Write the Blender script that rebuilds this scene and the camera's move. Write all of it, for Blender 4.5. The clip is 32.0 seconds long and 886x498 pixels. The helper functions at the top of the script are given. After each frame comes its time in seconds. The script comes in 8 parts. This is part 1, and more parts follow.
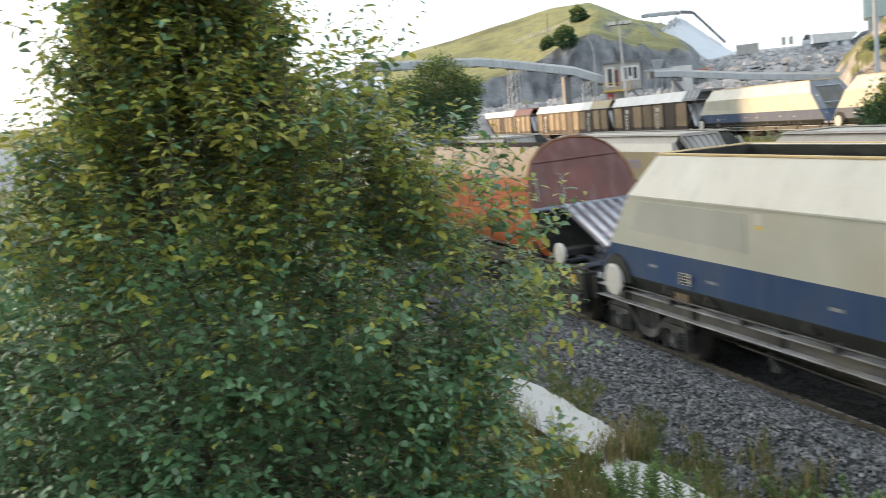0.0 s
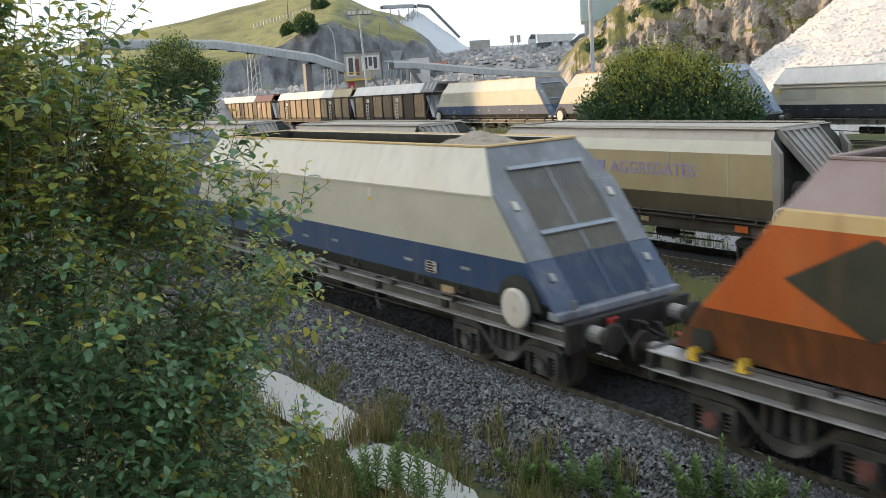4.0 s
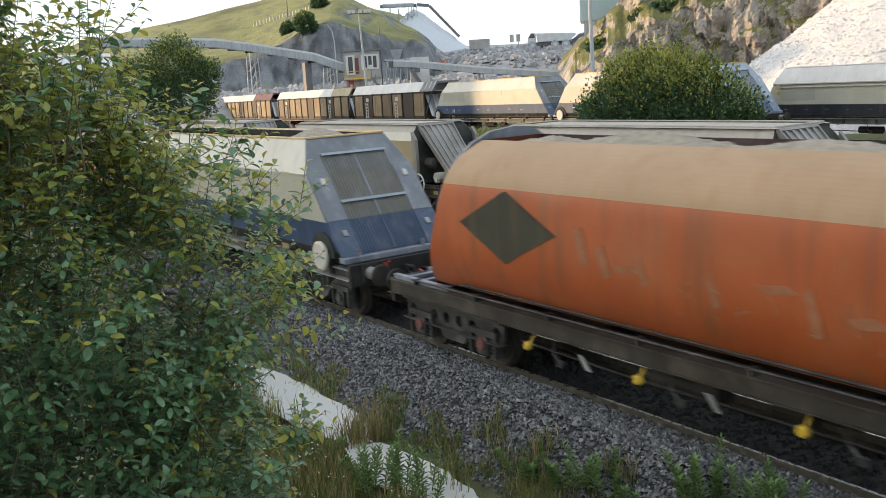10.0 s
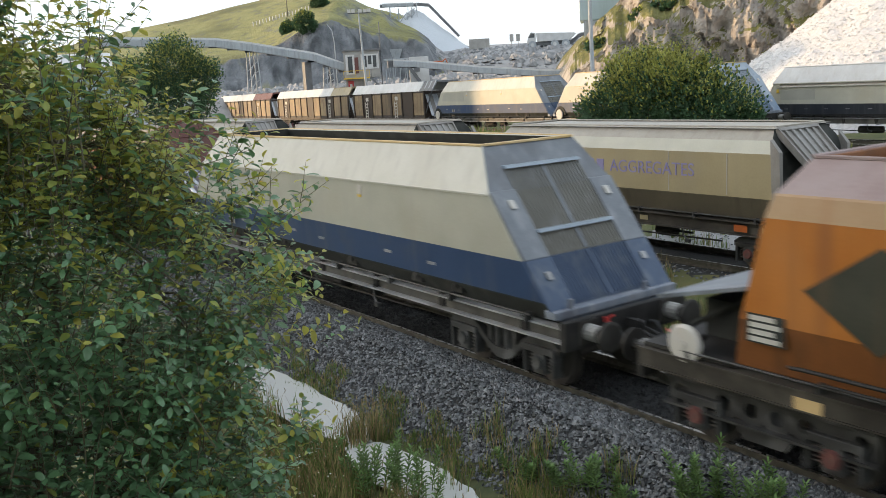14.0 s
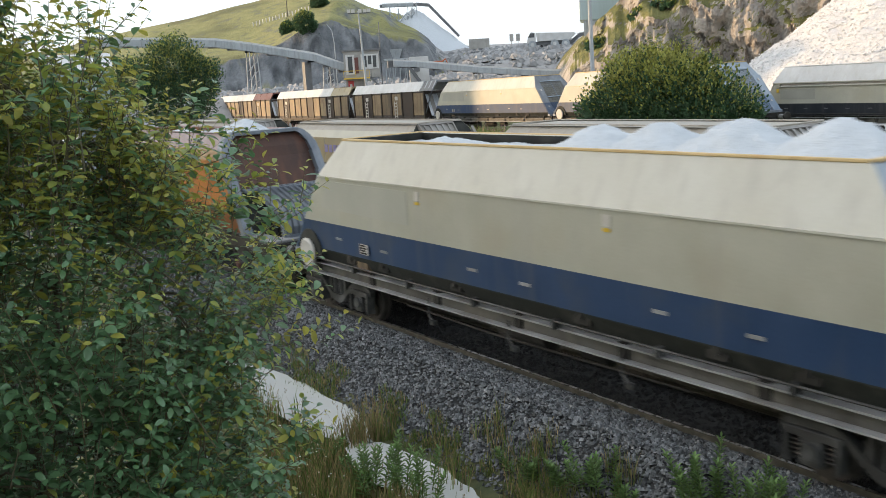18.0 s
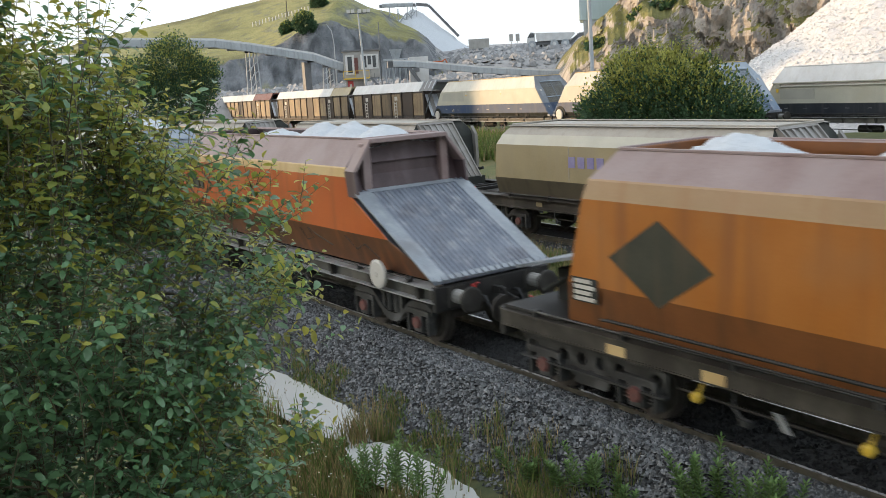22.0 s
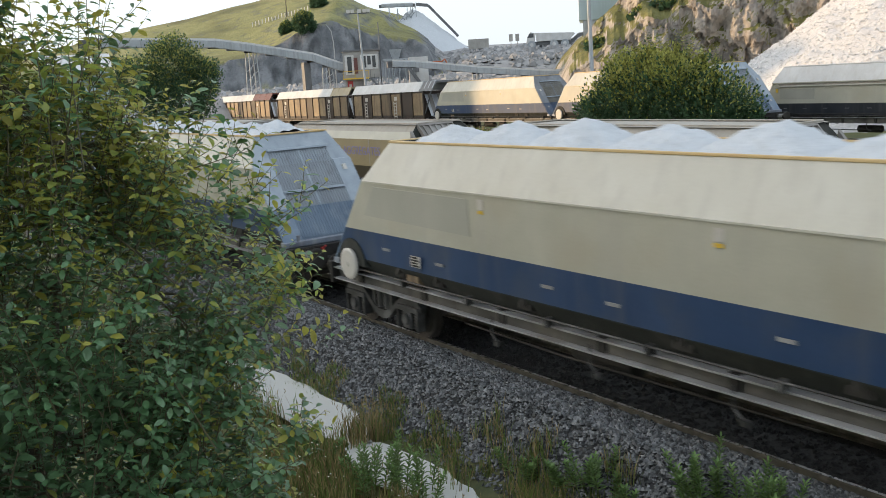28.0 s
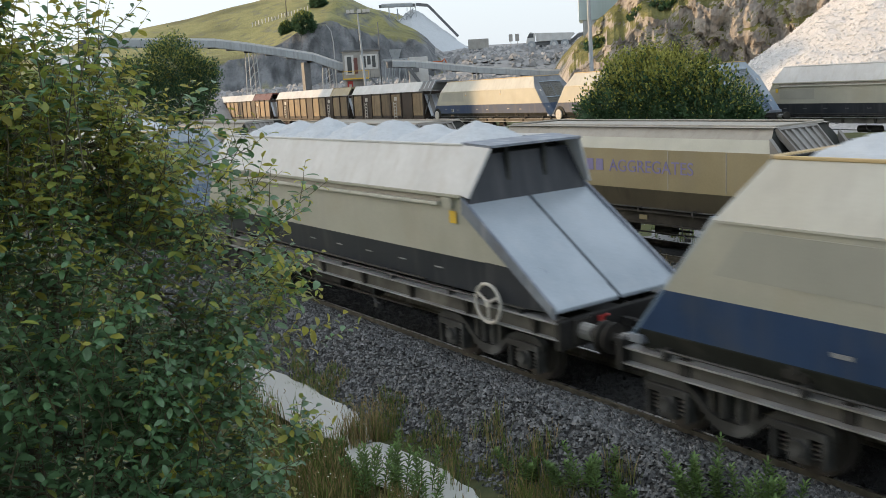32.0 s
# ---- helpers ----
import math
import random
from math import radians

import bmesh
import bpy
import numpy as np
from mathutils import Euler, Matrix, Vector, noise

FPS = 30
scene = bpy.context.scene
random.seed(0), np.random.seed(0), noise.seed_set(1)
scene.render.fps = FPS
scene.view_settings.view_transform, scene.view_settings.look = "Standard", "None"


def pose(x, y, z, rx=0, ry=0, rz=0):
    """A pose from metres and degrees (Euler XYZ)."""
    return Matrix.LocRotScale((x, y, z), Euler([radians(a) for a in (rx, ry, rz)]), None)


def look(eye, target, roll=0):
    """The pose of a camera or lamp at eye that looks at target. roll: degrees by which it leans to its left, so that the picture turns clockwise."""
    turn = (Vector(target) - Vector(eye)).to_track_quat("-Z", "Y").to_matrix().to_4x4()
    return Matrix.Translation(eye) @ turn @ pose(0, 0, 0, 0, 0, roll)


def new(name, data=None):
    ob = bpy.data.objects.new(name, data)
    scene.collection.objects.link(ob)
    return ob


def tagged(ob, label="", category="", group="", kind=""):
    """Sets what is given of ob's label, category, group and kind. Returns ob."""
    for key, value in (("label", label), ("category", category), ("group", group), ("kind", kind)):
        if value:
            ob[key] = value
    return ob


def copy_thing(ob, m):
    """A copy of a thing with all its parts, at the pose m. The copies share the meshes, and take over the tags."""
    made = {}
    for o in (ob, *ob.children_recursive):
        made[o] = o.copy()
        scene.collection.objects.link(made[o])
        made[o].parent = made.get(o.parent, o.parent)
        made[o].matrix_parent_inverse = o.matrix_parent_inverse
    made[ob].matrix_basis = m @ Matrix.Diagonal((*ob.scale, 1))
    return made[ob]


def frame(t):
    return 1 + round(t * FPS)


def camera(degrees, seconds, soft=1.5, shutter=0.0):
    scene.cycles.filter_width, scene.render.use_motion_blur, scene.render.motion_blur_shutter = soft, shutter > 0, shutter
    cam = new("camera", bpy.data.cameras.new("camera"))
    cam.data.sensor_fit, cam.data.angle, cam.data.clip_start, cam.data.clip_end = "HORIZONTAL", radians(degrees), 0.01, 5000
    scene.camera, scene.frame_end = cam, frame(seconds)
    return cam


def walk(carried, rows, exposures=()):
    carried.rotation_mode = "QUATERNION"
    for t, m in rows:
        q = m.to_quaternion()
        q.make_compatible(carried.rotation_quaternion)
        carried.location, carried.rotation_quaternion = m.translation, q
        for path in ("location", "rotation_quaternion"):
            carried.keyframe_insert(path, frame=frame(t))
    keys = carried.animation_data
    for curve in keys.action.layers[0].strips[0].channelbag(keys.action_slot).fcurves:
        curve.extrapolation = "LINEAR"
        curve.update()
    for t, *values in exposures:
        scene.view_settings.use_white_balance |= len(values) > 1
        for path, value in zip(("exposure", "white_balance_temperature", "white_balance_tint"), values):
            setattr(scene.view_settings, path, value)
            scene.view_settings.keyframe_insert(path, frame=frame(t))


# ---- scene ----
# ---- camera and its way: held in the hand, one pan to the right, then almost still ----
EYE = (0.0, 0.0, 4.71)
cam = camera(52.4, 32.0, 0.75, 0.5)
walk(cam, [
    (0.0, look(EYE, (-37.544, 12.476, -1.190), -5.400)),
    (0.5, look(EYE, (-36.141, 15.901, -1.692), -4.670)),
    (1.0, look(EYE, (-34.217, 19.550, -2.148), -3.995)),
    (1.5, look(EYE, (-32.509, 22.175, -2.461), -3.443)),
    (2.0, look(EYE, (-32.191, 22.626, -2.488), -3.366)),
    (2.5, look(EYE, (-32.171, 22.639, -2.536), -3.200)),
    (3.0, look(EYE, (-32.237, 22.534, -2.572), -3.208)),
    (3.5, look(EYE, (-32.297, 22.447, -2.574), -3.299)),
    (6.0, look(EYE, (-32.355, 22.356, -2.597), -3.390)),
    (9.0, look(EYE, (-32.308, 22.418, -2.614), -3.268)),
    (14.0, look(EYE, (-32.293, 22.430, -2.642), -3.248)),
    (20.0, look(EYE, (-32.297, 22.425, -2.641), -3.349)),
    (32.0, look(EYE, (-32.282, 22.448, -2.637), -3.351)),
], exposures=[(0.0, 0.5), (1.0, 0.36), (2.2, 0.18), (14.0, 0.19), (20.0, 0.18), (24.5, 0.25), (28.0, 0.04), (30.5, 0.02), (32.0, -0.1)])

# ---- world and sun: low evening sun from the left, an unseen added ridge shades the tracks ----
SUN_EL, SUN_X, SUN_Y = radians(7.0), -0.76, -0.65
world = bpy.data.worlds.new("world")
scene.world = world
world.use_nodes = True
sky = world.node_tree.nodes.new("ShaderNodeTexSky")
sky.sky_type, sky.sun_disc = "NISHITA", False
sky.sun_elevation, sky.sun_rotation = radians(22.0), math.atan2(SUN_X, SUN_Y)
sky.dust_density, sky.air_density, sky.ozone_density = 4.0, 1.0, 1.0
bg = world.node_tree.nodes["Background"]
bg.inputs["Strength"].default_value = 0.15
# thin white evening haze over the whole sky
veil = world.node_tree.nodes.new("ShaderNodeMix")
veil.data_type = "RGBA"
veil.inputs["Factor"].default_value = 0.62
veil.inputs["B"].default_value = (8.75, 9.6, 10.35, 1)
world.node_tree.links.new(sky.outputs[0], veil.inputs["A"])
world.node_tree.links.new(veil.outputs["Result"], bg.inputs["Color"])
sun = new("sun", bpy.data.lights.new("sun", "SUN"))
sun.data.energy, sun.data.angle, sun.data.color = 4.0, radians(0.6), (1.0, 0.68, 0.38)
sun.matrix_world = look((SUN_X * 100, SUN_Y * 100, 100 * math.tan(SUN_EL)), (0, 0, 0))

# ---- mesh helpers ----


class Mesh:
    """Vertices, faces and the material of each face."""

    def __init__(self):
        self.v, self.f, self.m = [], [], []

    def add(self, verts, faces, mi=0):
        n = len(self.v)
        self.v += [tuple(p) for p in verts]
        self.f += [tuple(n + i for i in f) for f in faces]
        self.m += [mi] * len(faces)
        return self

    def box(self, x0, x1, y0, y1, z0, z1, mi=0):
        p = [(x, y, z) for z in (z0, z1) for y in (y0, y1) for x in (x0, x1)]
        return self.add(p, [(0, 2, 3, 1), (4, 5, 7, 6), (0, 1, 5, 4), (2, 6, 7, 3), (0, 4, 6, 2), (1, 3, 7, 5)], mi)

    def hexa(self, low, high, mi=0):
        """A solid between two four-cornered faces."""
        return self.add(list(low) + list(high), [(3, 2, 1, 0), (4, 5, 6, 7), (0, 1, 5, 4), (1, 2, 6, 5), (2, 3, 7, 6), (3, 0, 4, 7)], mi)

    def prism(self, prof, y0, y1, mi=0):
        """A profile in x and z drawn out along y."""
        n = len(prof)
        p = [(a, y0, b) for a, b in prof] + [(a, y1, b) for a, b in prof]
        return self.add(p, [tuple(range(n)), tuple(range(2 * n - 1, n - 1, -1))] + [(i, n + i, n + (i + 1) % n, (i + 1) % n) for i in range(n)], mi)

    def prismx(self, prof, x0, x1, mi=0):
        """A profile in y and z drawn out along x."""
        n = len(prof)
        p = [(x0, a, b) for a, b in prof] + [(x1, a, b) for a, b in prof]
        return self.add(p, [tuple(range(n)), tuple(range(2 * n - 1, n - 1, -1))] + [(i, n + i, n + (i + 1) % n, (i + 1) % n) for i in range(n)], mi)

    def tube(self, path, rad, n=8, mi=0, caps=True):
        """A round bar along a path; rad is a number or one for each point."""
        path = [Vector(p) for p in path]
        base = len(self.v)
        rads = rad if isinstance(rad, (list, tuple)) else [rad] * len(path)
        for i, p in enumerate(path):
            d = (path[min(i + 1, len(path) - 1)] - path[max(i - 1, 0)]).normalized()
            a = d.cross(Vector((0, 0, 1)) if abs(d.z) < 0.9 else Vector((1, 0, 0))).normalized()
            b = d.cross(a)
            self.v += [tuple(p + rads[i] * (a * math.cos(2 * math.pi * k / n) + b * math.sin(2 * math.pi * k / n))) for k in range(n)]
        fs = [(base + i * n + k, base + i * n + (k + 1) % n, base + (i + 1) * n + (k + 1) % n, base + (i + 1) * n + k)
              for i in range(len(path) - 1) for k in range(n)]
        if caps:
            fs += [tuple(base + k for k in range(n - 1, -1, -1)), tuple(base + (len(path) - 1) * n + k for k in range(n))]
        self.f += fs
        self.m += [mi] * len(fs)
        return self

    def data(self, name, mats, smooth=False, bevel=0.0):
        me = bpy.data.meshes.new(name)
        me.from_pydata(self.v, [], self.f)
        for mt in mats if isinstance(mats, (list, tuple)) else [mats]:
            me.materials.append(mt)
        me.polygons.foreach_set("material_index", self.m)
        if bevel or not smooth:
            bm = bmesh.new()
            bm.from_mesh(me)
            bmesh.ops.recalc_face_normals(bm, faces=bm.faces)
            if bevel:
                es = [e for e in bm.edges if e.is_manifold and e.calc_face_angle(0) > 0.5]
                bmesh.ops.bevel(bm, geom=es, offset=bevel, segments=1, affect="EDGES", clamp_overlap=True, material=-1)
            bm.to_mesh(me)
            bm.free()
        if smooth:
            me.polygons.foreach_set("use_smooth", [True] * len(me.polygons))
        me.update()
        return me


def part(name, m, mats, parent=None, label="", smooth=False, bevel=0.0):
    """Links a mesh as one object, under a thing or a part."""
    ob = new(name, m if isinstance(m, bpy.types.Mesh) else m.data(name, mats, smooth, bevel))
    ob.parent = parent
    return tagged(ob, label)


def empty(name, m, label="", category="", group="", kind=""):
    ob = new(name)
    ob.empty_display_size = 0.2
    ob.matrix_basis = m
    return tagged(ob, label, category, group, kind)


def smooth01(a, b, x):
    t = min(1.0, max(0.0, (x - a) / (b - a)))
    return t * t * (3 - 2 * t)


def fbm(x, y, z=0.0, o=4):
    return noise.fractal(Vector((x, y, z)), 1.0, 2.0, o)


# ---- materials ----


def material(name, c1, c2, rough=0.6, metal=0.0, scale=4.0, fine=40.0, bump=0.2, streak=None, spots=None, rnd=0.0, stretch=(1, 1, 1), spec=0.5, bump_scale=None, isl=0.0, trans=0.0):
    """A surface of two tones at two scales, with relief; streak: (colour, amount) runs down; spots: (colour, scale, amount); rnd: tone by object; isl: tone by piece."""
    mt = bpy.data.materials.new(name)
    mt.use_nodes = True
    nt = mt.node_tree
    N, L = nt.nodes.new, nt.links.new
    out = nt.nodes["Principled BSDF"]
    co = N("ShaderNodeTexCoord")
    mp = N("ShaderNodeMapping")
    mp.inputs["Scale"].default_value = stretch
    L(co.outputs["Object"], mp.inputs["Vector"])
    n1 = N("ShaderNodeTexNoise")
    n1.inputs["Scale"].default_value, n1.inputs["Detail"].default_value = scale, 6
    n2 = N("ShaderNodeTexNoise")
    n2.inputs["Scale"].default_value, n2.inputs["Detail"].default_value = fine, 3
    for q in (n1, n2):
        L(mp.outputs[0], q.inputs["Vector"])
    mul = N("ShaderNodeMath")
    mul.operation = "MULTIPLY_ADD"
    mul.inputs[1].default_value = 0.35
    L(n2.outputs[0], mul.inputs[0])
    L(n1.outputs[0], mul.inputs[2])
    ramp = N("ShaderNodeMapRange")
    ramp.inputs["From Min"].default_value, ramp.inputs["From Max"].default_value = 0.45, 0.92
    L(mul.outputs[0], ramp.inputs["Value"])
    mix = N("ShaderNodeMix")
    mix.data_type = "RGBA"
    mix.inputs["A"].default_value, mix.inputs["B"].default_value = (*c1, 1), (*c2, 1)
    L(ramp.outputs[0], mix.inputs["Factor"])
    col = mix.outputs["Result"]

    def over(fac, colour, amount, low, high):
        nonlocal col
        r = N("ShaderNodeMapRange")
        r.inputs["From Min"].default_value, r.inputs["From Max"].default_value = low, high
        r.inputs["To Max"].default_value = amount
        L(fac, r.inputs["Value"])
        m2 = N("ShaderNodeMix")
        m2.data_type = "RGBA"
        m2.inputs["B"].default_value = (*colour, 1)
        L(r.outputs[0], m2.inputs["Factor"])
        L(col, m2.inputs["A"])
        col = m2.outputs["Result"]

    if streak:
        sm = N("ShaderNodeMapping")
        sm.inputs["Scale"].default_value = (2.6, 2.6, 0.16)
        L(co.outputs["Object"], sm.inputs["Vector"])
        sn = N("ShaderNodeTexNoise")
        sn.inputs["Scale"].default_value, sn.inputs["Detail"].default_value = 1.6, 5
        L(sm.outputs[0], sn.inputs["Vector"])
        over(sn.outputs[0], streak[0], streak[1], 0.5, 0.72)
    if spots:
        sp = N("ShaderNodeTexNoise")
        sp.inputs["Scale"].default_value, sp.inputs["Detail"].default_value = spots[1], 4
        L(co.outputs["Object"], sp.inputs["Vector"])
        over(sp.outputs[0], spots[0], spots[2], 0.52, 0.68)
    if rnd or isl:
        hs = N("ShaderNodeHueSaturation")
        src = N("ShaderNodeObjectInfo").outputs["Random"] if rnd else N("ShaderNodeNewGeometry").outputs["Random Per Island"]
        r = N("ShaderNodeMapRange")
        r.inputs["To Min"].default_value, r.inputs["To Max"].default_value = 1 - (rnd or isl), 1 + (rnd or isl)
        L(src, r.inputs["Value"])
        L(r.outputs[0], hs.inputs["Value"])
        L(col, hs.inputs["Color"])
        col = hs.outputs[0]
    L(col, out.inputs["Base Color"])
    out.inputs["Metallic"].default_value = metal
    out.inputs["Specular IOR Level"].default_value = spec
    rr = N("ShaderNodeMapRange")
    rr.inputs["To Min"].default_value, rr.inputs["To Max"].default_value = max(0.05, rough - 0.12), min(1, rough + 0.12)
    L(n1.outputs[0], rr.inputs["Value"])
    L(rr.outputs[0], out.inputs["Roughness"])
    if trans:
        # light that passes through the blade of a leaf
        tb, ms = N("ShaderNodeBsdfTranslucent"), N("ShaderNodeMixShader")
        L(col, tb.inputs["Color"])
        ms.inputs[0].default_value = trans
        L(out.outputs[0], ms.inputs[1])
        L(tb.outputs[0], ms.inputs[2])
        L(ms.outputs[0], nt.nodes["Material Output"].inputs["Surface"])
    if bump:
        bp = N("ShaderNodeBump")
        bp.inputs["Strength"].default_value, bp.inputs["Distance"].default_value = min(1.0, bump), bump_scale or 0.02
        L(mul.outputs[0], bp.inputs["Height"])
        L(bp.outputs[0], out.inputs["Normal"])
    return mt


DUST = (0.36, 0.345, 0.31)
CREAM = material("cream_paint", (0.36, 0.352, 0.288), (0.44, 0.432, 0.358), 0.42, 0, 1.2, 30, 0.06, (DUST, 0.35), ((0.36, 0.31, 0.22), 0.9, 0.3), 0.05)
CREAM_TOP = material("dusty_cream_paint", (0.46, 0.445, 0.38), (0.55, 0.54, 0.48), 0.5, 0, 1.0, 30, 0.06, (DUST, 0.4), ((0.45, 0.42, 0.35), 0.9, 0.25), 0.04)
BLUE = material("blue_paint", (0.016, 0.042, 0.105), (0.029, 0.062, 0.14), 0.42, 0, 1.3, 30, 0.06, ((0.09, 0.1, 0.125), 0.4), ((0.06, 0.07, 0.085), 1.2, 0.4), 0.06)
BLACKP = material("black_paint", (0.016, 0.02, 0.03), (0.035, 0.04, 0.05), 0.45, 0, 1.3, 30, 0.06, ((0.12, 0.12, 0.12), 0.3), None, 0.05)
# near-black for grimy gear, and for shade painted into voids, cutouts and gaps
GRIMESHADE = material("brake_grime_and_shade", (0.012, 0.014, 0.012), (0.032, 0.036, 0.031), 0.8, 0, 3, 40, 0.3, None, ((0.06, 0.054, 0.048), 3, 0.5), 0.06)
ORANGE = material("orange_paint", (0.41, 0.085, 0.014), (0.5, 0.122, 0.024), 0.42, 0, 1.0, 30, 0.06, ((0.24, 0.075, 0.025), 0.5), ((0.42, 0.16, 0.055), 0.7, 0.45), 0.06)
OCHRE = material("faded_orange_paint", (0.35, 0.115, 0.016), (0.43, 0.16, 0.03), 0.42, 0, 1.0, 30, 0.06, ((0.24, 0.09, 0.03), 0.7), ((0.35, 0.16, 0.06), 0.7, 0.5), 0.06)
OCHREDK = material("dark_faded_orange_paint", (0.17, 0.062, 0.018), (0.26, 0.095, 0.028), 0.5, 0, 1.0, 30, 0.06, ((0.1, 0.045, 0.02), 0.6), None, 0.06)
RUSTDK = material("dark_rusty_end_plate", (0.045, 0.02, 0.013), (0.09, 0.038, 0.024), 0.6, 0, 1.2, 30, 0.1, ((0.16, 0.06, 0.03), 0.5), None, 0.05)
CHALK = material("faded_chalk_scrawl", (0.29, 0.11, 0.05), (0.36, 0.16, 0.085), 0.7, 0, 6, 30, 0, None, ((0.34, 0.09, 0.03), 5, 0.8))
TANRUST = material("faded_tan_orange", (0.32, 0.2, 0.105), (0.4, 0.27, 0.155), 0.55, 0, 1.0, 30, 0.08, ((0.32, 0.17, 0.08), 0.5), ((0.4, 0.26, 0.16), 0.8, 0.4), 0.06)
RUSTOR = material("rusty_orange_paint", (0.34, 0.072, 0.018), (0.42, 0.105, 0.03), 0.5, 0, 1.0, 30, 0.05, ((0.2, 0.075, 0.03), 0.65), ((0.38, 0.15, 0.065), 0.8, 0.4), 0.06)
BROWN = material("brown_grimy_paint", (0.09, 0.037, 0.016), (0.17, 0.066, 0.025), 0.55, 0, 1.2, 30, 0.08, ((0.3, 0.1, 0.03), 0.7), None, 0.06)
TANBAND = material("tan_paint_band", (0.52, 0.36, 0.15), (0.6, 0.45, 0.24), 0.5, 0, 1.0, 30, 0.05, ((0.4, 0.22, 0.1), 0.5), None, 0.05)
MAROON = material("rust_brown_steel", (0.21, 0.14, 0.13), (0.31, 0.24, 0.23), 0.55, 0, 1.2, 30, 0.1, ((0.3, 0.22, 0.2), 0.4), ((0.3, 0.24, 0.23), 1.1, 0.5), 0.06)
ARCHRED = material("dark_red_arched_plate", (0.09, 0.028, 0.02), (0.16, 0.052, 0.038), 0.5, 0, 1.2, 30, 0.1, ((0.2, 0.13, 0.12), 0.5), ((0.07, 0.03, 0.025), 1.1, 0.5), 0.05)
OSOLE = material("brown_grey_solebar", (0.03, 0.027, 0.023), (0.066, 0.06, 0.05), 0.6, 0.1, 2.0, 40, 0.2, ((0.04, 0.034, 0.03), 0.6), ((0.15, 0.135, 0.11), 1.5, 0.4), 0.05, spec=0.3)
COVERRED = material("dull_red_axlebox_cover", (0.1, 0.035, 0.03), (0.17, 0.06, 0.05), 0.6, 0, 6, 40, 0.1, None, ((0.06, 0.05, 0.045), 6, 0.6))
BOGIEPL = material("worn_bogie_plate", (0.024, 0.024, 0.024), (0.062, 0.062, 0.06), 0.55, 0.0, 3, 40, 0.2, None, ((0.16, 0.162, 0.16), 2.5, 0.5), 0.05, spec=0.3)
ENDDUST = material("dusty_grey_end", (0.13, 0.145, 0.165), (0.21, 0.225, 0.24), 0.5, 0.1, 1.2, 30, 0.06, ((0.29, 0.3, 0.31), 0.5), ((0.1, 0.1, 0.11), 1.5, 0.4), 0.05)
ENDTAN = material("dusty_olive_ribbed_end", (0.13, 0.125, 0.105), (0.19, 0.185, 0.16), 0.55, 0, 1.2, 30, 0.06, ((0.24, 0.24, 0.23), 0.5), None, 0.05)
ENDBLUE = material("dusty_blue_end", (0.028, 0.052, 0.1), (0.05, 0.08, 0.14), 0.45, 0, 1.2, 30, 0.06, ((0.16, 0.18, 0.2), 0.5), ((0.12, 0.14, 0.16), 1.3, 0.35), 0.05)
DUSTEND = material("white_dusted_blue_grey_end", (0.27, 0.32, 0.37), (0.38, 0.43, 0.48), 0.5, 0.1, 1.2, 30, 0.06, ((0.2, 0.23, 0.27), 0.5), ((0.44, 0.48, 0.52), 1.2, 0.4), 0.05)
DUSTRIB = material("white_dusted_ribbed_end", (0.22, 0.25, 0.28), (0.32, 0.35, 0.38), 0.55, 0, 1.2, 30, 0.06, ((0.17, 0.18, 0.18), 0.5), None, 0.05)
DUSTBLUE = material("white_dusted_blue_end", (0.1, 0.15, 0.22), (0.18, 0.24, 0.31), 0.5, 0, 1.2, 30, 0.06, ((0.3, 0.34, 0.38), 0.5), None, 0.05)
ENDBAR = material("pale_blue_grey_bar", (0.24, 0.29, 0.34), (0.33, 0.38, 0.43), 0.45, 0.1, 2, 30, 0.05)
PATCHC = material("greyed_cream_paint", (0.33, 0.33, 0.285), (0.4, 0.395, 0.34), 0.42, 0, 1.2, 30, 0.05, (DUST, 0.25), None, 0.05)
FRAMEG = material("blue_grey_framed_end", (0.125, 0.145, 0.175), (0.22, 0.245, 0.28), 0.45, 0.2, 1.6, 40, 0.1, ((0.3, 0.31, 0.33), 0.45), ((0.07, 0.07, 0.08), 1.5, 0.4), 0.05)
CURVEST = material("dark_ribbed_chute_steel", (0.12, 0.135, 0.155), (0.22, 0.24, 0.26), 0.38, 0.3, 1.6, 40, 0.1, ((0.08, 0.085, 0.1), 0.5), None, 0.05)
SLATE = material("dark_slate_worn_steel", (0.075, 0.078, 0.088), (0.15, 0.155, 0.17), 0.42, 0.2, 1.0, 30, 0.08, ((0.26, 0.28, 0.31), 0.45), ((0.09, 0.06, 0.055), 0.9, 0.5), 0.05)
PALEEDGE = material("rubbed_pale_steel_edge", (0.2, 0.225, 0.25), (0.33, 0.36, 0.39), 0.4, 0.2, 1.2, 30, 0.08, ((0.42, 0.44, 0.46), 0.4), ((0.16, 0.15, 0.15), 1.5, 0.5), 0.05)
# plum steel, darkened to carry the shade of recesses and hopper insides
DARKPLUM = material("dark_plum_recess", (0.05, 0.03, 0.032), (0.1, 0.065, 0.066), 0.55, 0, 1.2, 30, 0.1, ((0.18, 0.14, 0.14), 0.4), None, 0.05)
SHEETG = material("grey_tan_end_sheet", (0.19, 0.175, 0.155), (0.27, 0.255, 0.235), 0.55, 0.1, 1.4, 30, 0.1, ((0.16, 0.14, 0.12), 0.5), ((0.4, 0.39, 0.38), 1.2, 0.4), 0.05)
BUFFERM = material("pale_worn_buffer", (0.2, 0.195, 0.18), (0.34, 0.33, 0.31), 0.5, 0.1, 3, 40, 0.1, None, ((0.06, 0.055, 0.05), 3, 0.6), 0.05)
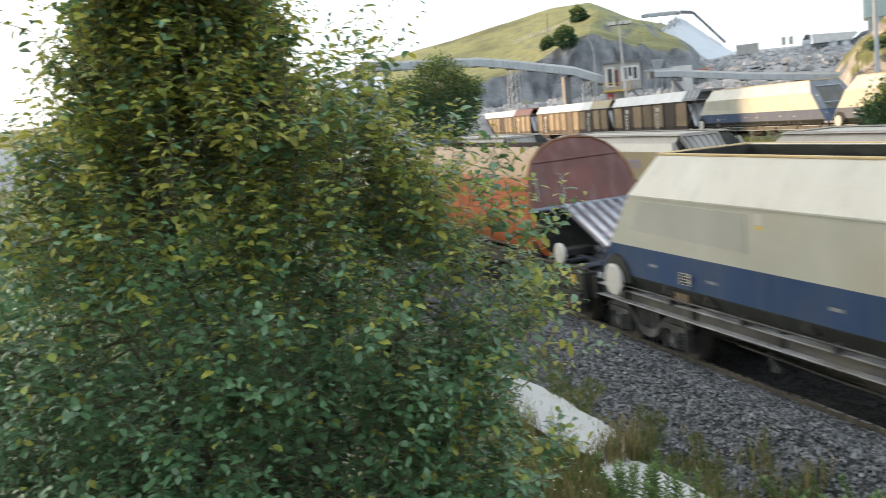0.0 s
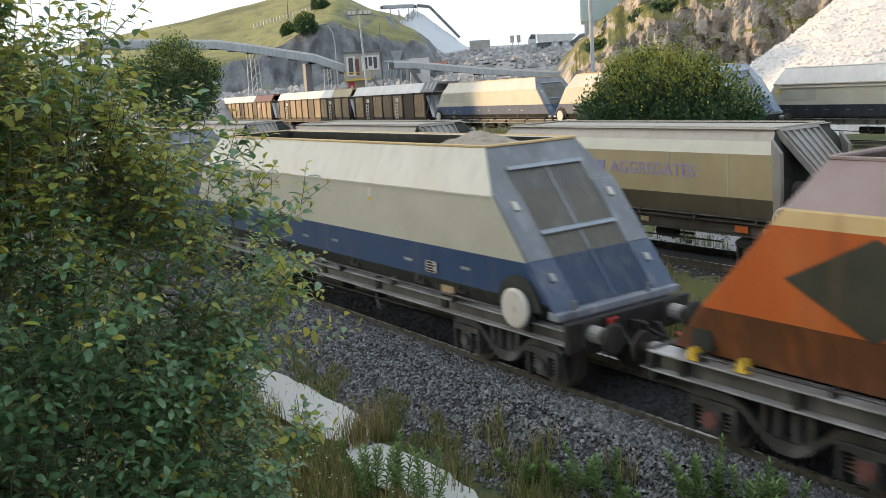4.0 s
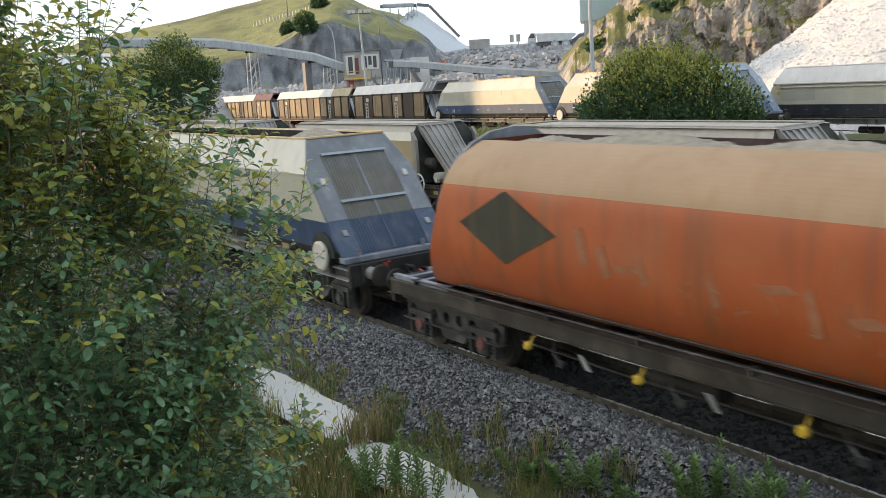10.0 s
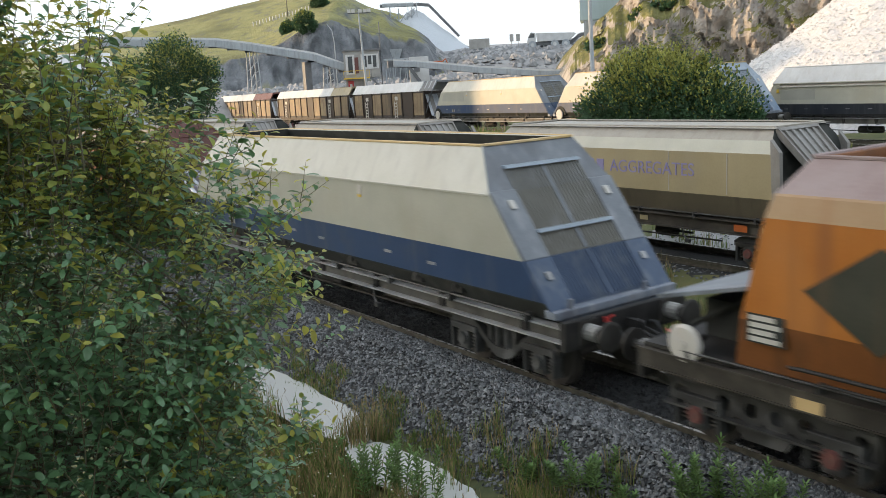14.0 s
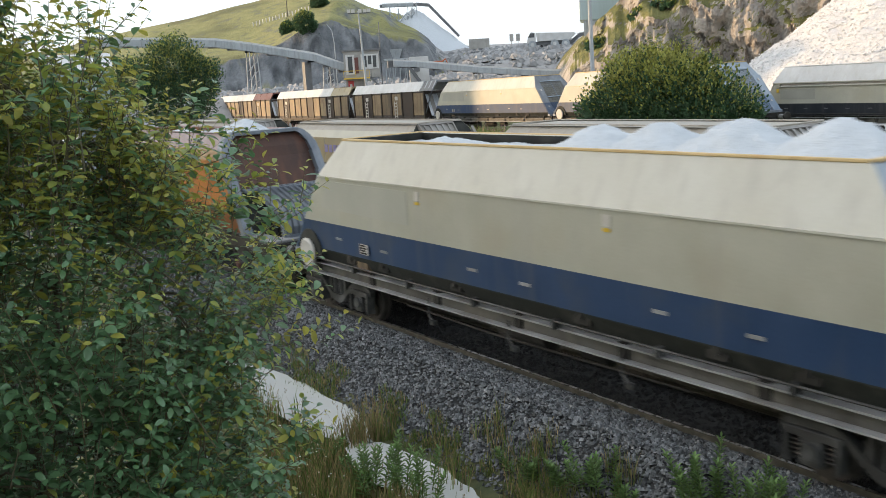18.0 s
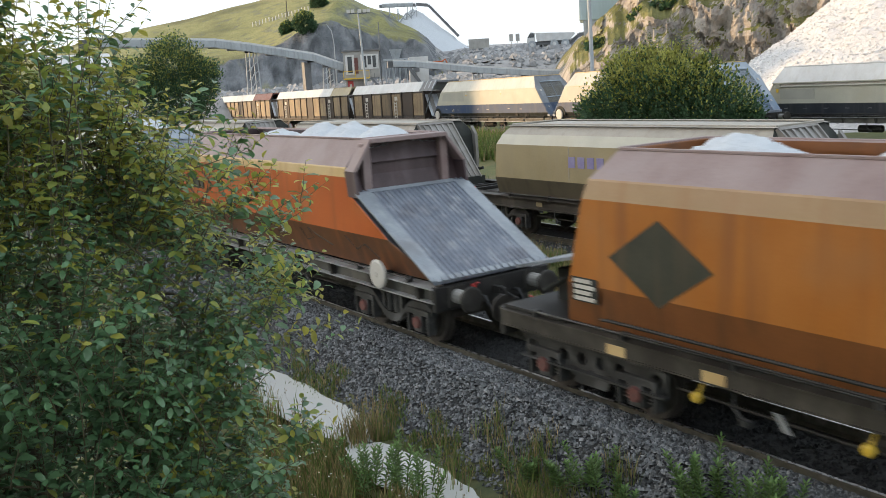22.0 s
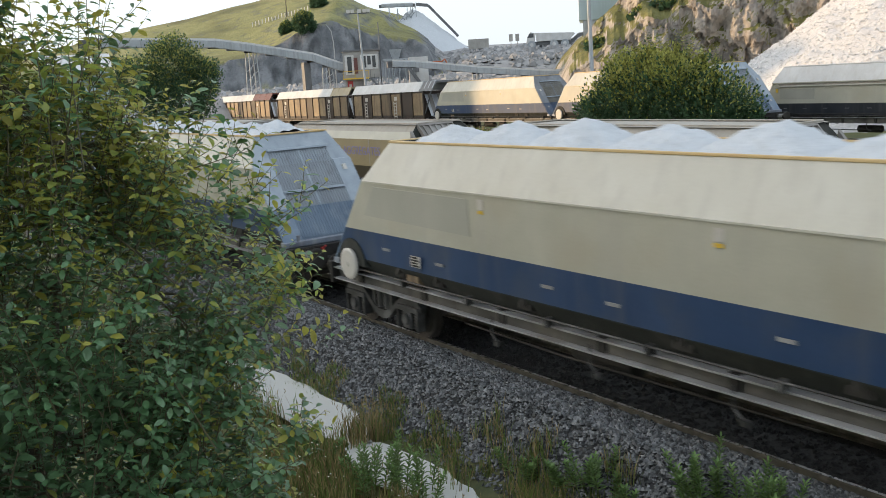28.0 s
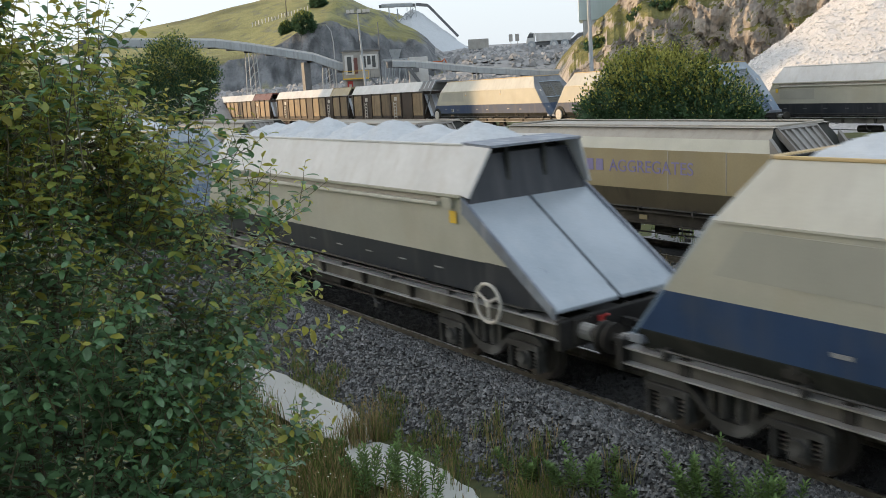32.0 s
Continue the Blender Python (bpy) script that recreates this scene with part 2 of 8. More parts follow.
SLOPEG = material("smooth_grey_slope", (0.3, 0.35, 0.4), (0.45, 0.5, 0.55), 0.33, 0.2, 0.8, 30, 0.05, ((0.42, 0.45, 0.48), 0.35), None, 0.05)
DUSTSTEEL = material("dusty_grey_steel", (0.14, 0.16, 0.2), (0.26, 0.29, 0.34), 0.5, 0.2, 1.6, 40, 0.1, ((0.42, 0.43, 0.45), 0.6), ((0.1, 0.09, 0.1), 1.5, 0.4), 0.05)
CHUTE = material("worn_steel_chute", (0.4, 0.42, 0.45), (0.56, 0.59, 0.63), 0.35, 0.35, 1.6, 40, 0.1, ((0.16, 0.12, 0.13), 0.6), None, 0.05)
PLUMSTEEL = material("plum_worn_steel", (0.07, 0.055, 0.063), (0.14, 0.115, 0.13), 0.42, 0.2, 1.4, 40, 0.1, ((0.3, 0.31, 0.36), 0.55), None, 0.05)
UNDER = material("underframe_steel", (0.012, 0.0115, 0.011), (0.032, 0.03, 0.028), 0.65, 0.0, 2.5, 40, 0.25, None, ((0.07, 0.066, 0.06), 2.0, 0.4), 0.06, spec=0.3)
SOLE = material("solebar_grey_brown", (0.02, 0.018, 0.016), (0.05, 0.046, 0.04), 0.65, 0.0, 2.0, 40, 0.2, ((0.035, 0.03, 0.026), 0.5), ((0.11, 0.104, 0.094), 1.5, 0.35), 0.05, spec=0.3)
BSOLE = material("tan_grey_solebar", (0.055, 0.054, 0.049), (0.11, 0.107, 0.098), 0.6, 0.0, 2.0, 40, 0.2, ((0.035, 0.03, 0.026), 0.5), ((0.18, 0.165, 0.14), 1.5, 0.45), 0.05, spec=0.4)
KSOLE = material("pale_worn_solebar", (0.05, 0.048, 0.042), (0.13, 0.124, 0.108), 0.6, 0.1, 2.0, 40, 0.2, ((0.04, 0.036, 0.033), 0.6), ((0.24, 0.23, 0.2), 1.5, 0.5), 0.05)
# pale dusty steel, also lightened for sky light on the flange tops
FLANGE = material("dusty_skylit_flange", (0.2, 0.203, 0.206), (0.4, 0.405, 0.41), 0.5, 0.1, 2.0, 40, 0.1, None, ((0.2, 0.18, 0.16), 1.5, 0.6), 0.05)
WHEEL = material("wheel_steel", (0.05, 0.043, 0.038), (0.1, 0.088, 0.078), 0.6, 0.4, 6, 60, 0.2)
WHITEP = material("white_paint", (0.46, 0.44, 0.4), (0.56, 0.54, 0.5), 0.5, 0, 3, 40, 0.05, None, ((0.45, 0.4, 0.33), 3, 0.4))
YELLOWP = material("yellow_paint", (0.6, 0.38, 0.03), (0.7, 0.48, 0.06), 0.5, 0, 3, 40, 0.05, None, ((0.3, 0.2, 0.05), 4, 0.5))
DIAMOND = material("black_green_mark", (0.022, 0.025, 0.018), (0.05, 0.05, 0.035), 0.5, 0, 2, 30, 0.05, ((0.1, 0.07, 0.04), 0.4))
REDP = material("red_paint", (0.4, 0.03, 0.03), (0.5, 0.06, 0.05), 0.5, 0, 3, 40, 0.05)
RAILM = material("rusty_rail", (0.05, 0.046, 0.034), (0.09, 0.082, 0.06), 0.7, 0.2, 8, 60, 0.3, None, ((0.2, 0.18, 0.15), 5, 0.4))
RAILTOP = material("polished_rail_head", (0.35, 0.34, 0.33), (0.5, 0.49, 0.48), 0.28, 0.9, 8, 60, 0.05)
LOADS = material("grey_white_aggregate", (0.5, 0.53, 0.56), (0.6, 0.63, 0.66), 0.9, 0, 3, 45, 1.0, None, ((0.44, 0.47, 0.5), 14, 0.5), bump_scale=0.05)
LOADB = material("sandy_aggregate", (0.3, 0.26, 0.2), (0.42, 0.37, 0.3), 0.9, 0, 6, 60, 1.0, None, ((0.22, 0.19, 0.15), 8, 0.6), bump_scale=0.06)
STONES = material("ballast_stone", (0.044, 0.048, 0.052), (0.185, 0.193, 0.2), 0.7, 0, 9, 60, 0.5, isl=0.8)
# near-black bed: the shade in the gaps between stones is put into this colour
BALLASTBED = material("ballast_bed", (0.016, 0.017, 0.018), (0.045, 0.046, 0.048), 0.9, 0, 14, 60, 1.0, bump_scale=0.04)
# dark bed between the rails, with the shade under the wagons in its colour
DARKBED = material("shaded_track_bed", (0.008, 0.0085, 0.009), (0.026, 0.027, 0.028), 0.85, 0, 10, 60, 1.0, bump_scale=0.04)
GRASSG = material("rough_grass_ground", (0.07, 0.085, 0.025), (0.14, 0.14, 0.048), 0.9, 0, 1.2, 30, 0.6, None, ((0.16, 0.13, 0.06), 0.6, 0.6), bump_scale=0.05)
GRAVELG = material("quarry_floor", (0.27, 0.27, 0.27), (0.38, 0.37, 0.36), 0.95, 0, 0.2, 4, 0.6, None, ((0.2, 0.2, 0.2), 0.5, 0.6), bump_scale=0.2)
PILE = material("white_crushed_stone", (0.5, 0.49, 0.485), (0.66, 0.65, 0.64), 0.9, 0, 4.5, 14, 0.8, None, ((0.42, 0.4, 0.4), 7, 0.35), bump_scale=0.1)
PILEST = material("white_stone_lumps", (0.5, 0.49, 0.48), (0.68, 0.665, 0.65), 0.9, 0, 4, 20, 0.4, isl=0.2)
BOULDER = material("grey_boulder", (0.2, 0.205, 0.21), (0.36, 0.36, 0.36), 0.9, 0, 1, 8, 0.6, isl=0.25)
CONC = material("old_concrete", (0.3, 0.29, 0.27), (0.42, 0.41, 0.38), 0.9, 0, 0.8, 20, 0.4, ((0.2, 0.19, 0.17), 0.5))
PLANT = material("grey_plant_steel", (0.3, 0.33, 0.35), (0.42, 0.45, 0.47), 0.6, 0.1, 0.8, 8, 0.15, ((0.22, 0.22, 0.21), 0.5))
DARKST = material("dark_plant_steel", (0.11, 0.115, 0.12), (0.18, 0.185, 0.19), 0.6, 0.1, 1, 8, 0.15)
SILO = material("pale_blue_cladding", (0.38, 0.47, 0.49), (0.46, 0.55, 0.57), 0.5, 0, 0.5, 6, 0.1, ((0.32, 0.4, 0.42), 0.4))
RENDERW = material("hut_grey_cladding", (0.3, 0.29, 0.27), (0.38, 0.37, 0.34), 0.8, 0, 0.8, 8, 0.2)
BOXPAN = material("rusty_tan_panel", (0.17, 0.12, 0.07), (0.3, 0.22, 0.13), 0.6, 0, 0.7, 8, 0.1, ((0.06, 0.04, 0.03), 0.7), ((0.38, 0.28, 0.15), 0.5, 0.6), 0.35)
BOXRIB = material("dark_brown_rib", (0.03, 0.022, 0.018), (0.06, 0.04, 0.03), 0.6, 0, 2, 20, 0.1)
WHITEDUST = material("white_dusted_steel", (0.5, 0.5, 0.49), (0.63, 0.63, 0.62), 0.55, 0, 1, 10, 0.1, ((0.45, 0.42, 0.38), 0.4))
TANW = material("weathered_tan_paint", (0.27, 0.22, 0.12), (0.35, 0.29, 0.165), 0.5, 0, 0.9, 20, 0.06, ((0.3, 0.25, 0.15), 0.6), ((0.28, 0.24, 0.16), 0.7, 0.5))
TANLOW = material("dark_olive_lower_side", (0.075, 0.064, 0.044), (0.12, 0.1, 0.066), 0.6, 0, 1.0, 30, 0.08, ((0.05, 0.042, 0.032), 0.6), None, 0.05)
TANTOP = material("dusty_tan_upper", (0.31, 0.285, 0.24), (0.4, 0.37, 0.32), 0.6, 0, 0.9, 20, 0.06, ((0.26, 0.23, 0.19), 0.5))
LILAC = material("faded_violet_lettering", (0.2, 0.18, 0.36), (0.28, 0.26, 0.42), 0.6, 0, 2, 20, 0.0)
BARK = material("grey_bark", (0.09, 0.08, 0.06), (0.17, 0.15, 0.12), 0.85, 0, 12, 60, 0.5)
LEAF = material("willow_leaf", (0.09, 0.2, 0.092), (0.18, 0.305, 0.15), 0.32, 0, 8, 40, 0.1, isl=0.4, trans=0.42, spec=0.9)
LEAFO = material("olive_willow_leaf", (0.27, 0.335, 0.075), (0.42, 0.455, 0.115), 0.34, 0, 8, 40, 0.1, isl=0.35, trans=0.46, spec=0.6)
TWIG = material("green_brown_twig", (0.09, 0.08, 0.045), (0.15, 0.13, 0.075), 0.7, 0, 12, 60, 0.2)
LEAFY = material("young_sunlit_willow_leaf", (0.36, 0.35, 0.07), (0.48, 0.44, 0.1), 0.45, 0, 3, 40, 0.1, isl=0.3, trans=0.45)
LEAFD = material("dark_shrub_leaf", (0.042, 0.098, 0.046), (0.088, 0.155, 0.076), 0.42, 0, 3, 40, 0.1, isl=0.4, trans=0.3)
# lighter leaf colour that stands for sun on the crown tops
LEAFB = material("sunlit_shrub_leaf", (0.26, 0.29, 0.065), (0.4, 0.39, 0.11), 0.5, 0, 0.5, 10, 0.1, isl=0.45, trans=0.35)
GRASSB = material("green_grass_blade", (0.09, 0.15, 0.035), (0.18, 0.225, 0.06), 0.6, 0, 3, 30, 0, isl=0.4, trans=0.35)
HERB = material("willowherb_leaf", (0.1, 0.19, 0.05), (0.17, 0.27, 0.085), 0.5, 0, 6, 30, 0, isl=0.35, trans=0.35)
PETAL = material("white_petal", (0.65, 0.65, 0.6), (0.8, 0.8, 0.75), 0.6, 0, 3, 30, 0)
PINK = material("faded_pink_petal", (0.36, 0.16, 0.25), (0.5, 0.28, 0.36), 0.6, 0, 3, 30, 0, isl=0.3)
STRAW = material("dry_grass_blade", (0.22, 0.165, 0.07), (0.34, 0.26, 0.125), 0.7, 0, 3, 30, 0, isl=0.35)
MUD = material("mossy_drain_edge", (0.04, 0.055, 0.018), (0.1, 0.1, 0.035), 0.8, 0, 3, 30, 0.5)
GLASSP = material("window_pane_glass", (0.02, 0.025, 0.03), (0.04, 0.045, 0.05), 0.12, 0, 3, 30, 0, spec=0.8)
RUBBER = material("black_rubber", (0.02, 0.02, 0.02), (0.04, 0.04, 0.04), 0.8, 0, 5, 40, 0.2)


def turf_rock(name, rock1, rock2, turf1, turf2, low, high, size, bias=0.0, rough=0.9):
    """Bare limestone on steep faces, turf on gentle ones, with a ragged edge between them."""
    mt = bpy.data.materials.new(name)
    mt.use_nodes = True
    nt = mt.node_tree
    N, L = nt.nodes.new, nt.links.new
    out = nt.nodes["Principled BSDF"]
    co, geo, xyz = N("ShaderNodeTexCoord"), N("ShaderNodeNewGeometry"), N("ShaderNodeSeparateXYZ")
    L(geo.outputs["Normal"], xyz.inputs[0])

    def tex(scale, detail=6, stretch=(1, 1, 1)):
        mp, n = N("ShaderNodeMapping"), N("ShaderNodeTexNoise")
        mp.inputs["Scale"].default_value = stretch
        n.inputs["Scale"].default_value, n.inputs["Detail"].default_value = scale, detail
        L(co.outputs["Object"], mp.inputs["Vector"])
        L(mp.outputs[0], n.inputs["Vector"])
        return n.outputs[0]

    def blend(fac, a, b, lo, hi):
        r, x = N("ShaderNodeMapRange"), N("ShaderNodeMix")
        r.inputs["From Min"].default_value, r.inputs["From Max"].default_value = lo, hi
        x.data_type = "RGBA"
        L(fac, r.inputs["Value"])
        L(r.outputs[0], x.inputs["Factor"])
        for s, v in (("A", a), ("B", b)):
            if isinstance(v, tuple):
                x.inputs[s].default_value = (*v, 1)
            else:
                L(v, x.inputs[s])
        return x.outputs["Result"]

    big, mid, fine = tex(0.05 / size), tex(0.35 / size), tex(2.2 / size)
    cracks = tex(0.4 / size, 8, (1, 1, 0.35))
    rock = blend(cracks, tuple(c * 0.62 for c in rock1), blend(mid, rock1, rock2, 0.35, 0.65), 0.36, 0.52)
    turf = blend(mid, turf1, turf2, 0.35, 0.65)
    turf = blend(big, turf, tuple(c * 0.55 for c in turf1), 0.5, 0.68)
    turf = blend(fine, turf, tuple(c * 0.7 for c in turf1), 0.5, 0.8)
    add = N("ShaderNodeMath")
    add.operation = "MULTIPLY_ADD"
    add.inputs[1].default_value = rough
    L(mid, add.inputs[0])
    patch = N("ShaderNodeMath")
    patch.operation = "MULTIPLY_ADD"
    patch.inputs[1].default_value = bias
    L(big, patch.inputs[0])
    L(xyz.outputs["Z"], patch.inputs[2])
    L(patch.outputs[0], add.inputs[2])
    L(blend(add.outputs[0], rock, turf, low + rough / 2 + bias / 2, high + rough / 2 + bias / 2), out.inputs["Base Color"])
    out.inputs["Roughness"].default_value = 0.95
    hs, bp = N("ShaderNodeMath"), N("ShaderNodeBump")
    hs.operation = "ADD"
    L(cracks, hs.inputs[0])
    L(fine, hs.inputs[1])
    bp.inputs["Strength"].default_value, bp.inputs["Distance"].default_value = 1.0, 0.5 * size
    L(hs.outputs[0], bp.inputs["Height"])
    L(bp.outputs[0], out.inputs["Normal"])
    return mt


HILLROCK = turf_rock("hill_turf_and_rock", (0.13, 0.14, 0.15), (0.25, 0.26, 0.27), (0.23, 0.225, 0.085), (0.31, 0.295, 0.12), 0.78, 0.92, 1.0, 0.0, 0.45)
CLIFFROCK = turf_rock("cliff_rock_and_turf", (0.31, 0.28, 0.25), (0.46, 0.41, 0.345), (0.13, 0.13, 0.035), (0.2, 0.185, 0.055), 0.5, 0.64, 0.6, 0.5, 0.5)


def water_material():
    mt = bpy.data.materials.new("still_pale_water")
    mt.use_nodes = True
    p = mt.node_tree.nodes["Principled BSDF"]
    p.inputs["Base Color"].default_value = (0.6, 0.61, 0.59, 1)
    p.inputs["Roughness"].default_value = 0.08
    p.inputs["Specular IOR Level"].default_value = 0.8
    n = mt.node_tree.nodes.new("ShaderNodeTexNoise")
    n.inputs["Scale"].default_value = 6
    b = mt.node_tree.nodes.new("ShaderNodeBump")
    b.inputs["Strength"].default_value, b.inputs["Distance"].default_value = 0.08, 0.02
    mt.node_tree.links.new(n.outputs[0], b.inputs["Height"])
    mt.node_tree.links.new(b.outputs[0], p.inputs["Normal"])
    return mt


WATER = water_material()

# ---- ground: one sheet from the tracks to the hills ----
TRACK1, TRACK2 = 9.76, 18.35
SDIR, SPERP = Vector((0.76, 0.65)), Vector((-0.65, 0.76))
RIDGE_AZ = [-180, -125, -110, -97, -85, -77.4, -72.6, -70, -66.6, -63.5, -61.3, -60.1, -58.8, -57.4, -56.2, -54.9, -52.9, -47, -40, -28, 0, 60, 180]
RIDGE_EL = [0.03, 0.03, 0.02, 0.022, 0.035, 0.05, 0.0674, 0.0758, 0.0896, 0.0989, 0.1006, 0.0903, 0.0785, 0.0725, 0.066, 0.05, 0.032, 0.033, 0.06, 0.08, 0.06, 0.04, 0.03]


def siding3(s, up=0.0):
    """A pose on the loading siding, which runs askew and climbs: s metres from the lit wagon."""
    return pose(-48.56, 39.27, 0.95, 0, 0, -6.5) @ pose(s, 0, 0.0083 * s + up, 0, -0.475, 0)


def ground_z(x, y):
    r, az = math.hypot(x, y), math.degrees(math.atan2(x, y))
    # cross-section over the tracks
    ys = [-60, -14, -4, -1.0, 2.2, 4.6, 5.7, 6.1, 7.25, 7.55, 8.25, 8.9, 9.1, 11.4, 12.2, 16.0, 16.9, 19.8, 20.6, 28.6, 30, 38.2, 46, 70]
    zs = [4.0, 3.4, 3.2, 2.6, 0.6, -0.75, -1.0, -1.12, -1.08, -0.85, -0.1, -0.1, -0.19, -0.17, -0.45, -0.4, -0.17, -0.17, -0.4, 0.42, 0.75, 0.7, 0.9, 1.6]
    near = float(np.interp(y, ys, zs))
    if y < 5.9:
        near = near - (near + 1.0) * 0.6 * smooth01(2.0, 9.0, -x)
    d3 = abs((y - 39.27) * 0.9936 + (x + 48.56) * 0.1132)
    if d3 < 6:
        near += (0.95 + 0.0083 * (x + 48.56) - 0.17 - near) * (1 - smooth01(2.2, 6, d3))
    dk = abs(y - 41.5 + 0.07 * (x + 22.75))
    if dk < 4.5 and x > -40:
        near += (0.55 - near) * (1 - smooth01(1.8, 4.5, dk)) * smooth01(-40, -34, x)
    near += 0.05 * fbm(x * 0.5, y * 0.5) * (1 if (y < 7.4 or 12.3 < y < 16 or y > 21) else 0.2)
    far = 1.6 + 2.4 * smooth01(60, 115, r) + 1.0 * smooth01(115, 165, r) + 0.5 * fbm(x * 0.03, y * 0.03)
    z = near + (far - near) * smooth01(52, 85, r)
    if az > 60 or az < -125:
        z = near + (far - near) * smooth01(100, 180, r)
    # level strip before the loading siding
    sd = (y - 39.27) * 0.9936 + (x + 48.56) * 0.1132
    if sd < 6 and x < -30 and az < -40:
        z += (near - z) * (1 - smooth01(2.5, 6, sd)) * smooth01(-126, -114, x) * smooth01(-30, -42, x)
    # quarried step and the hill over it
    crest = EYE[2] + float(np.interp(az, RIDGE_AZ, RIDGE_EL)) * 270
    cliff = smooth01(-76, -69, az) * (1 - smooth01(-55.6, -54.4, az))
    low = z + (crest - z) * (0.27 + 0.18 * smooth01(-67, -61, az)) * cliff * smooth01(169.5, 174.5, r + 14 * fbm(x * 0.04, y * 0.04, 3.0) + 1.2 * fbm(x * 0.2, y * 0.2, 6.0))
    bench = smooth01(-54.5, -53.0, az) * (1 - smooth01(-46, -43, az))
    low += bench * (2.5 * smooth01(140, 150, r) + 1.9 * smooth01(172, 182, r))
    z = low + (crest - low) * smooth01(178 - 20 * (1 - cliff), 270, r)
    z -= 0.06 * max(0.0, r - 290)
    # rocky scar high on the hill
    z += 2.6 * smooth01(211, 214, r + 5 * fbm(x * 0.05, y * 0.05, 9.0)) * (1 - smooth01(216, 246, r)) * smooth01(-61.6, -60.6, az) * (1 - smooth01(-58.2, -57.2, az))
    if r > 150:
        z += 0.8 * fbm(x * 0.02, y * 0.02, 5.0)
    # unseen ridge added in the west to keep the low sun off the tracks
    a, q = x * SDIR.x + y * SDIR.y, x * SPERP.x + y * SPERP.y
    # a notch in it lets a strip of sun onto the loading siding
    z += 21.5 * smooth01(-115, -160, a) * (1 - smooth01(50, 53, q) * (1 - smooth01(59, 62.5, q))) * (1 - smooth01(76, 88, q)) * smooth01(-260, -180, q)
    return z


def on_hill(az, el):
    """The place on the hill at a bearing, where the slope first stands as high as el over the eye."""
    for r in range(172, 266):
        x, y = r * math.sin(radians(az)), r * math.cos(radians(az))
        if ground_z(x, y) >= EYE[2] + el * r:
            break
    return x, y, ground_z(x, y)


def build_ground():
    azs = [a for a in np.arange(-122, -22, 0.45)] + [a for a in np.arange(-22, 100, 0.9)] + [a for a in np.arange(100, 237, 2.6)]
    rs, r = [], 1.0
    while r < 4200:
        rs.append(r)
        r *= 1.01 if 155 < r < 188 else (1.026 if r < 320 else 1.12)
    g = Mesh()
    pts = []
    for r in rs:
        for a in azs:
            x, y = r * math.sin(radians(a)), r * math.cos(radians(a))
            pts.append((x, y, ground_z(x, y)))
    n = len(azs)
    faces, mats = [], []
    for i in range(len(rs) - 1):
        for k in range(n):
            q = (i * n + k, i * n + (k + 1) % n, (i + 1) * n + (k + 1) % n, (i + 1) * n + k)
            faces.append(q[::-1])
            c = [sum(pts[j][d] for j in q) / 4 for d in range(3)]
            u, v = Vector(pts[q[1]]) - Vector(pts[q[0]]), Vector(pts[q[3]]) - Vector(pts[q[0]])
            nz = abs(u.cross(v).normalized().z)
            x, y, rr = c[0], c[1], rs[i]
            w = 0.5 * fbm(x * 0.7, y * 0.7)
            az = azs[k]
            if rr < 60 or (rr < 110 and (y < 46 or az > 20)):
                if 7.45 + 0.25 * w < y < 8.9 or 11.0 < y < 12.1 or 17.0 < y < 20.2 + w:
                    mi = 1
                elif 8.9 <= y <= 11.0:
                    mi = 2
                elif 6.2 < y <= 7.45:
                    mi = 5
                elif (20.2 + w < y < 28.6 + w and x > -19) or y > 46 + 3 * w:
                    mi = 3
                else:
                    mi = 0
            elif rr < 168 and -100 < az < -22:
                mi = 3
            elif nz < 0.78 and rr < 300:
                mi = 4
            elif -55.2 < az < -44 and rr < 260:
                mi = 3
            else:
                mi = 6
            mats.append(mi)
    # the middle
    pts.append((0, 0, ground_z(0, 0.01)))
    for k in range(n):
        faces.append((k, (k + 1) % n, len(pts) - 1))
        mats.append(0)
    g.v, g.f, g.m = pts, faces, mats
    part("ground", g.data("ground", [GRASSG, BALLASTBED, DARKBED, GRAVELG, HILLROCK, MUD, HILLROCK], True), None)
    tagged(bpy.data.objects["ground"], "rough grass, ballast, quarry floor and green hill pasture", "ground", "", "structure")


build_ground()


# ---- tracks ----
def build_track(name, yc, zr, x0, x1, label):
    t = empty(name, pose(0, yc, zr), label, "railway track", "", "structure")
    prof = [(-0.075, -0.16), (0.075, -0.16), (0.075, -0.145), (0.012, -0.12), (0.012, -0.045), (0.036, -0.035), (0.036, -0.006), (0.026, 0.0), (-0.026, 0.0), (-0.036, -0.006), (-0.036, -0.035), (-0.012, -0.045), (-0.012, -0.12), (-0.075, -0.145)]
    for s in (-0.753, 0.753):
        m = Mesh()
        m.prismx([(s + a, b) for a, b in prof], x0, x1, 0)
        m.m[2 + 7] = 1
        part("rail", m, [RAILM, RAILTOP], t)
    return t


build_track("running_line", TRACK1, 0, -160, 60, "running line with rusty-sided rails on ballast")
build_track("siding_track", TRACK2, 0, -160, 60, "rusty siding rails in weedy ballast")
build_track("loading_siding", 0, 0, -60, 60, "siding rails beside the quarry yard").matrix_basis = siding3(0)
build_track("stockpile_siding", 0, 0, -14, 50, "short siding below the stockpile").matrix_basis = pose(-22.75, 41.5, 0.72, 0, 0, -4)

# concrete edge of the raised yard
m = Mesh()
m.prismx([(28.7, 0.2), (28.62, 1.02), (28.9, 1.1), (29.4, 1.1), (29.6, 0.2)], -22, 30)
tagged(part("yard_edge", m, [CONC]), "weathered concrete edging wall of the raised yard", "wall", "", "structure")

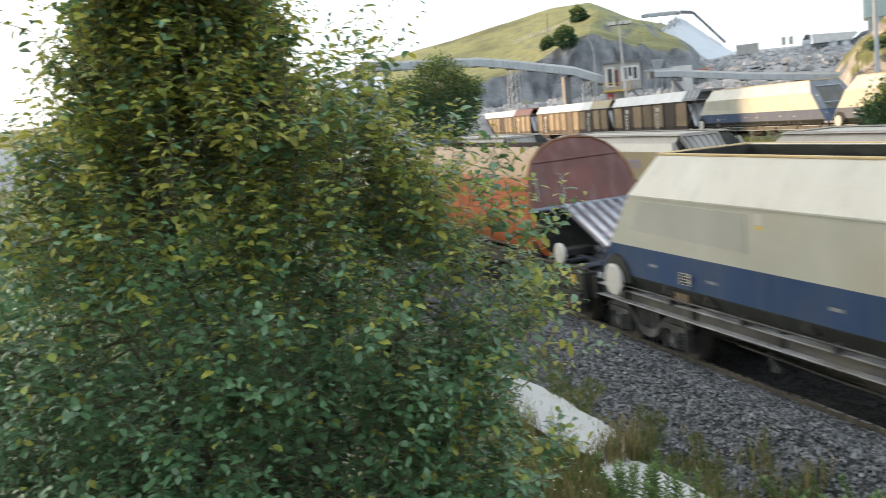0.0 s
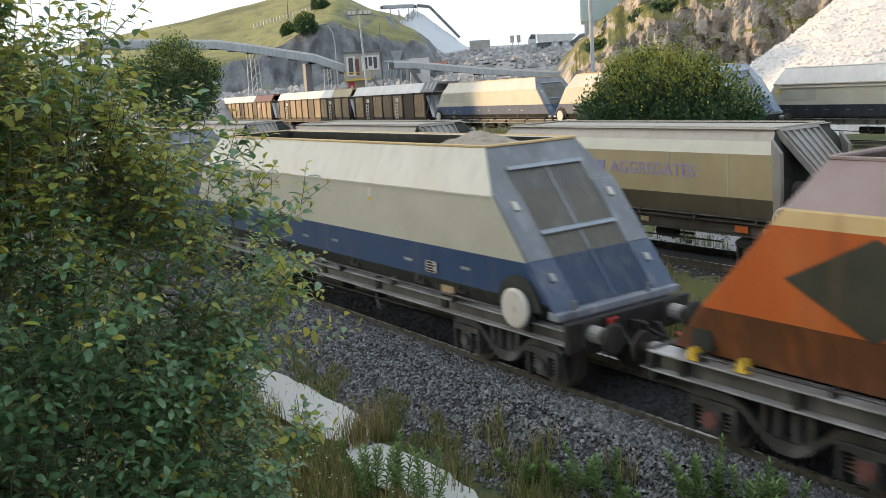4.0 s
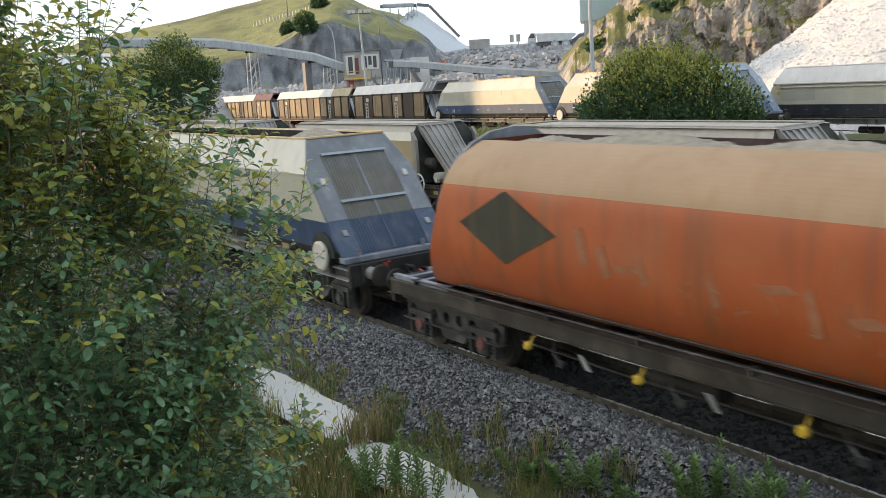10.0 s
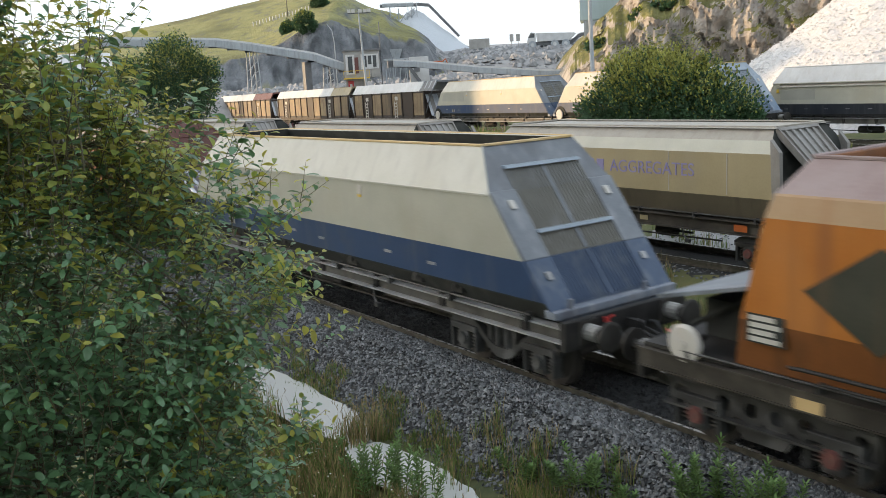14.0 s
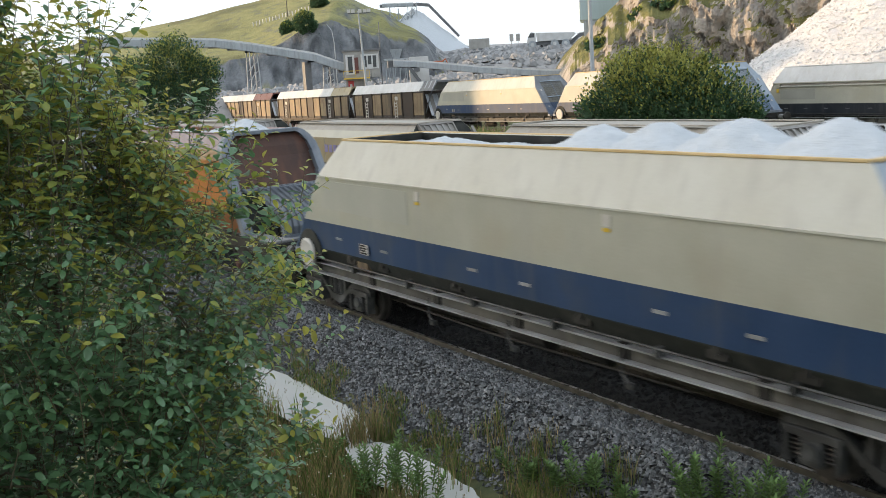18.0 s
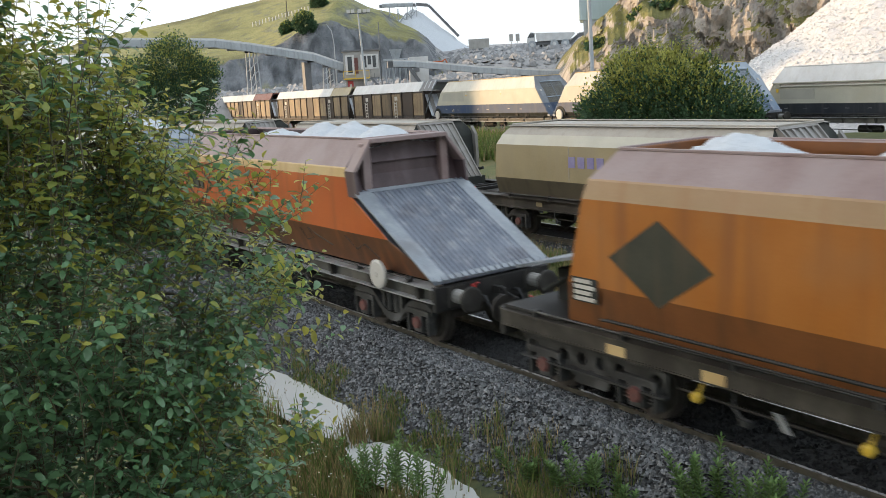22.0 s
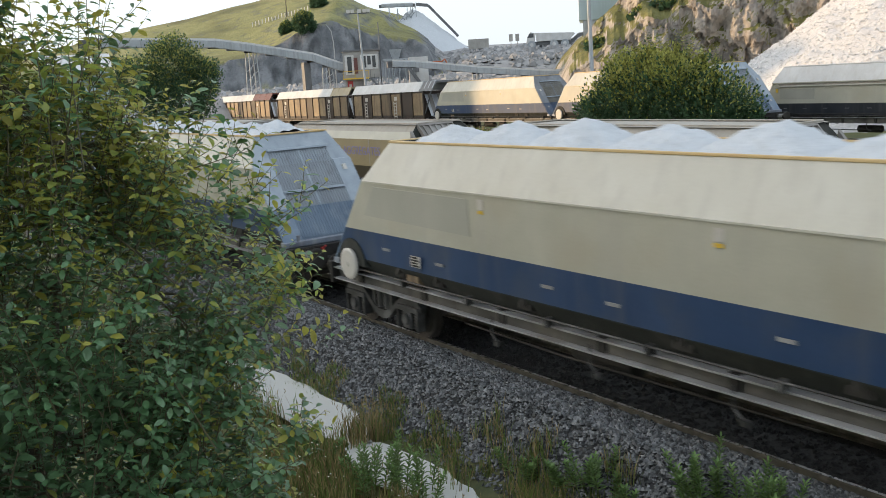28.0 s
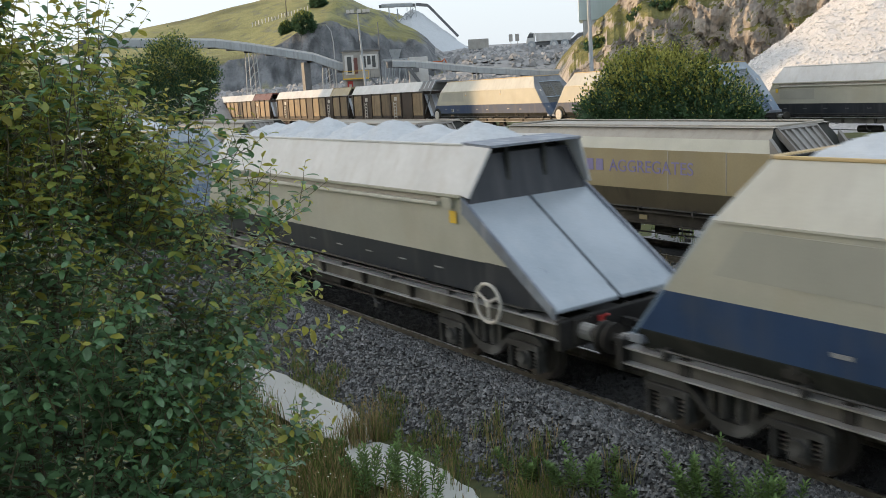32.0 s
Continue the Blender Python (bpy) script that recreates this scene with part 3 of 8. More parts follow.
# standing water in the drain: two pools
for cx, cy, rx, ry, sd in ((-15.2, 6.72, 3.1, 0.62, 1.0), (-10.6, 6.55, 1.75, 0.5, 4.0)):
    m = Mesh()
    ring = [2 * math.pi * k / 48 for k in range(48)]
    m.v = [(cx + (rx + 0.35 * fbm(2 * math.cos(a), 2 * math.sin(a), sd)) * math.cos(a), cy + (ry + 0.16 * fbm(3 * math.cos(a), 3 * math.sin(a), sd + 2)) * math.sin(a), -1.0) for a in ring] + [(cx, cy, -1.0)]
    m.f = [(k, (k + 1) % 48, 48) for k in range(48)]
    m.m = [0] * 48
    tagged(part("water", m, [WATER]), "pale still water standing in the drain", "puddle", "", "structure")

# ---- wagons ----
# local space: x along the track, camera side at -y, z above the rail head
WHEEL_R = 0.43


def wheelset_mesh():
    m = Mesh()
    m.tube([(0, -0.98, 0), (0, 0.98, 0)], 0.085, 10)
    for s in (-1, 1):
        a, b, c = 0.68 * s, 0.715 * s, 0.83 * s
        m.tube([(0, a, 0), (0, b, 0)], 0.46, 28)
        m.tube([(0, b, 0), (0, c, 0)], WHEEL_R, 28)
        m.tube([(0, c, 0), (0, c + 0.025 * s, 0)], [0.34, 0.33], 20)
        for k in range(4):
            q = math.pi / 2 * k
            m.tube([(0.22 * math.cos(q), c, 0.22 * math.sin(q)), (0.22 * math.cos(q), c + 0.035 * s, 0.22 * math.sin(q))], 0.045, 8)
    return m.data("wheelset", [WHEEL], False)


def bogie_meshes():
    """Side frame that sags between the axles, axlebox housings with paired springs, bolster."""
    f = Mesh()
    for s in (-1, 1):
        y0, y1 = (-1.13, -1.0) if s < 0 else (1.0, 1.13)
        xs = [-1.36 + 2.72 * k / 20 for k in range(21)]
        sag = lambda x: 0.8 - 0.36 * (1 - smooth01(0.12, 0.78, abs(x))) - 0.1 * smooth01(1.2, 1.36, abs(x))
        f.prism([(x, sag(x)) for x in xs] + [(x, sag(x) - (0.12 + 0.05 * (1 - smooth01(0.0, 0.5, abs(x))))) for x in reversed(xs)], y0, y1)
        # upper chord and the nest in the middle
        f.box(-0.95, 0.95, y0 + 0.03 * (s < 0), y1 - 0.03 * (s > 0), 0.8, 0.88)
        for px in (-0.3, 0.3):
            f.box(px - 0.05, px + 0.05, y0 + 0.02, y1 - 0.02, 0.42, 0.82)
        for px in (-0.12, 0.12):
            f.tube([(px, s * 1.06, 0.46), (px, s * 1.06, 0.8)], 0.075, 10)
    f.box(-0.2, 0.2, -1.0, 1.0, 0.5, 0.72)
    box = Mesh().prism([(-0.35, -0.2), (-0.35, 0.24), (0.35, 0.24), (0.35, -0.2), (0.29, -0.2), (0.29, 0.14), (0.13, 0.14), (0.13, -0.18), (-0.13, -0.18), (-0.13, 0.14), (-0.29, 0.14), (-0.29, -0.2)], -0.12, 0.07)
    spring = Mesh()
    path = [(0.07 * math.cos(2 * math.pi * k / 8), 0.07 * math.sin(2 * math.pi * k / 8), 0.28 * k / 40) for k in range(41)]
    spring.tube(path, 0.017, 5)
    shoe = Mesh().prism([(-0.05, 0.2), (0.03, 0.22), (0.05, 0.0), (0.02, -0.18), (-0.05, -0.16), (-0.01, 0.0)], -0.06, 0.06)
    return (f.data("bogie_frame", [BOGIEPL], False), box.data("axlebox", [BOGIEPL], False, 0.01), spring.data("coil_spring", [WHEEL], True), shoe.data("brake_block", [WHEEL]))


WSET, (BFRAME, ABOX, SPRING, SHOE) = wheelset_mesh(), bogie_meshes()
CAPRED = Mesh().tube([(0, 0, 0), (0, -0.05, 0)], [0.115, 0.1], 16).data("axlebox_cover", [COVERRED])
CAPDARK = Mesh().tube([(0, 0, 0), (0, -0.05, 0)], [0.115, 0.1], 16).data("axlebox_cover", [BOGIEPL])


def plate_frame():
    """Side frames of thick plate with a row of round holes and flanged edges."""
    f = Mesh()
    for s in (-1, 1):
        y0, y1 = (-1.1, -1.04) if s < 0 else (1.04, 1.1)
        holes = ((-1.22, 0.16), (-0.56, 0.2), (-0.18, 0.18), (0.18, 0.18), (0.56, 0.2), (1.22, 0.16))
        x = -1.4
        for hx, hw in holes:
            if hx - hw > x + 0.01:
                f.box(x, hx - hw, y0, y1, 0.5, 0.84)
            n, r = 16, 0.095
            for side, yy in ((0, y0), (1, y1)):
                c, q = [], []
                for k in range(n):
                    a = 2 * math.pi * (k + 0.5) / n
                    ca, sa = math.cos(a), math.sin(a)
                    g = 1 / max(abs(ca), abs(sa))
                    c.append((hx + r * ca, yy, 0.66 + r * sa))
                    q.append((hx + hw * g * ca, yy, 0.67 + 0.17 * g * sa))
                f.add(c + q, [(k, (k + 1) % n, n + (k + 1) % n, n + k) for k in range(n)])
            f.add([(hx + r * math.cos(2 * math.pi * (k + 0.5) / n), yy, 0.66 + r * math.sin(2 * math.pi * (k + 0.5) / n)) for yy in (y0, y1) for k in range(n)], [(k, (k + 1) % n, n + (k + 1) % n, n + k) for k in range(n)])
            x = hx + hw
        f.box(x, 1.4, y0, y1, 0.5, 0.84)
        for z0, z1 in ((0.84, 0.87), (0.47, 0.5)):
            f.box(-1.42, 1.42, s * 1.12 - 0.08, s * 1.12 + 0.06, z0, z1)
        f.prism([(-0.42, 0.47), (0.42, 0.47), (0.28, 0.28), (-0.28, 0.28)], y0, y1)
    f.box(-0.2, 0.2, -1.0, 1.0, 0.5, 0.72)
    return f.data("bogie_frame", [BOGIEPL], False)


PFRAME = plate_frame()


def bogie(w, xc, wb=1.9, plated=False, red=True):
    b = part("bogie", PFRAME if plated else BFRAME, None, w)
    b.location = (xc, 0, 0)
    for sx in (-1, 1):
        for sy in (-1, 1):
            a = part("axlebox", ABOX, None, b)
            a.matrix_basis = pose(sx * wb / 2, sy * 1.06, WHEEL_R, 0, 0, 0 if sy < 0 else 180)
            part("axlebox_cover", CAPRED if red else CAPDARK, None, b).matrix_basis = pose(sx * wb / 2, sy * 1.18, WHEEL_R, 0, 0, 0 if sy < 0 else 180)
            for k in (-1, 1):
                part("coil_spring", SPRING, None, b).location = (sx * wb / 2 + 0.215 * k, sy * 1.05, 0.29)
            part("brake_block", SHOE, None, b).matrix_basis = pose(sx * (wb / 2 - 0.49), sy * 0.77, 0.46, 0, 0, 0 if sx > 0 else 180)
        part("wheelset", WSET, None, w).location = (xc + sx * wb / 2, 0, WHEEL_R)


BUFFER = Mesh().tube([(0, 0, 0), (0.26, 0, 0)], [0.13, 0.125], 14).tube([(0.26, 0, 0), (0.43, 0, 0)], 0.085, 12).tube([(0.43, 0, 0), (0.47, 0, 0), (0.485, 0, 0)], [0.23, 0.23, 0.19], 20).box(-0.02, 0.03, -0.18, 0.18, -0.18, 0.18)
BUFFER.m = [0 if 0 <= i < 16 else 1 for i in range(len(BUFFER.m))]
BUFFER = BUFFER.data("buffer", [BUFFERM, SOLE])
HOSE = Mesh().tube([(0, 0, 0), (0.16, 0, 0.02), (0.26, 0, -0.1), (0.3, 0.05, -0.26), (0.42, 0.1, -0.33)], 0.03, 8).box(0.4, 0.5, 0.07, 0.13, -0.36, -0.3).data("brake_hose", [RUBBER], True)
HOOK = Mesh().box(0, 0.22, -0.05, 0.05, -0.06, 0.06).tube([(0.2, 0, 0.05), (0.3, 0, 0.03), (0.32, 0, -0.06), (0.24, 0, -0.1)], 0.035, 8).tube([(0.24, -0.08, -0.06), (0.55, -0.08, -0.12), (0.55, 0.08, -0.12), (0.24, 0.08, -0.06)], 0.025, 6).data("coupling_hook", [UNDER], False)
COCK = Mesh().box(0, 0.08, -0.03, 0.03, -0.03, 0.05).tube([(0.05, 0, 0.04), (0.16, 0.02, 0.1)], 0.02, 6).data("brake_cock", [REDP])


def underframe(w, xl, xr, style):
    """Solebars with flanges, headstocks, buffers, coupling, brake gear between the bogies."""
    for s in (-1, 1):
        m = Mesh()
        yo, yi = {"b": 1.14, "p": 1.2, "t": 1.22, "o": 1.31, "k": 1.25}[style] * s, 1.04 * s
        top = 1.06 if style == "b" else 1.16
        low = {"b": 0.87, "t": 0.88, "p": 0.93, "k": 0.93, "o": 0.95}[style]
        m.box(xl, xr, min(yo, yi), max(yo, yi), low, top, 0)
        part("solebar", m, [{"k": KSOLE, "o": OSOLE, "t": OSOLE, "b": BSOLE, "p": BSOLE}[style]], w, bevel=0.006)
        # pale flanges: the bright sky-lit edges are put into their colour
        for z0, z1, yy in ((top, top + 0.025, 1.25 if style == "b" else 1.34), (low - 0.022, low, 1.27 if style == "b" else 1.32)):
            m = Mesh().box(xl, xr, min(yy * s, 1.0 * s), max(yy * s, 1.0 * s), z0, z1)
            part("solebar_flange", m, [OSOLE if style in "ot" else FLANGE], w)
        if style in "pk":
            n = 9
            for k in range(n):
                x = xl + 0.5 + (xr - xl - 1.0) * k / (n - 1)
                part("stanchion", Mesh().hexa([(x - 0.04, 1.0 * s, low), (x + 0.04, 1.0 * s, low), (x + 0.04, 1.3 * s, low), (x - 0.04, 1.3 * s, low)],
                                              [(x - 0.06, 1.0 * s, 1.158), (x + 0.06, 1.0 * s, 1.158), (x + 0.06, 1.35 * s, 1.158), (x - 0.06, 1.35 * s, 1.158)]), [SOLE], w)
    for e, x in ((-1, xl), (1, xr)):
        part("headstock", Mesh().box(x - 0.06, x + 0.06, -1.3, 1.3, 0.76, 1.2), [UNDER], w, bevel=0.008)
        for sy in (-1, 1):
            part("buffer", BUFFER, None, w).matrix_basis = pose(x + 0.06 * e, 0.865 * sy, 1.0, 0, 0, 0 if e > 0 else 180)
        part("coupling_hook", HOOK, None, w).matrix_basis = pose(x + 0.06 * e, 0, 0.98, 0, 0, 0 if e > 0 else 180)
        for sy in (-0.35, 0.42):
            part("brake_hose", HOSE, None, w).matrix_basis = pose(x + 0.06 * e, sy, 0.9, 0, 0, 0 if e > 0 else 180)
        part("brake_cock", COCK, None, w).matrix_basis = pose(x + 0.06 * e, -0.5, 1.1, 0, 0, 0 if e > 0 else 180)
    # floor of the frame and the gear that hangs from it
    m = Mesh().box(xl + 0.06, xr - 0.06, -0.3, 0.3, 0.85, 1.1)
    for k in range(7):
        x = xl + 1.0 + (xr - xl - 2.0) * k / 6
        m.box(x - 0.08, x + 0.08, -1.18, 1.18, 0.88, 1.1)
    part("centre_sill", m, [UNDER], w)
    part("air_reservoir", Mesh().tube([(-0.9, -0.75, 0.62), (-0.86, -0.75, 0.62), (0.3, -0.75, 0.62), (0.34, -0.75, 0.62)], [0.08, 0.17, 0.17, 0.08], 14), [UNDER], w)
    part("brake_cylinder", Mesh().tube([(1.0, -0.7, 0.65), (1.55, -0.7, 0.65)], 0.15, 14).tube([(1.55, -0.7, 0.65), (2.1, -0.7, 0.65)], 0.03, 6), [UNDER], w)
    part("brake_rod", Mesh().tube([(-3.4, -1.0, 0.62), (-1.0, -1.02, 0.58), (3.2, -1.0, 0.62)], 0.022, 6), [UNDER], w)
    for x in (-2.4, -0.2, 2.2):
        part("brake_lever", Mesh().tube([(x, -1.2, 0.96), (x + 0.05, -1.26, 0.7), (x + 0.22, -1.3, 0.6)], 0.02, 6).box(x + 0.18, x + 0.3, -1.34, -1.26, 0.54, 0.62), [BOGIEPL], w)
        if style == "o":
            part("strap_bracket", Mesh().hexa([(x + 0.75, -1.3, 0.6), (x + 0.85, -1.3, 0.6), (x + 0.85, -1.28, 0.6), (x + 0.75, -1.28, 0.6)], [(x + 0.62, -1.33, 0.82), (x + 0.72, -1.33, 0.82), (x + 0.72, -1.31, 0.82), (x + 0.62, -1.31, 0.82)]), [FLANGE], w)
            part("yellow_handle", Mesh().tube([(x - 0.45, -1.29, 0.72), (x - 0.45, -1.35, 0.72), (x - 0.45, -1.375, 0.72)], [0.07, 0.07, 0.05], 14).tube([(x - 0.45, -1.3, 0.74), (x - 0.45, -1.1, 0.97)], 0.02, 6), [YELLOWP], w, "round yellow brake handle")
    m = Mesh()
    zp = 1.2 if style == "b" else 1.27
    m.tube([(xl + 0.7, -1.31, zp), (xr - 0.7, -1.31, zp)], 0.018, 6)
    for k in range(8):
        x = xl + 0.8 + (xr - xl - 1.6) * k / 7
        m.box(x - 0.03, x + 0.03, -1.33, -1.2, zp - 0.13, zp + 0.02)
    part("brake_pipe", m, [BOGIEPL], w)


def disc(w, x, z, spokes=False, y=-1.42, size=0.31):
    """Handbrake wheel at the side, plain or with three spokes."""
    m = Mesh()
    if spokes:
        # a round rim, three spokes and a hub
        n, q = 28, 8
        for k in range(n):
            a = 2 * math.pi * k / n
            m.v += [(x + (0.31 + 0.028 * math.cos(b)) * math.cos(a), y + 0.028 * math.sin(b), z + (0.31 + 0.028 * math.cos(b)) * math.sin(a)) for b in [2 * math.pi * h / q for h in range(q)]]
        m.f = [(k * q + h, k * q + (h + 1) % q, (k + 1) % n * q + (h + 1) % q, (k + 1) % n * q + h) for k in range(n) for h in range(q)]
        m.m = [0] * len(m.f)
    else:
        m.tube([(x, y + 0.05, z), (x, y - 0.0, z), (x, y - 0.025, z), (x, y - 0.025, z)], [size - 0.01, size, size - 0.04, 0.01], 28, 0, False)
        m.tube([(x, y - 0.03, z), (x, y - 0.05, z)], 0.05, 10)
    wheel = part("handbrake_wheel", m, [WHITEP], w, "white-painted handbrake wheel", smooth=spokes)
    if spokes:
        for k in range(3):
            a = 0.5 + 2 * math.pi * k / 3
            part("spoke", Mesh().tube([(x + 0.05 * math.cos(a), y, z + 0.05 * math.sin(a)), (x + 0.3 * math.cos(a), y, z + 0.3 * math.sin(a))], 0.025, 6), [WHITEP], wheel)
        part("hub", Mesh().tube([(x, y - 0.03, z), (x, y + 0.03, z)], 0.06, 10), [WHITEP], wheel)
    part("handbrake_shaft", Mesh().tube([(x, y + 0.04, z), (x, -0.9, z)], 0.04, 8), [UNDER], w)


def shell(levels, band_mats, end_l, end_r, inner=0.07, floor=3.05, inside=None):
    """An open hopper body: levels (z, x left, x right, half width), from the top down; materials by band for sides and ends."""
    m = Mesh()
    n = len(levels)
    for z, xl, xr, hy in levels:
        m.v += [(xl, -hy, z), (xr, -hy, z), (xr, hy, z), (xl, hy, z)]
    for i in range(n - 1):
        a, b = 4 * i, 4 * i + 4
        for k, mi in ((0, band_mats[i]), (1, end_r[i]), (2, band_mats[i]), (3, end_l[i])):
            m.f.append((a + k, b + k, b + (k + 1) % 4, a + (k + 1) % 4))
            m.m.append(mi)
    z, xl, xr, hy = levels[0]
    c = len(m.v)
    m.v += [(xl + inner, -hy + inner, z), (xr - inner, -hy + inner, z), (xr - inner, hy - inner, z), (xl + inner, hy - inner, z)]
    m.v += [(xl - 0.1, -hy - 0.15, floor), (xr + 0.1, -hy - 0.15, floor), (xr + 0.1, hy + 0.15, floor), (xl - 0.1, hy + 0.15, floor)]
    for k in range(4):
        m.f += [(k, (k + 1) % 4, c + (k + 1) % 4, c + k), (c + k, c + (k + 1) % 4, c + 4 + (k + 1) % 4, c + 4 + k)]
        m.m += [band_mats[0], band_mats[-1] if inside is None else inside]
    e = 4 * (n - 1)
    m.f += [(c + 4, c + 5, c + 6, c + 7), (e + 3, e + 2, e + 1, e)]
    m.m += [band_mats[-1] if inside is None else inside, band_mats[-1]]
    return m


def rim(w, z, xl, xr, hy, mt):
    for s in (-1, 1):
        part("top_rail", Mesh().box(xl, xr, s * hy - 0.025, s * hy + 0.025, z - 0.02, z + 0.022), [mt], w, bevel=0.008)
    for x in (xl, xr):
        part("end_rail", Mesh().box(x - 0.04, x + 0.04, -hy + 0.04, hy - 0.04, z - 0.02, z + 0.022), [mt], w, bevel=0.008)


def plate(w, x, z, lx, lz, mt, y=-1.33, name="data_plate", bars=None, label=""):
    p = part(name, Mesh().box(x - lx / 2, x + lx / 2, y - 0.008, y, z - lz / 2, z + lz / 2), [mt], w, label)
    if bars:
        for k in range(bars[0]):
            zz = z + lz * (0.36 - 0.72 * k / max(1, bars[0] - 1))
            part("lettering_bar", Mesh().box(x - lx * 0.4, x + lx * (0.4 if k % 2 else 0.25), y - 0.014, y - 0.009, zz - lz * 0.08, zz + lz * 0.08), [bars[1]], p)
    return p


def hopper_blue(disc_side, dusted=False):
    """Cream and blue trapezoid hopper; the end panels slope outwards down to the headstock."""
    w = empty("hopper_wagon", pose(0, 0, 0), "dusty cream hopper wagon with blue lower band and " + ("white-dusted" if dusted else "ribbed") + " sloping ends", "railway wagon", "wagons of the passing train")
    plain, rib, low = (DUSTEND, DUSTRIB, DUSTBLUE) if dusted else (ENDDUST, ENDTAN, ENDBLUE)
    xe = lambda z: 6.05 + (2.95 - z) * 0.78
    lv = [(3.66, -xe(3.66), xe(3.66), 0.98), (2.95, -xe(2.95), xe(2.95), 1.32), (2.0, -xe(2.0), xe(2.0), 1.33), (1.41, -xe(1.41), xe(1.41), 1.3), (1.1, -xe(1.22), xe(1.22), 1.1)]
    # the lowest dark band stands for the shaded gap above the frame
    part("hopper_body", shell(lv, [0, 1, 2, 3], [4, 5, 6, 6], [4, 5, 6, 6]), [CREAM_TOP, CREAM, BLUE, GRIMESHADE, plain, rib, low], w, bevel=0.015)
    # cleaner patch left where old marks were painted out
    part("faded_patch", Mesh().prism([(-5.62, 2.86), (-6.02, 2.3), (-2.7, 2.24), (-2.75, 2.84)], -1.334, -1.31), [PATCHC], w, "greyer painted-out patch")
    rim(w, 3.66, -xe(3.66), xe(3.66), 0.98, TANBAND)
    part("side_seam", Mesh().box(-6.0, 6.0, -1.345, -1.32, 2.925, 2.955), [CREAM_TOP], w)
    for e in (-1, 1):
        fx = lambda z, d: e * (xe(z) + d)
        # plates at both sides in the bands' colours, ribbed field between them
        slab = lambda y0, y1, z0, z1, d0, d1: Mesh().hexa([(fx(z0, d0), y0, z0), (fx(z0, d0), y1, z0), (fx(z0, d1), y1, z0), (fx(z0, d1), y0, z0)],
                                                         [(fx(z1, d0), y0, z1), (fx(z1, d0), y1, z1), (fx(z1, d1), y1, z1), (fx(z1, d1), y0, z1)])
        for sy in (-1, 1):
            y0, y1 = sorted((sy * 0.8, sy * 1.3))
            part("end_cheek", slab(y0, y1, 2.004, 2.98, 0.0, 0.05), [plain], w, bevel=0.008)
            part("end_cheek", slab(y0, y1, 1.3, 2.0, 0.0, 0.05), [low], w, bevel=0.008)
            part("lamp_bracket", slab(sy * 1.02 - 0.05, sy * 1.02 + 0.05, 2.72, 2.84, 0.05, 0.09), [WHITEP], w)
            part("lamp_bracket", slab(sy * 1.02 - 0.05, sy * 1.02 + 0.05, 1.72, 1.82, 0.05, 0.09), [FLANGE], w)
        part("end_strip", slab(-0.03, 0.03, 2.02, 3.28, 0.0, 0.035), [plain], w)
        part("end_strip", slab(-0.03, 0.03, 1.36, 2.0, 0.0, 0.035), [low], w)
        for z0, z1, mt in ((2.02, 3.28, rib), (1.36, 2.0, low)):
            k = -0.77
            while k < 0.78:
                if abs(k) > 0.05:
                    part("end_rib", slab(k - 0.014, k + 0.014, z0, z1, 0.0, 0.03), [mt], w)
                k += 0.07
        for z in (3.31, 2.36):
            m = Mesh().hexa([(fx(z, 0.0), -0.8, z - 0.022), (fx(z, 0.0), 0.8, z - 0.022), (fx(z, 0.1), 0.8, z - 0.022), (fx(z, 0.1), -0.8, z - 0.022)],
                            [(fx(z, -0.03), -0.8, z + 0.022), (fx(z, -0.03), 0.8, z + 0.022), (fx(z, 0.07), 0.8, z + 0.022), (fx(z, 0.07), -0.8, z + 0.022)])
            part("end_crossbar", m, [ENDBAR], w)
        part("end_sill", Mesh().box(e * 7.33 - 0.1, e * 7.33 + 0.14, -1.3, 1.3, 1.2, 1.32), [DUSTSTEEL], w, bevel=0.01)
        for y in (-0.95, 0.62):
            part("lamp_bracket", Mesh().box(e * 7.42 - 0.02, e * 7.42 + 0.02, y - 0.04, y + 0.04, 1.32, 1.46), [DUSTSTEEL], w)
    x = -6.61 if disc_side == "left" else 6.61
    # dark solid in place of an open arch cutout, its shade as colour
    part("wheel_arch", Mesh().prism([(x + 0.5 * math.cos(a), 1.28 + 0.52 * math.sin(a)) for a in [math.pi * k / 12 for k in range(13)]], -1.345, -1.0), [GRIMESHADE], w)
    disc(w, x, 1.3)
    e = 1 if disc_side == "left" else -1
    for x in (-2.4 * e, 2.1 * e):
        plate(w, x, 2.78, 0.14, 0.16, WHITEP, -1.332)
        plate(w, x, 2.655, 0.13, 0.05, YELLOWP, -1.332)
    plate(w, -4.32 * e, 1.62, 0.3, 0.2, WHITEP, -1.345, "white_panel", (4, SOLE), "white data panel with dark lines")
    for x, z in ((-5.3, 1.72), (-3.6, 1.66), (-0.9, 1.7), (0.4, 1.66), (3.0, 1.7), (4.4, 1.66)):
        plate(w, x * e, z, 0.24, 0.05, FLANGE, -1.335, "stencil_bar")
    part("valve_box", Mesh().box(-4.62 * e - 0.2, -4.62 * e + 0.2, -1.24, -1.05, 1.14, 1.34), [BOXPAN], w, "tan valve box", bevel=0.01)
    for x in (-5.0, -3.8, -1.5, 1.5, 3.8, 5.0):
        part("door_gear", Mesh().box(x - 0.16, x + 0.16, -1.26, -0.9, 1.24, 1.44).tube([(x, -1.3, 1.36), (x, -1.0, 1.36)], 0.06, 10), [UNDER], w)
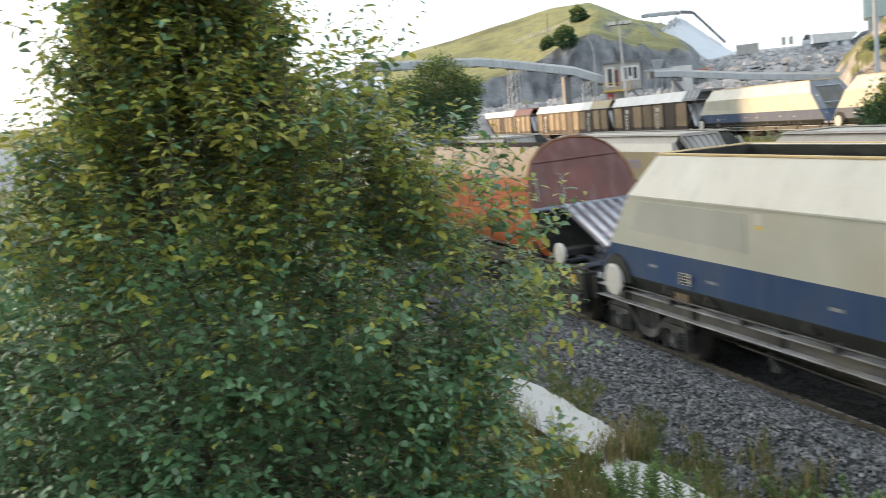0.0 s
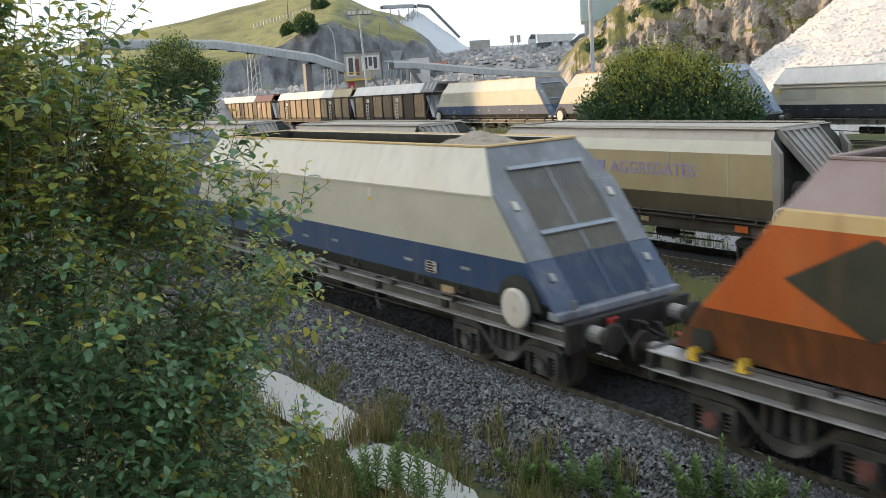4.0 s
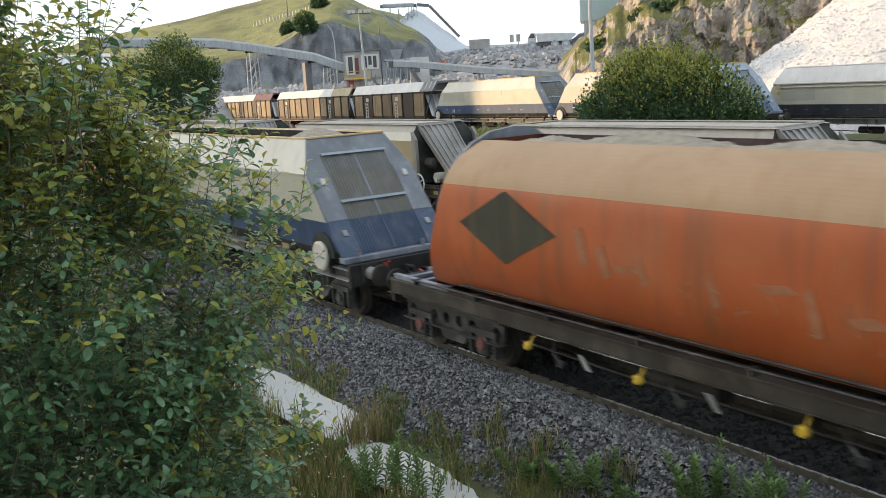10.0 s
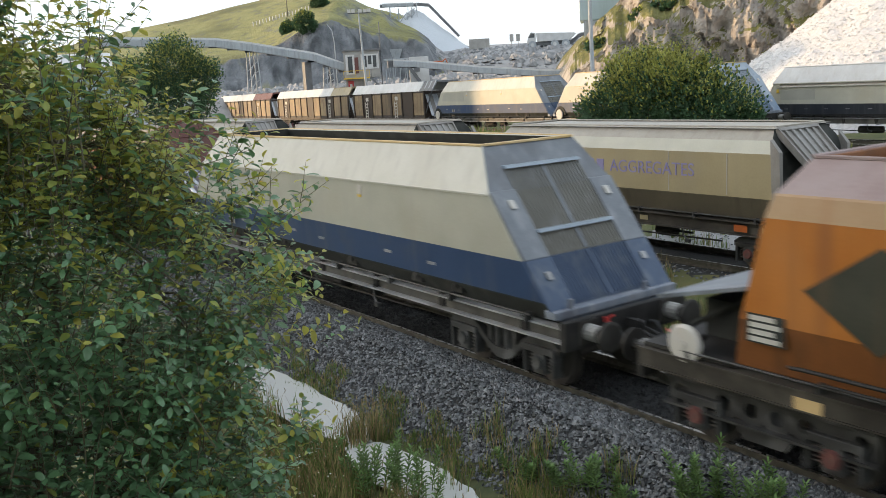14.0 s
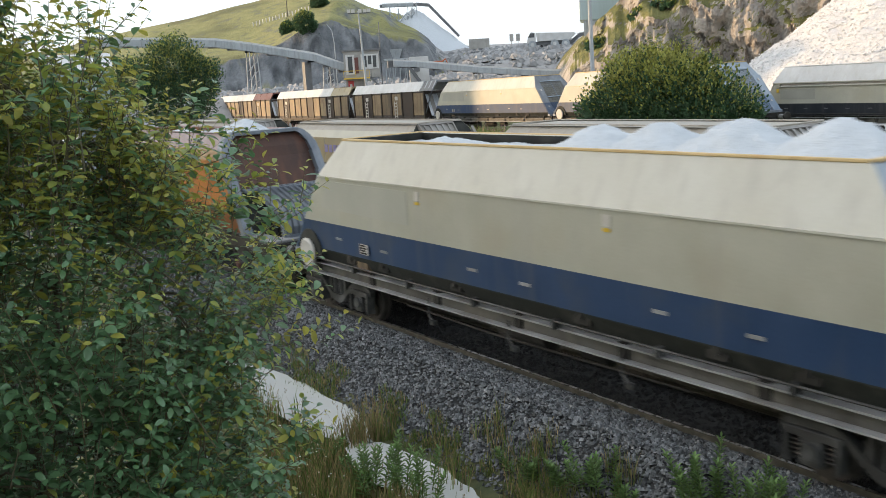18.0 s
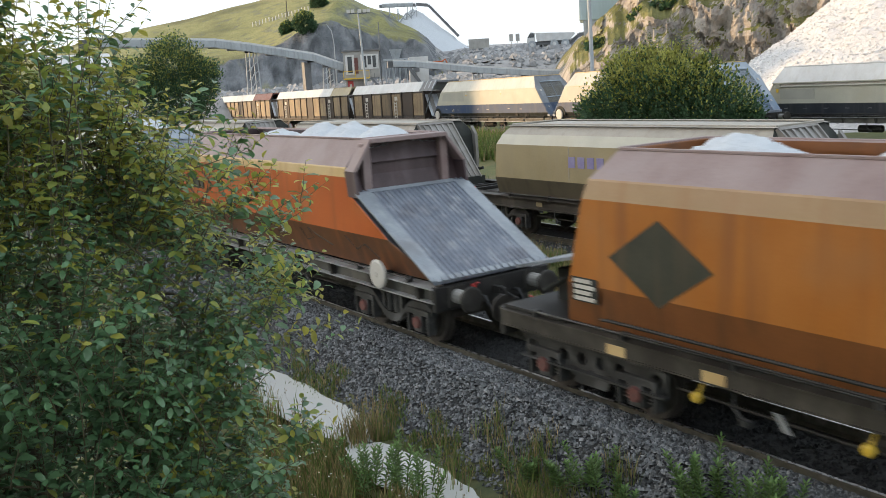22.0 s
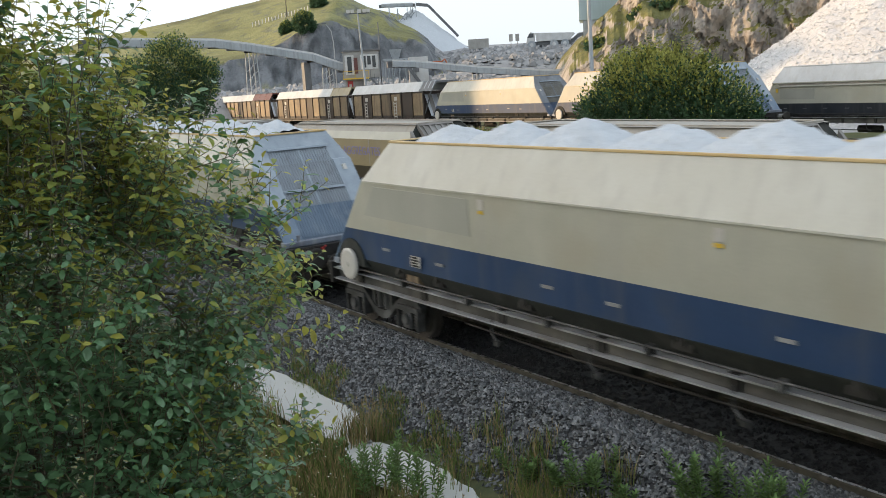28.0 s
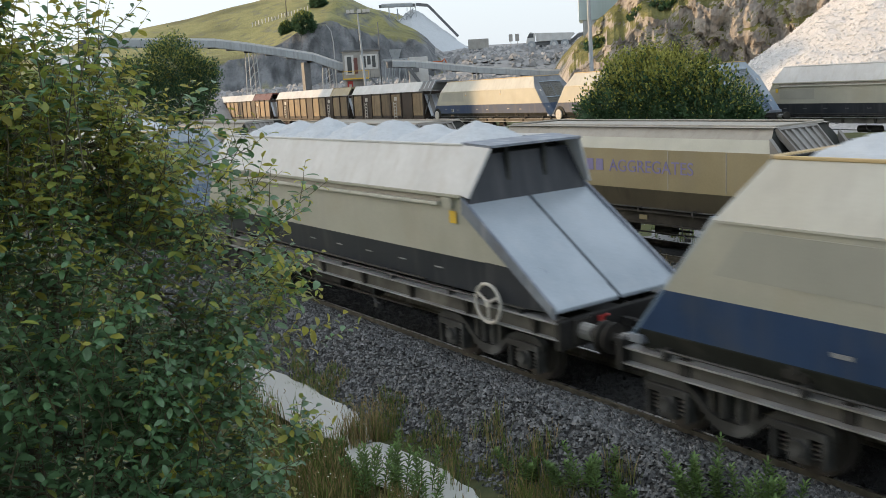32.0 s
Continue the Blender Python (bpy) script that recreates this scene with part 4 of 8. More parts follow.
    underframe(w, -7.6, 7.6, "b")
    bogie(w, -5.95, 1.9, False, False)
    bogie(w, 5.95, 1.9, False, False)
    return w


def slope_sheet(w, name, x0, z0, x1, z1, hy, mt, ribs, rib_mt, th=0.06, y0=None):
    """A sheet from (x0, z0) down to (x1, z1), with ribs along it."""
    a = y0 if y0 is not None else -hy
    b = hy
    m = Mesh().hexa([(x0, a, z0 - th), (x1, a, z1 - th), (x1, b, z1 - th), (x0, b, z0 - th)], [(x0, a, z0), (x1, a, z1), (x1, b, z1), (x0, b, z0)])
    s = part(name, m, [mt], w, bevel=0.008)
    for k in range(ribs):
        y = a + (b - a) * (k + 0.5) / ribs
        r = (b - a) / ribs * 0.22
        h = min(0.04, r * 1.2)
        m = Mesh().hexa([(x0, y - r, z0), (x1, y - r, z1), (x1, y + r, z1), (x0, y + r, z0)],
                        [(x0, y - r * 0.6, z0 + h), (x1, y - r * 0.6, z1 + h), (x1, y + r * 0.6, z1 + h), (x0, y + r * 0.6, z0 + h)])
        part("sheet_rib", m, [rib_mt], s)
    return s


def diamond_mark(w, x, z, rx, rz, outline, y=-1.345):
    c = [(x - rx, z), (x, z + rz), (x + rx, z), (x, z - rz)]
    if not outline:
        part("diamond_mark", Mesh().prism(c, y, y + 0.1), [DIAMOND], w, "black diamond mark")
        return
    m = Mesh()
    for k in range(4):
        (ax, az), (bx, bz) = c[k], c[(k + 1) % 4]
        f = 0.9
        ia, ib = (x + (ax - x) * f, z + (az - z) * f), (x + (bx - x) * f, z + (bz - z) * f)
        m.prism([(ax, az), (bx, bz), ib, ia], -1.345, -1.325)
    part("diamond_outline", m, [DIAMOND], w, "black diamond outline mark")
    for dx, lx in ((-0.45, 0.2), (-0.2, 0.3), (0.16, 0.24)):
        part("emblem_bar", Mesh().box(x + dx, x + dx + lx, -1.343, -1.325, z - 0.14, z + 0.14), [DIAMOND], w)


def hopper_orange(outline):
    """Orange angular hopper with a grimy lower half; one end slopes out as a wide worn sheet."""
    w = empty("hopper_wagon", pose(0, 0, 0), "orange hopper wagon with tan stripe and wide worn sloping end sheet", "railway wagon", "wagons of the passing train")
    lv = [(3.68, -4.42, 4.42, 0.88), (3.16, -4.7, 4.44, 1.31), (2.98, -4.84, 4.45, 1.325), (2.62, -5.14, 4.6, 1.325), (1.9, -5.78, 5.85, 1.325), (1.24, -6.4, 7.1, 1.1)]
    # recessed end and inside use the darkened plum: shade as colour
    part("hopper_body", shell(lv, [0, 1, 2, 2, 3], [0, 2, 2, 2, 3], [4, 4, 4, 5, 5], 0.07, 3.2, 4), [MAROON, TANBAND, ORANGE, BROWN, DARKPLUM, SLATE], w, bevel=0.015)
    rim(w, 3.68, -4.42, 4.42, 0.88, MAROON)
    # framed recess of the end: posts, brow and the sheet below
    for s in (-1, 1):
        part("end_wing", Mesh().hexa([(4.42, s * 1.26, 3.08), (4.78, s * 1.26, 3.08), (4.78, s * 1.325, 3.1), (4.42, s * 1.325, 3.1)], [(4.42, s * 0.84, 3.66), (4.74, s * 0.84, 3.66), (4.74, s * 0.9, 3.68), (4.42, s * 0.9, 3.68)]), [MAROON], w)
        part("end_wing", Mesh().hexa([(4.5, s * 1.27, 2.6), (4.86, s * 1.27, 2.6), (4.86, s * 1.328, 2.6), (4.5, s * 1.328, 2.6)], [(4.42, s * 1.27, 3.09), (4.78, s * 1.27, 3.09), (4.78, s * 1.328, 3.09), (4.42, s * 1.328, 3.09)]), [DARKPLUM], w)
        part("end_post", Mesh().box(4.46, 4.62, s * 0.92 - 0.09, s * 0.92 + 0.09, 2.66, 3.6), [MAROON], w, bevel=0.01)
    part("end_brow", Mesh().box(4.4, 4.8, -0.9, 0.9, 3.6, 3.69), [MAROON], w, bevel=0.012)
    s = slope_sheet(w, "slope_sheet", 4.72, 2.7, 7.22, 1.3, 1.28, DUSTSTEEL if outline else SLATE, 24 if outline else 0, DUSTSTEEL)
    on = lambda f, d: (4.72 + 2.5 * f + 0.488 * d, 2.7 - 1.4 * f + 0.873 * d)
    strip = lambda y0, y1, f0, f1, d: Mesh().hexa([(*on(f0, -0.01)[:1], y0, on(f0, -0.01)[1]), (on(f1, -0.01)[0], y0, on(f1, -0.01)[1]), (on(f1, -0.01)[0], y1, on(f1, -0.01)[1]), (on(f0, -0.01)[0], y1, on(f0, -0.01)[1])],
                                                 [(on(f0, d)[0], y0, on(f0, d)[1]), (on(f1, d)[0], y0, on(f1, d)[1]), (on(f1, d)[0], y1, on(f1, d)[1]), (on(f0, d)[0], y1, on(f0, d)[1])])
    # rubbed plates along both edges, lap seams, a rusty plate and a toothed lip
    for sy in (-1, 1):
        a, b = sorted((sy * 1.0, sy * 1.33))
        part("sheet_edge", strip(a, b, 0.02, 0.995, 0.025), [PALEEDGE], s, bevel=0.006)
    if not outline:
        for y in (-0.42, 0.28):
            part("sheet_seam", strip(y - 0.015, y + 0.015, 0.0, 0.99, 0.014), [PLUMSTEEL], s)
        part("wear_plate", strip(0.34, 0.96, 0.0, 0.42, 0.012), [PLUMSTEEL], s)
        part("wear_plate", strip(0.3, 0.97, 0.8, 0.97, 0.014), [BROWN], s)
    part("top_lap", strip(-1.0, 1.0, 0.0, 0.035, 0.03), [PALEEDGE], s)
    for k in range(17):
        y = -1.2 + 0.15 * k
        part("lip_tooth", strip(y - 0.05, y + 0.05, 0.965, 1.01, 0.035), [PALEEDGE], s)
    diamond_mark(w, -3.62, 2.41, 1.02, 0.54, outline)
    for x, z in ((-1.0, 2.78), (1.5, 1.72)):
        plate(w, x, z, 0.18, 0.2, WHITEP if z < 2 else TANBAND, -1.335)
    if outline:
        # faint chalk scrawl on the grimy lower slope
        for x0, z0, pts in ((0.6, 1.7, ((0, 0), (0.2, 0.1), (0.35, -0.15), (0.6, -0.05), (0.8, 0.08))), (2.2, 1.72, ((0, 0.05), (0.15, -0.2), (0.5, -0.12), (0.4, 0.1), (0.75, -0.05), (1.3, -0.2))), (-2.6, 1.65, ((0, 0.12), (0.25, -0.15), (0.4, 0.1), (0.7, -0.2))), (4.2, 1.66, ((0, 0.15), (0.3, -0.1), (0.7, 0.05), (1.1, -0.2)))):
            part("chalk_stroke", Mesh().tube([(x0 + a, -1.325 + (1.9 - z0 - b) / 0.66 * 0.225 - 0.002, z0 + b) for a, b in pts], 0.013, 5), [SOLE], w)
    for x in (-2.2, 0.0, 2.4):
        part("side_seam", Mesh().box(x - 0.012, x + 0.012, -1.331, -1.3, 1.92, 2.96), [RUSTOR], w)
    disc(w, 5.55, 1.24, False, -1.42, 0.275)
    for x in (-5.9, -5.2):
        part("yellow_bracket", Mesh().prism([(x - 0.08, 1.2), (x + 0.08, 1.2), (x + 0.03, 1.36), (x - 0.05, 1.34)], -1.34, -1.2), [YELLOWP], w)
    # dark block that stands for the shade in a step hole
    part("step_hole", Mesh().box(-6.0, -5.7, -1.215, -1.1, 1.32, 1.62), [GRIMESHADE], w)
    underframe(w, -6.6, 7.2, "p")
    bogie(w, -4.74, 2.0)
    bogie(w, 5.5, 1.9)
    return w


def hopper_round():
    """Round-sided rusty orange hopper with an arched red end and a ribbed tail chute."""
    w = empty("hopper_wagon", pose(0, 0, 0), "rusty orange round-sided hopper wagon with an arched red end", "railway wagon", "wagons of the passing train")
    prof = [(1.12, 1.3), (1.28, 1.6), (1.35, 2.0), (1.365, 2.45), (1.34, 2.85), (1.27, 3.12), (1.14, 3.36), (0.96, 3.55), (0.74, 3.68), (0.6, 3.72)]
    zq = [1.3 + 2.42 * k / 44 for k in range(45)]
    fit = np.polyfit([q[1] for q in prof], [q[0] for q in prof], 5)
    prof = [(float(np.polyval(fit, z)), z) for z in zq]
    xe = lambda z, e: e * (4.88 + (3.05 - z) * (0.36 if e < 0 else 0.4) - (0.18 if e > 0 else 0))
    m = Mesh()
    for y, z in prof:
        m.v += [(xe(z, -1), -y, z), (xe(z, 1), -y, z), (xe(z, 1), y, z), (xe(z, -1), y, z)]
    for i in range(len(prof) - 1):
        a = 4 * i
        z = prof[i + 1][1]
        for k, mi in ((0, 1 if z > 3.1 else 0), (1, 2), (2, 1 if z > 3.1 else 0), (3, 0)):
            if k == 1 and z < 2.42:
                continue
            m.f.append((a + k, a + (k + 1) % 4, a + 4 + (k + 1) % 4, a + 4 + k))
            m.m.append(mi)
    t = 4 * (len(prof) - 1)
    c = len(m.v)
    m.v += [(xe(3.1, -1), -0.9, 3.1), (xe(3.1, 1), -0.9, 3.1), (xe(3.1, 1), 0.9, 3.1), (xe(3.1, -1), 0.9, 3.1)]
    for k in range(4):
        m.f.append((t + k, t + (k + 1) % 4, c + (k + 1) % 4, c + k))
        m.m.append(3)
    m.f += [(c, c + 1, c + 2, c + 3), (3, 2, 1, 0)]
    m.m += [3, 3]
    part("hopper_body", m, [RUSTOR, TANRUST, ARCHRED, DARKPLUM], w)
    # arched end plates standing above the body
    for e, mt in ((-1, DUSTSTEEL), (1, ARCHRED)):
        arch = [(-1.36, 2.4), (-1.34, 2.85), (-1.27, 3.14), (-1.1, 3.45), (-0.85, 3.68), (-0.5, 3.84), (0, 3.9), (0.5, 3.84), (0.85, 3.68), (1.1, 3.45), (1.27, 3.14), (1.34, 2.85), (1.36, 2.4)]
        arch = [(y * (1.0 if e > 0 else 0.955), z) for y, z in arch]
        a = [(xe(z, e) + e * 0.02, y, z) for y, z in arch]
        b = [(xe(z, e) + e * 0.09, y, z) for y, z in arch]
        q = len(arch)
        mm = Mesh().add(a + b, [tuple(range(q)), tuple(range(2 * q - 1, q - 1, -1))] + [(i, q + i, q + (i + 1) % q, (i + 1) % q) for i in range(q)])
        p = part("arched_end", mm, [mt], w, "arched end plate")
        if e > 0:
            part("arch_rim", Mesh().tube([(x + e * 0.05, y * 1.01, z * 1.004) for x, y, z in a], 0.04, 6), [BROWN], p)
    part("arch_seam", Mesh().tube([(xe(3.4, 1) + 0.1, -1.1, 3.4), (xe(3.44, 1) + 0.1, 1.1, 3.44)], 0.02, 6), [ARCHRED], w)
    part("end_shelf", Mesh().tube([(5.06, -1.38, 2.36), (5.06, 1.38, 2.4)], 0.045, 8), [DUSTSTEEL], w)
    for y in (-1.2, -0.55):
        part("end_grip", Mesh().tube([(4.92, y, 2.5), (5.02, y, 2.55), (4.9, y, 3.1), (4.78, y, 3.1)], 0.02, 6), [FLANGE], w)
    # near-black wall, so that the opening below the shelf looks unlit
    part("end_wall", Mesh().box(4.8, 4.87, -1.3, 1.3, 1.25, 2.36), [GRIMESHADE], w)
    slope_sheet(w, "tail_chute", 4.96, 2.42, 6.95, 1.64, 0.98, PLUMSTEEL, 6, CHUTE, 0.05, -0.66)
    for y in (-0.5, 0.85):
        part("chute_strut", Mesh().box(6.78, 6.86, y - 0.04, y + 0.04, 1.2, 1.62), [DUSTSTEEL], w)
    for y in (-1.2, -0.45, 0.45, 1.2):
        part("deck_beam", Mesh().box(5.3, 7.1, y - 0.06, y + 0.06, 1.19, 1.27), [DUSTSTEEL if y > -1 else OSOLE], w)
        part("deck_beam", Mesh().box(-6.68, -5.0, y - 0.05, y + 0.05, 1.19, 1.27), [DUSTSTEEL], w)
    for x in (-6.3, -5.85, 5.75, 6.5):
        part("deck_cross_beam", Mesh().box(x - 0.05, x + 0.05, -1.14, 1.14, 1.195, 1.265), [DUSTSTEEL], w)
    part("wheel_bracket", Mesh().box(5.85, 6.25, -1.2, -0.5, 1.44, 1.58).box(6.0, 6.1, -1.2, -1.1, 1.2, 1.5), [UNDER], w, bevel=0.012)
    part("brake_valve", Mesh().box(5.8, 6.3, -0.3, 0.1, 1.2, 1.5).tube([(5.6, -0.4, 1.4), (6.5, -0.2, 1.42)], 0.06, 8).tube([(5.5, 0.2, 1.5), (6.6, 0.4, 1.35)], 0.03, 6), [DUSTSTEEL], w)
    disc(w, 6.05, 1.48, False, -1.28, 0.24)
    diamond_mark(w, -3.25, 2.48, 1.12, 0.55, False, -1.378)
    for x0, x1, z0, z1 in ((-1.6, -1.45, 2.1, 2.6), (-1.2, -1.05, 2.0, 2.4), (-0.9, -0.5, 2.12, 2.2), (-0.5, -0.4, 2.0, 2.35), (0.6, 0.7, 1.9, 2.3), (1.3, 1.7, 2.2, 2.28), (1.9, 2.0, 1.8, 2.3), (2.4, 2.7, 2.0, 2.1), (3.2, 3.3, 1.8, 2.1)):
        part("scrawl_bar", Mesh().hexa([(x0, -1.375, z0), (x1, -1.375, z0 + 0.05), (x1, -1.36, z0 + 0.05), (x0, -1.36, z0)], [(x0 - 0.15, -1.378, z1), (x1 - 0.15, -1.378, z1 + 0.05), (x1 - 0.15, -1.36, z1 + 0.05), (x0 - 0.15, -1.36, z1)]), [CHALK], w)
    plate(w, 6.7, 1.02, 0.16, 0.2, YELLOWP, -1.312, "yellow_panel")
    rng = random.Random(17)
    for k in range(9):
        # faint chalked scrawl along the lower side
        x0, z0 = 0.1 + 0.42 * k, rng.uniform(1.75, 2.1)
        pts = [(x0 + rng.uniform(-0.12, 0.2), z0 + rng.uniform(-0.22, 0.25)) for _ in range(4)]
        part("chalk_stroke", Mesh().tube([(a, -float(np.polyval(fit, b)), b) for a, b in pts], 0.016, 5), [CHALK], w)
    plate(w, 4.5, 1.55, 0.2, 0.12, ORANGE, -1.262, "orange_panel")
    part("side_handrail", Mesh().tube([(-4.4, -1.4, 1.42), (-4.2, -1.44, 1.46), (3.9, -1.44, 1.46), (4.1, -1.4, 1.42)], 0.022, 6), [UNDER], w)
    underframe(w, -6.7, 7.1, "o")
    bogie(w, -5.1, 1.8, True)
    bogie(w, 5.4, 1.8, True)
    return w


def hopper_ochre(open_end, disc_side):
    """Faded orange hopper with a grey framed end and a curved ribbed chute."""
    w = empty("hopper_wagon", pose(0, 0, 0), "faded orange hopper wagon with grey framed end and curved ribbed chute", "railway wagon", "wagons of the passing train")
    lv = [(3.68, -4.45, 4.5, 0.9), (3.3, -4.68, 4.72, 1.28), (3.04, -4.77, 4.79, 1.325), (1.85, -5.06, 5.35, 1.34), (1.24, -5.23, 5.7, 1.2)]
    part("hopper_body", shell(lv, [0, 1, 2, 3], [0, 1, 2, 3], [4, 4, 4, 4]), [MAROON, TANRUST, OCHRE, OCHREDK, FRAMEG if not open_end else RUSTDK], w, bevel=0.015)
    rim(w, 3.68, -4.45, 4.5, 0.9, MAROON)
    # grey frame round the end
    xs = lambda z: 4.86 + (3.04 - z) * 0.5
    for s in (-1, 1):
        m = Mesh()
        pts = [(0.86, 3.72), (1.05, 3.66), (1.2, 3.52), (1.31, 3.34), (1.36, 3.1), (1.37, 2.6), (1.33, 1.25)]
        for (ya, za), (yb, zb) in zip(pts, pts[1:]):
            ia, ib = max(0.76, ya - 0.24), max(0.78, yb - 0.22)
            m.hexa([(xs(za) - 0.16, s * ya, za), (xs(za) - 0.16, s * ia, za), (xs(za) + 0.12, s * ia, za), (xs(za) + 0.12, s * ya, za)],
                   [(xs(zb) - 0.16, s * yb, zb), (xs(zb) - 0.16, s * ib, zb), (xs(zb) + 0.12, s * ib, zb), (xs(zb) + 0.12, s * yb, zb)])
        part("end_frame_post", m, [FRAMEG], w)
    part("end_brow", Mesh().box(4.4, 4.68, -0.92, 0.92, 3.62, 3.72), [FRAMEG], w, bevel=0.012)
    part("end_shelf", Mesh().box(5.1, 5.5, -1.05, 1.05, 2.24, 2.32), [FRAMEG], w, bevel=0.012)
    # dark plate painted as the shade of the open space below the shelf
    part("end_void", Mesh().hexa([(5.69, -1.08, 1.26), (5.72, -1.08, 1.26), (5.72, 1.08, 1.26), (5.69, 1.08, 1.26)], [(5.2, -1.08, 2.24), (5.23, -1.08, 2.24), (5.23, 1.08, 2.24), (5.2, 1.08, 2.24)]), [GRIMESHADE], w)
    if not open_end:
        k = -0.98
        while k < 1.0:
            m = Mesh().hexa([(xs(2.34), k - 0.025, 2.34), (xs(2.34) + 0.06, k - 0.02, 2.34), (xs(2.34) + 0.06, k + 0.02, 2.34), (xs(2.34), k + 0.025, 2.34)],
                            [(xs(3.55), k - 0.025, 3.55), (xs(3.55) + 0.06, k - 0.02, 3.55), (xs(3.55) + 0.06, k + 0.02, 3.55), (xs(3.55), k + 0.025, 3.55)])
            part("end_rib", m, [FRAMEG], w)
            k += 0.11
    # curved chute in round-topped strips
    path = [(5.35, 2.3), (6.35, 1.98), (6.62, 1.86), (6.8, 1.68), (6.88, 1.48), (6.88, 1.26)]
    nrm = []
    for i in range(len(path)):
        a, b = path[max(i - 1, 0)], path[min(i + 1, len(path) - 1)]
        dx, dz = b[0] - a[0], b[1] - a[1]
        ln = math.hypot(dx, dz)
        nrm.append((-dz / ln, dx / ln))
    y0, y1, n = -0.72, 0.98, 11
    strip = Mesh()
    wd = (y1 - y0) / n
    for i in range(len(path) - 1):
        strip.hexa([(path[i][0], 0, path[i][1]), (path[i][0], wd, path[i][1]), (path[i + 1][0], wd, path[i + 1][1]), (path[i + 1][0], 0, path[i + 1][1])],
                   [(path[i][0] + nrm[i][0] * -0.03, 0, path[i][1] + nrm[i][1] * -0.03), (path[i][0] + nrm[i][0] * -0.03, wd, path[i][1] + nrm[i][1] * -0.03), (path[i + 1][0] + nrm[i + 1][0] * -0.03, wd, path[i + 1][1] + nrm[i + 1][1] * -0.03), (path[i + 1][0] + nrm[i + 1][0] * -0.03, 0, path[i + 1][1] + nrm[i + 1][1] * -0.03)])
    for i in range(len(path) - 1):
        up = lambda j, h: (path[j][0] - nrm[j][0] * -h, path[j][1] - nrm[j][1] * -h)
        (a, b), (c, d) = up(i, 0.05), up(i + 1, 0.05)
        (a0, b0), (c0, d0) = path[i], path[i + 1]
        strip.hexa([(a0, wd * 0.2, b0), (a0, wd * 0.8, b0), (c0, wd * 0.8, d0), (c0, wd * 0.2, d0)], [(a, wd * 0.32, b), (a, wd * 0.68, b), (c, wd * 0.68, d), (c, wd * 0.32, d)])
    sm = strip.data("chute_strip", [CURVEST], False)
    chute = part("chute", Mesh().box(6.8, 6.95, y0, y1, 1.24, 1.3), [FRAMEG], w, "curved ribbed steel chute")
    for k in range(n):
        part("chute_strip", sm, None, chute).location = (0, y0 + wd * k, 0)
    part("chute_cheek", Mesh().prism([(x, z) for x, z in path] + [(x - 0.14, z - 0.1) for x, z in reversed(path)], y0 - 0.04, y0), [FRAMEG], chute)
    part("brake_valve", Mesh().box(5.9, 6.4, -0.4, 0.1, 1.2, 1.5).tube([(5.5, -0.6, 1.45), (6.6, -0.2, 1.5)], 0.05, 8).tube([(5.6, 0.3, 1.5), (6.6, 0.1, 1.6)], 0.03, 6).tube([(6.1, -0.6, 1.2), (6.1, -0.6, 1.62)], 0.05, 8), [UNDER], w)
    part("end_deck", Mesh().box(5.3, 7.2, -1.26, -0.8, 1.2, 1.24).box(6.7, 7.2, -0.8, 1.26, 1.2, 1.24), [FLANGE], w)
    part("platform", Mesh().box(-6.6, -5.2, -1.26, 1.26, 1.2, 1.25), [UNDER], w)
    part("platform_valve", Mesh().box(-6.2, -5.6, -0.5, 0.4, 1.25, 1.75).tube([(-6.3, -0.7, 1.4), (-5.3, -0.4, 2.0)], 0.04, 8).tube([(-6.3, 0.5, 1.4), (-5.3, 0.2, 2.2)], 0.04, 8), [GRIMESHADE], w)
    part("platform_sheet", Mesh().hexa([(-6.5, -1.1, 1.8), (-5.0, -1.1, 2.15), (-5.0, 1.1, 2.15), (-6.5, 1.1, 1.8)], [(-6.5, -1.1, 1.85), (-5.0, -1.1, 2.2), (-5.0, 1.1, 2.2), (-6.5, 1.1, 1.85)]), [FRAMEG], w)
    disc(w, -5.9 if disc_side == "left" else 6.18, 1.36, False, -1.3, 0.25)
    diamond_mark(w, -3.42, 2.3, 0.84, 0.56, False)
    plate(w, -4.72, 1.78, 0.5, 0.34, GRIMESHADE, -1.348, "data_panel", (4, WHITEP), "dark data panel with white lines")
    plate(w, 2.0, 1.98, 0.24, 0.14, OCHRE, -1.345)
    for x in (-4.2, -2.6, 0.2, 3.2):
        plate(w, x, 1.02, 0.34, 0.14, TANBAND, -1.312, "stencil_bar")
    part("side_handrail", Mesh().tube([(-4.4, -1.37, 1.42), (-4.2, -1.42, 1.45), (3.6, -1.42, 1.45), (3.8, -1.37, 1.42)], 0.024, 6).tube([(3.8, -1.42, 1.34), (-4.0, -1.42, 1.34)], 0.018, 6), [UNDER], w)
    underframe(w, -6.63, 7.25, "o")
    bogie(w, -4.9, 1.83, True)
    bogie(w, 5.83, 1.83, True)
    return w


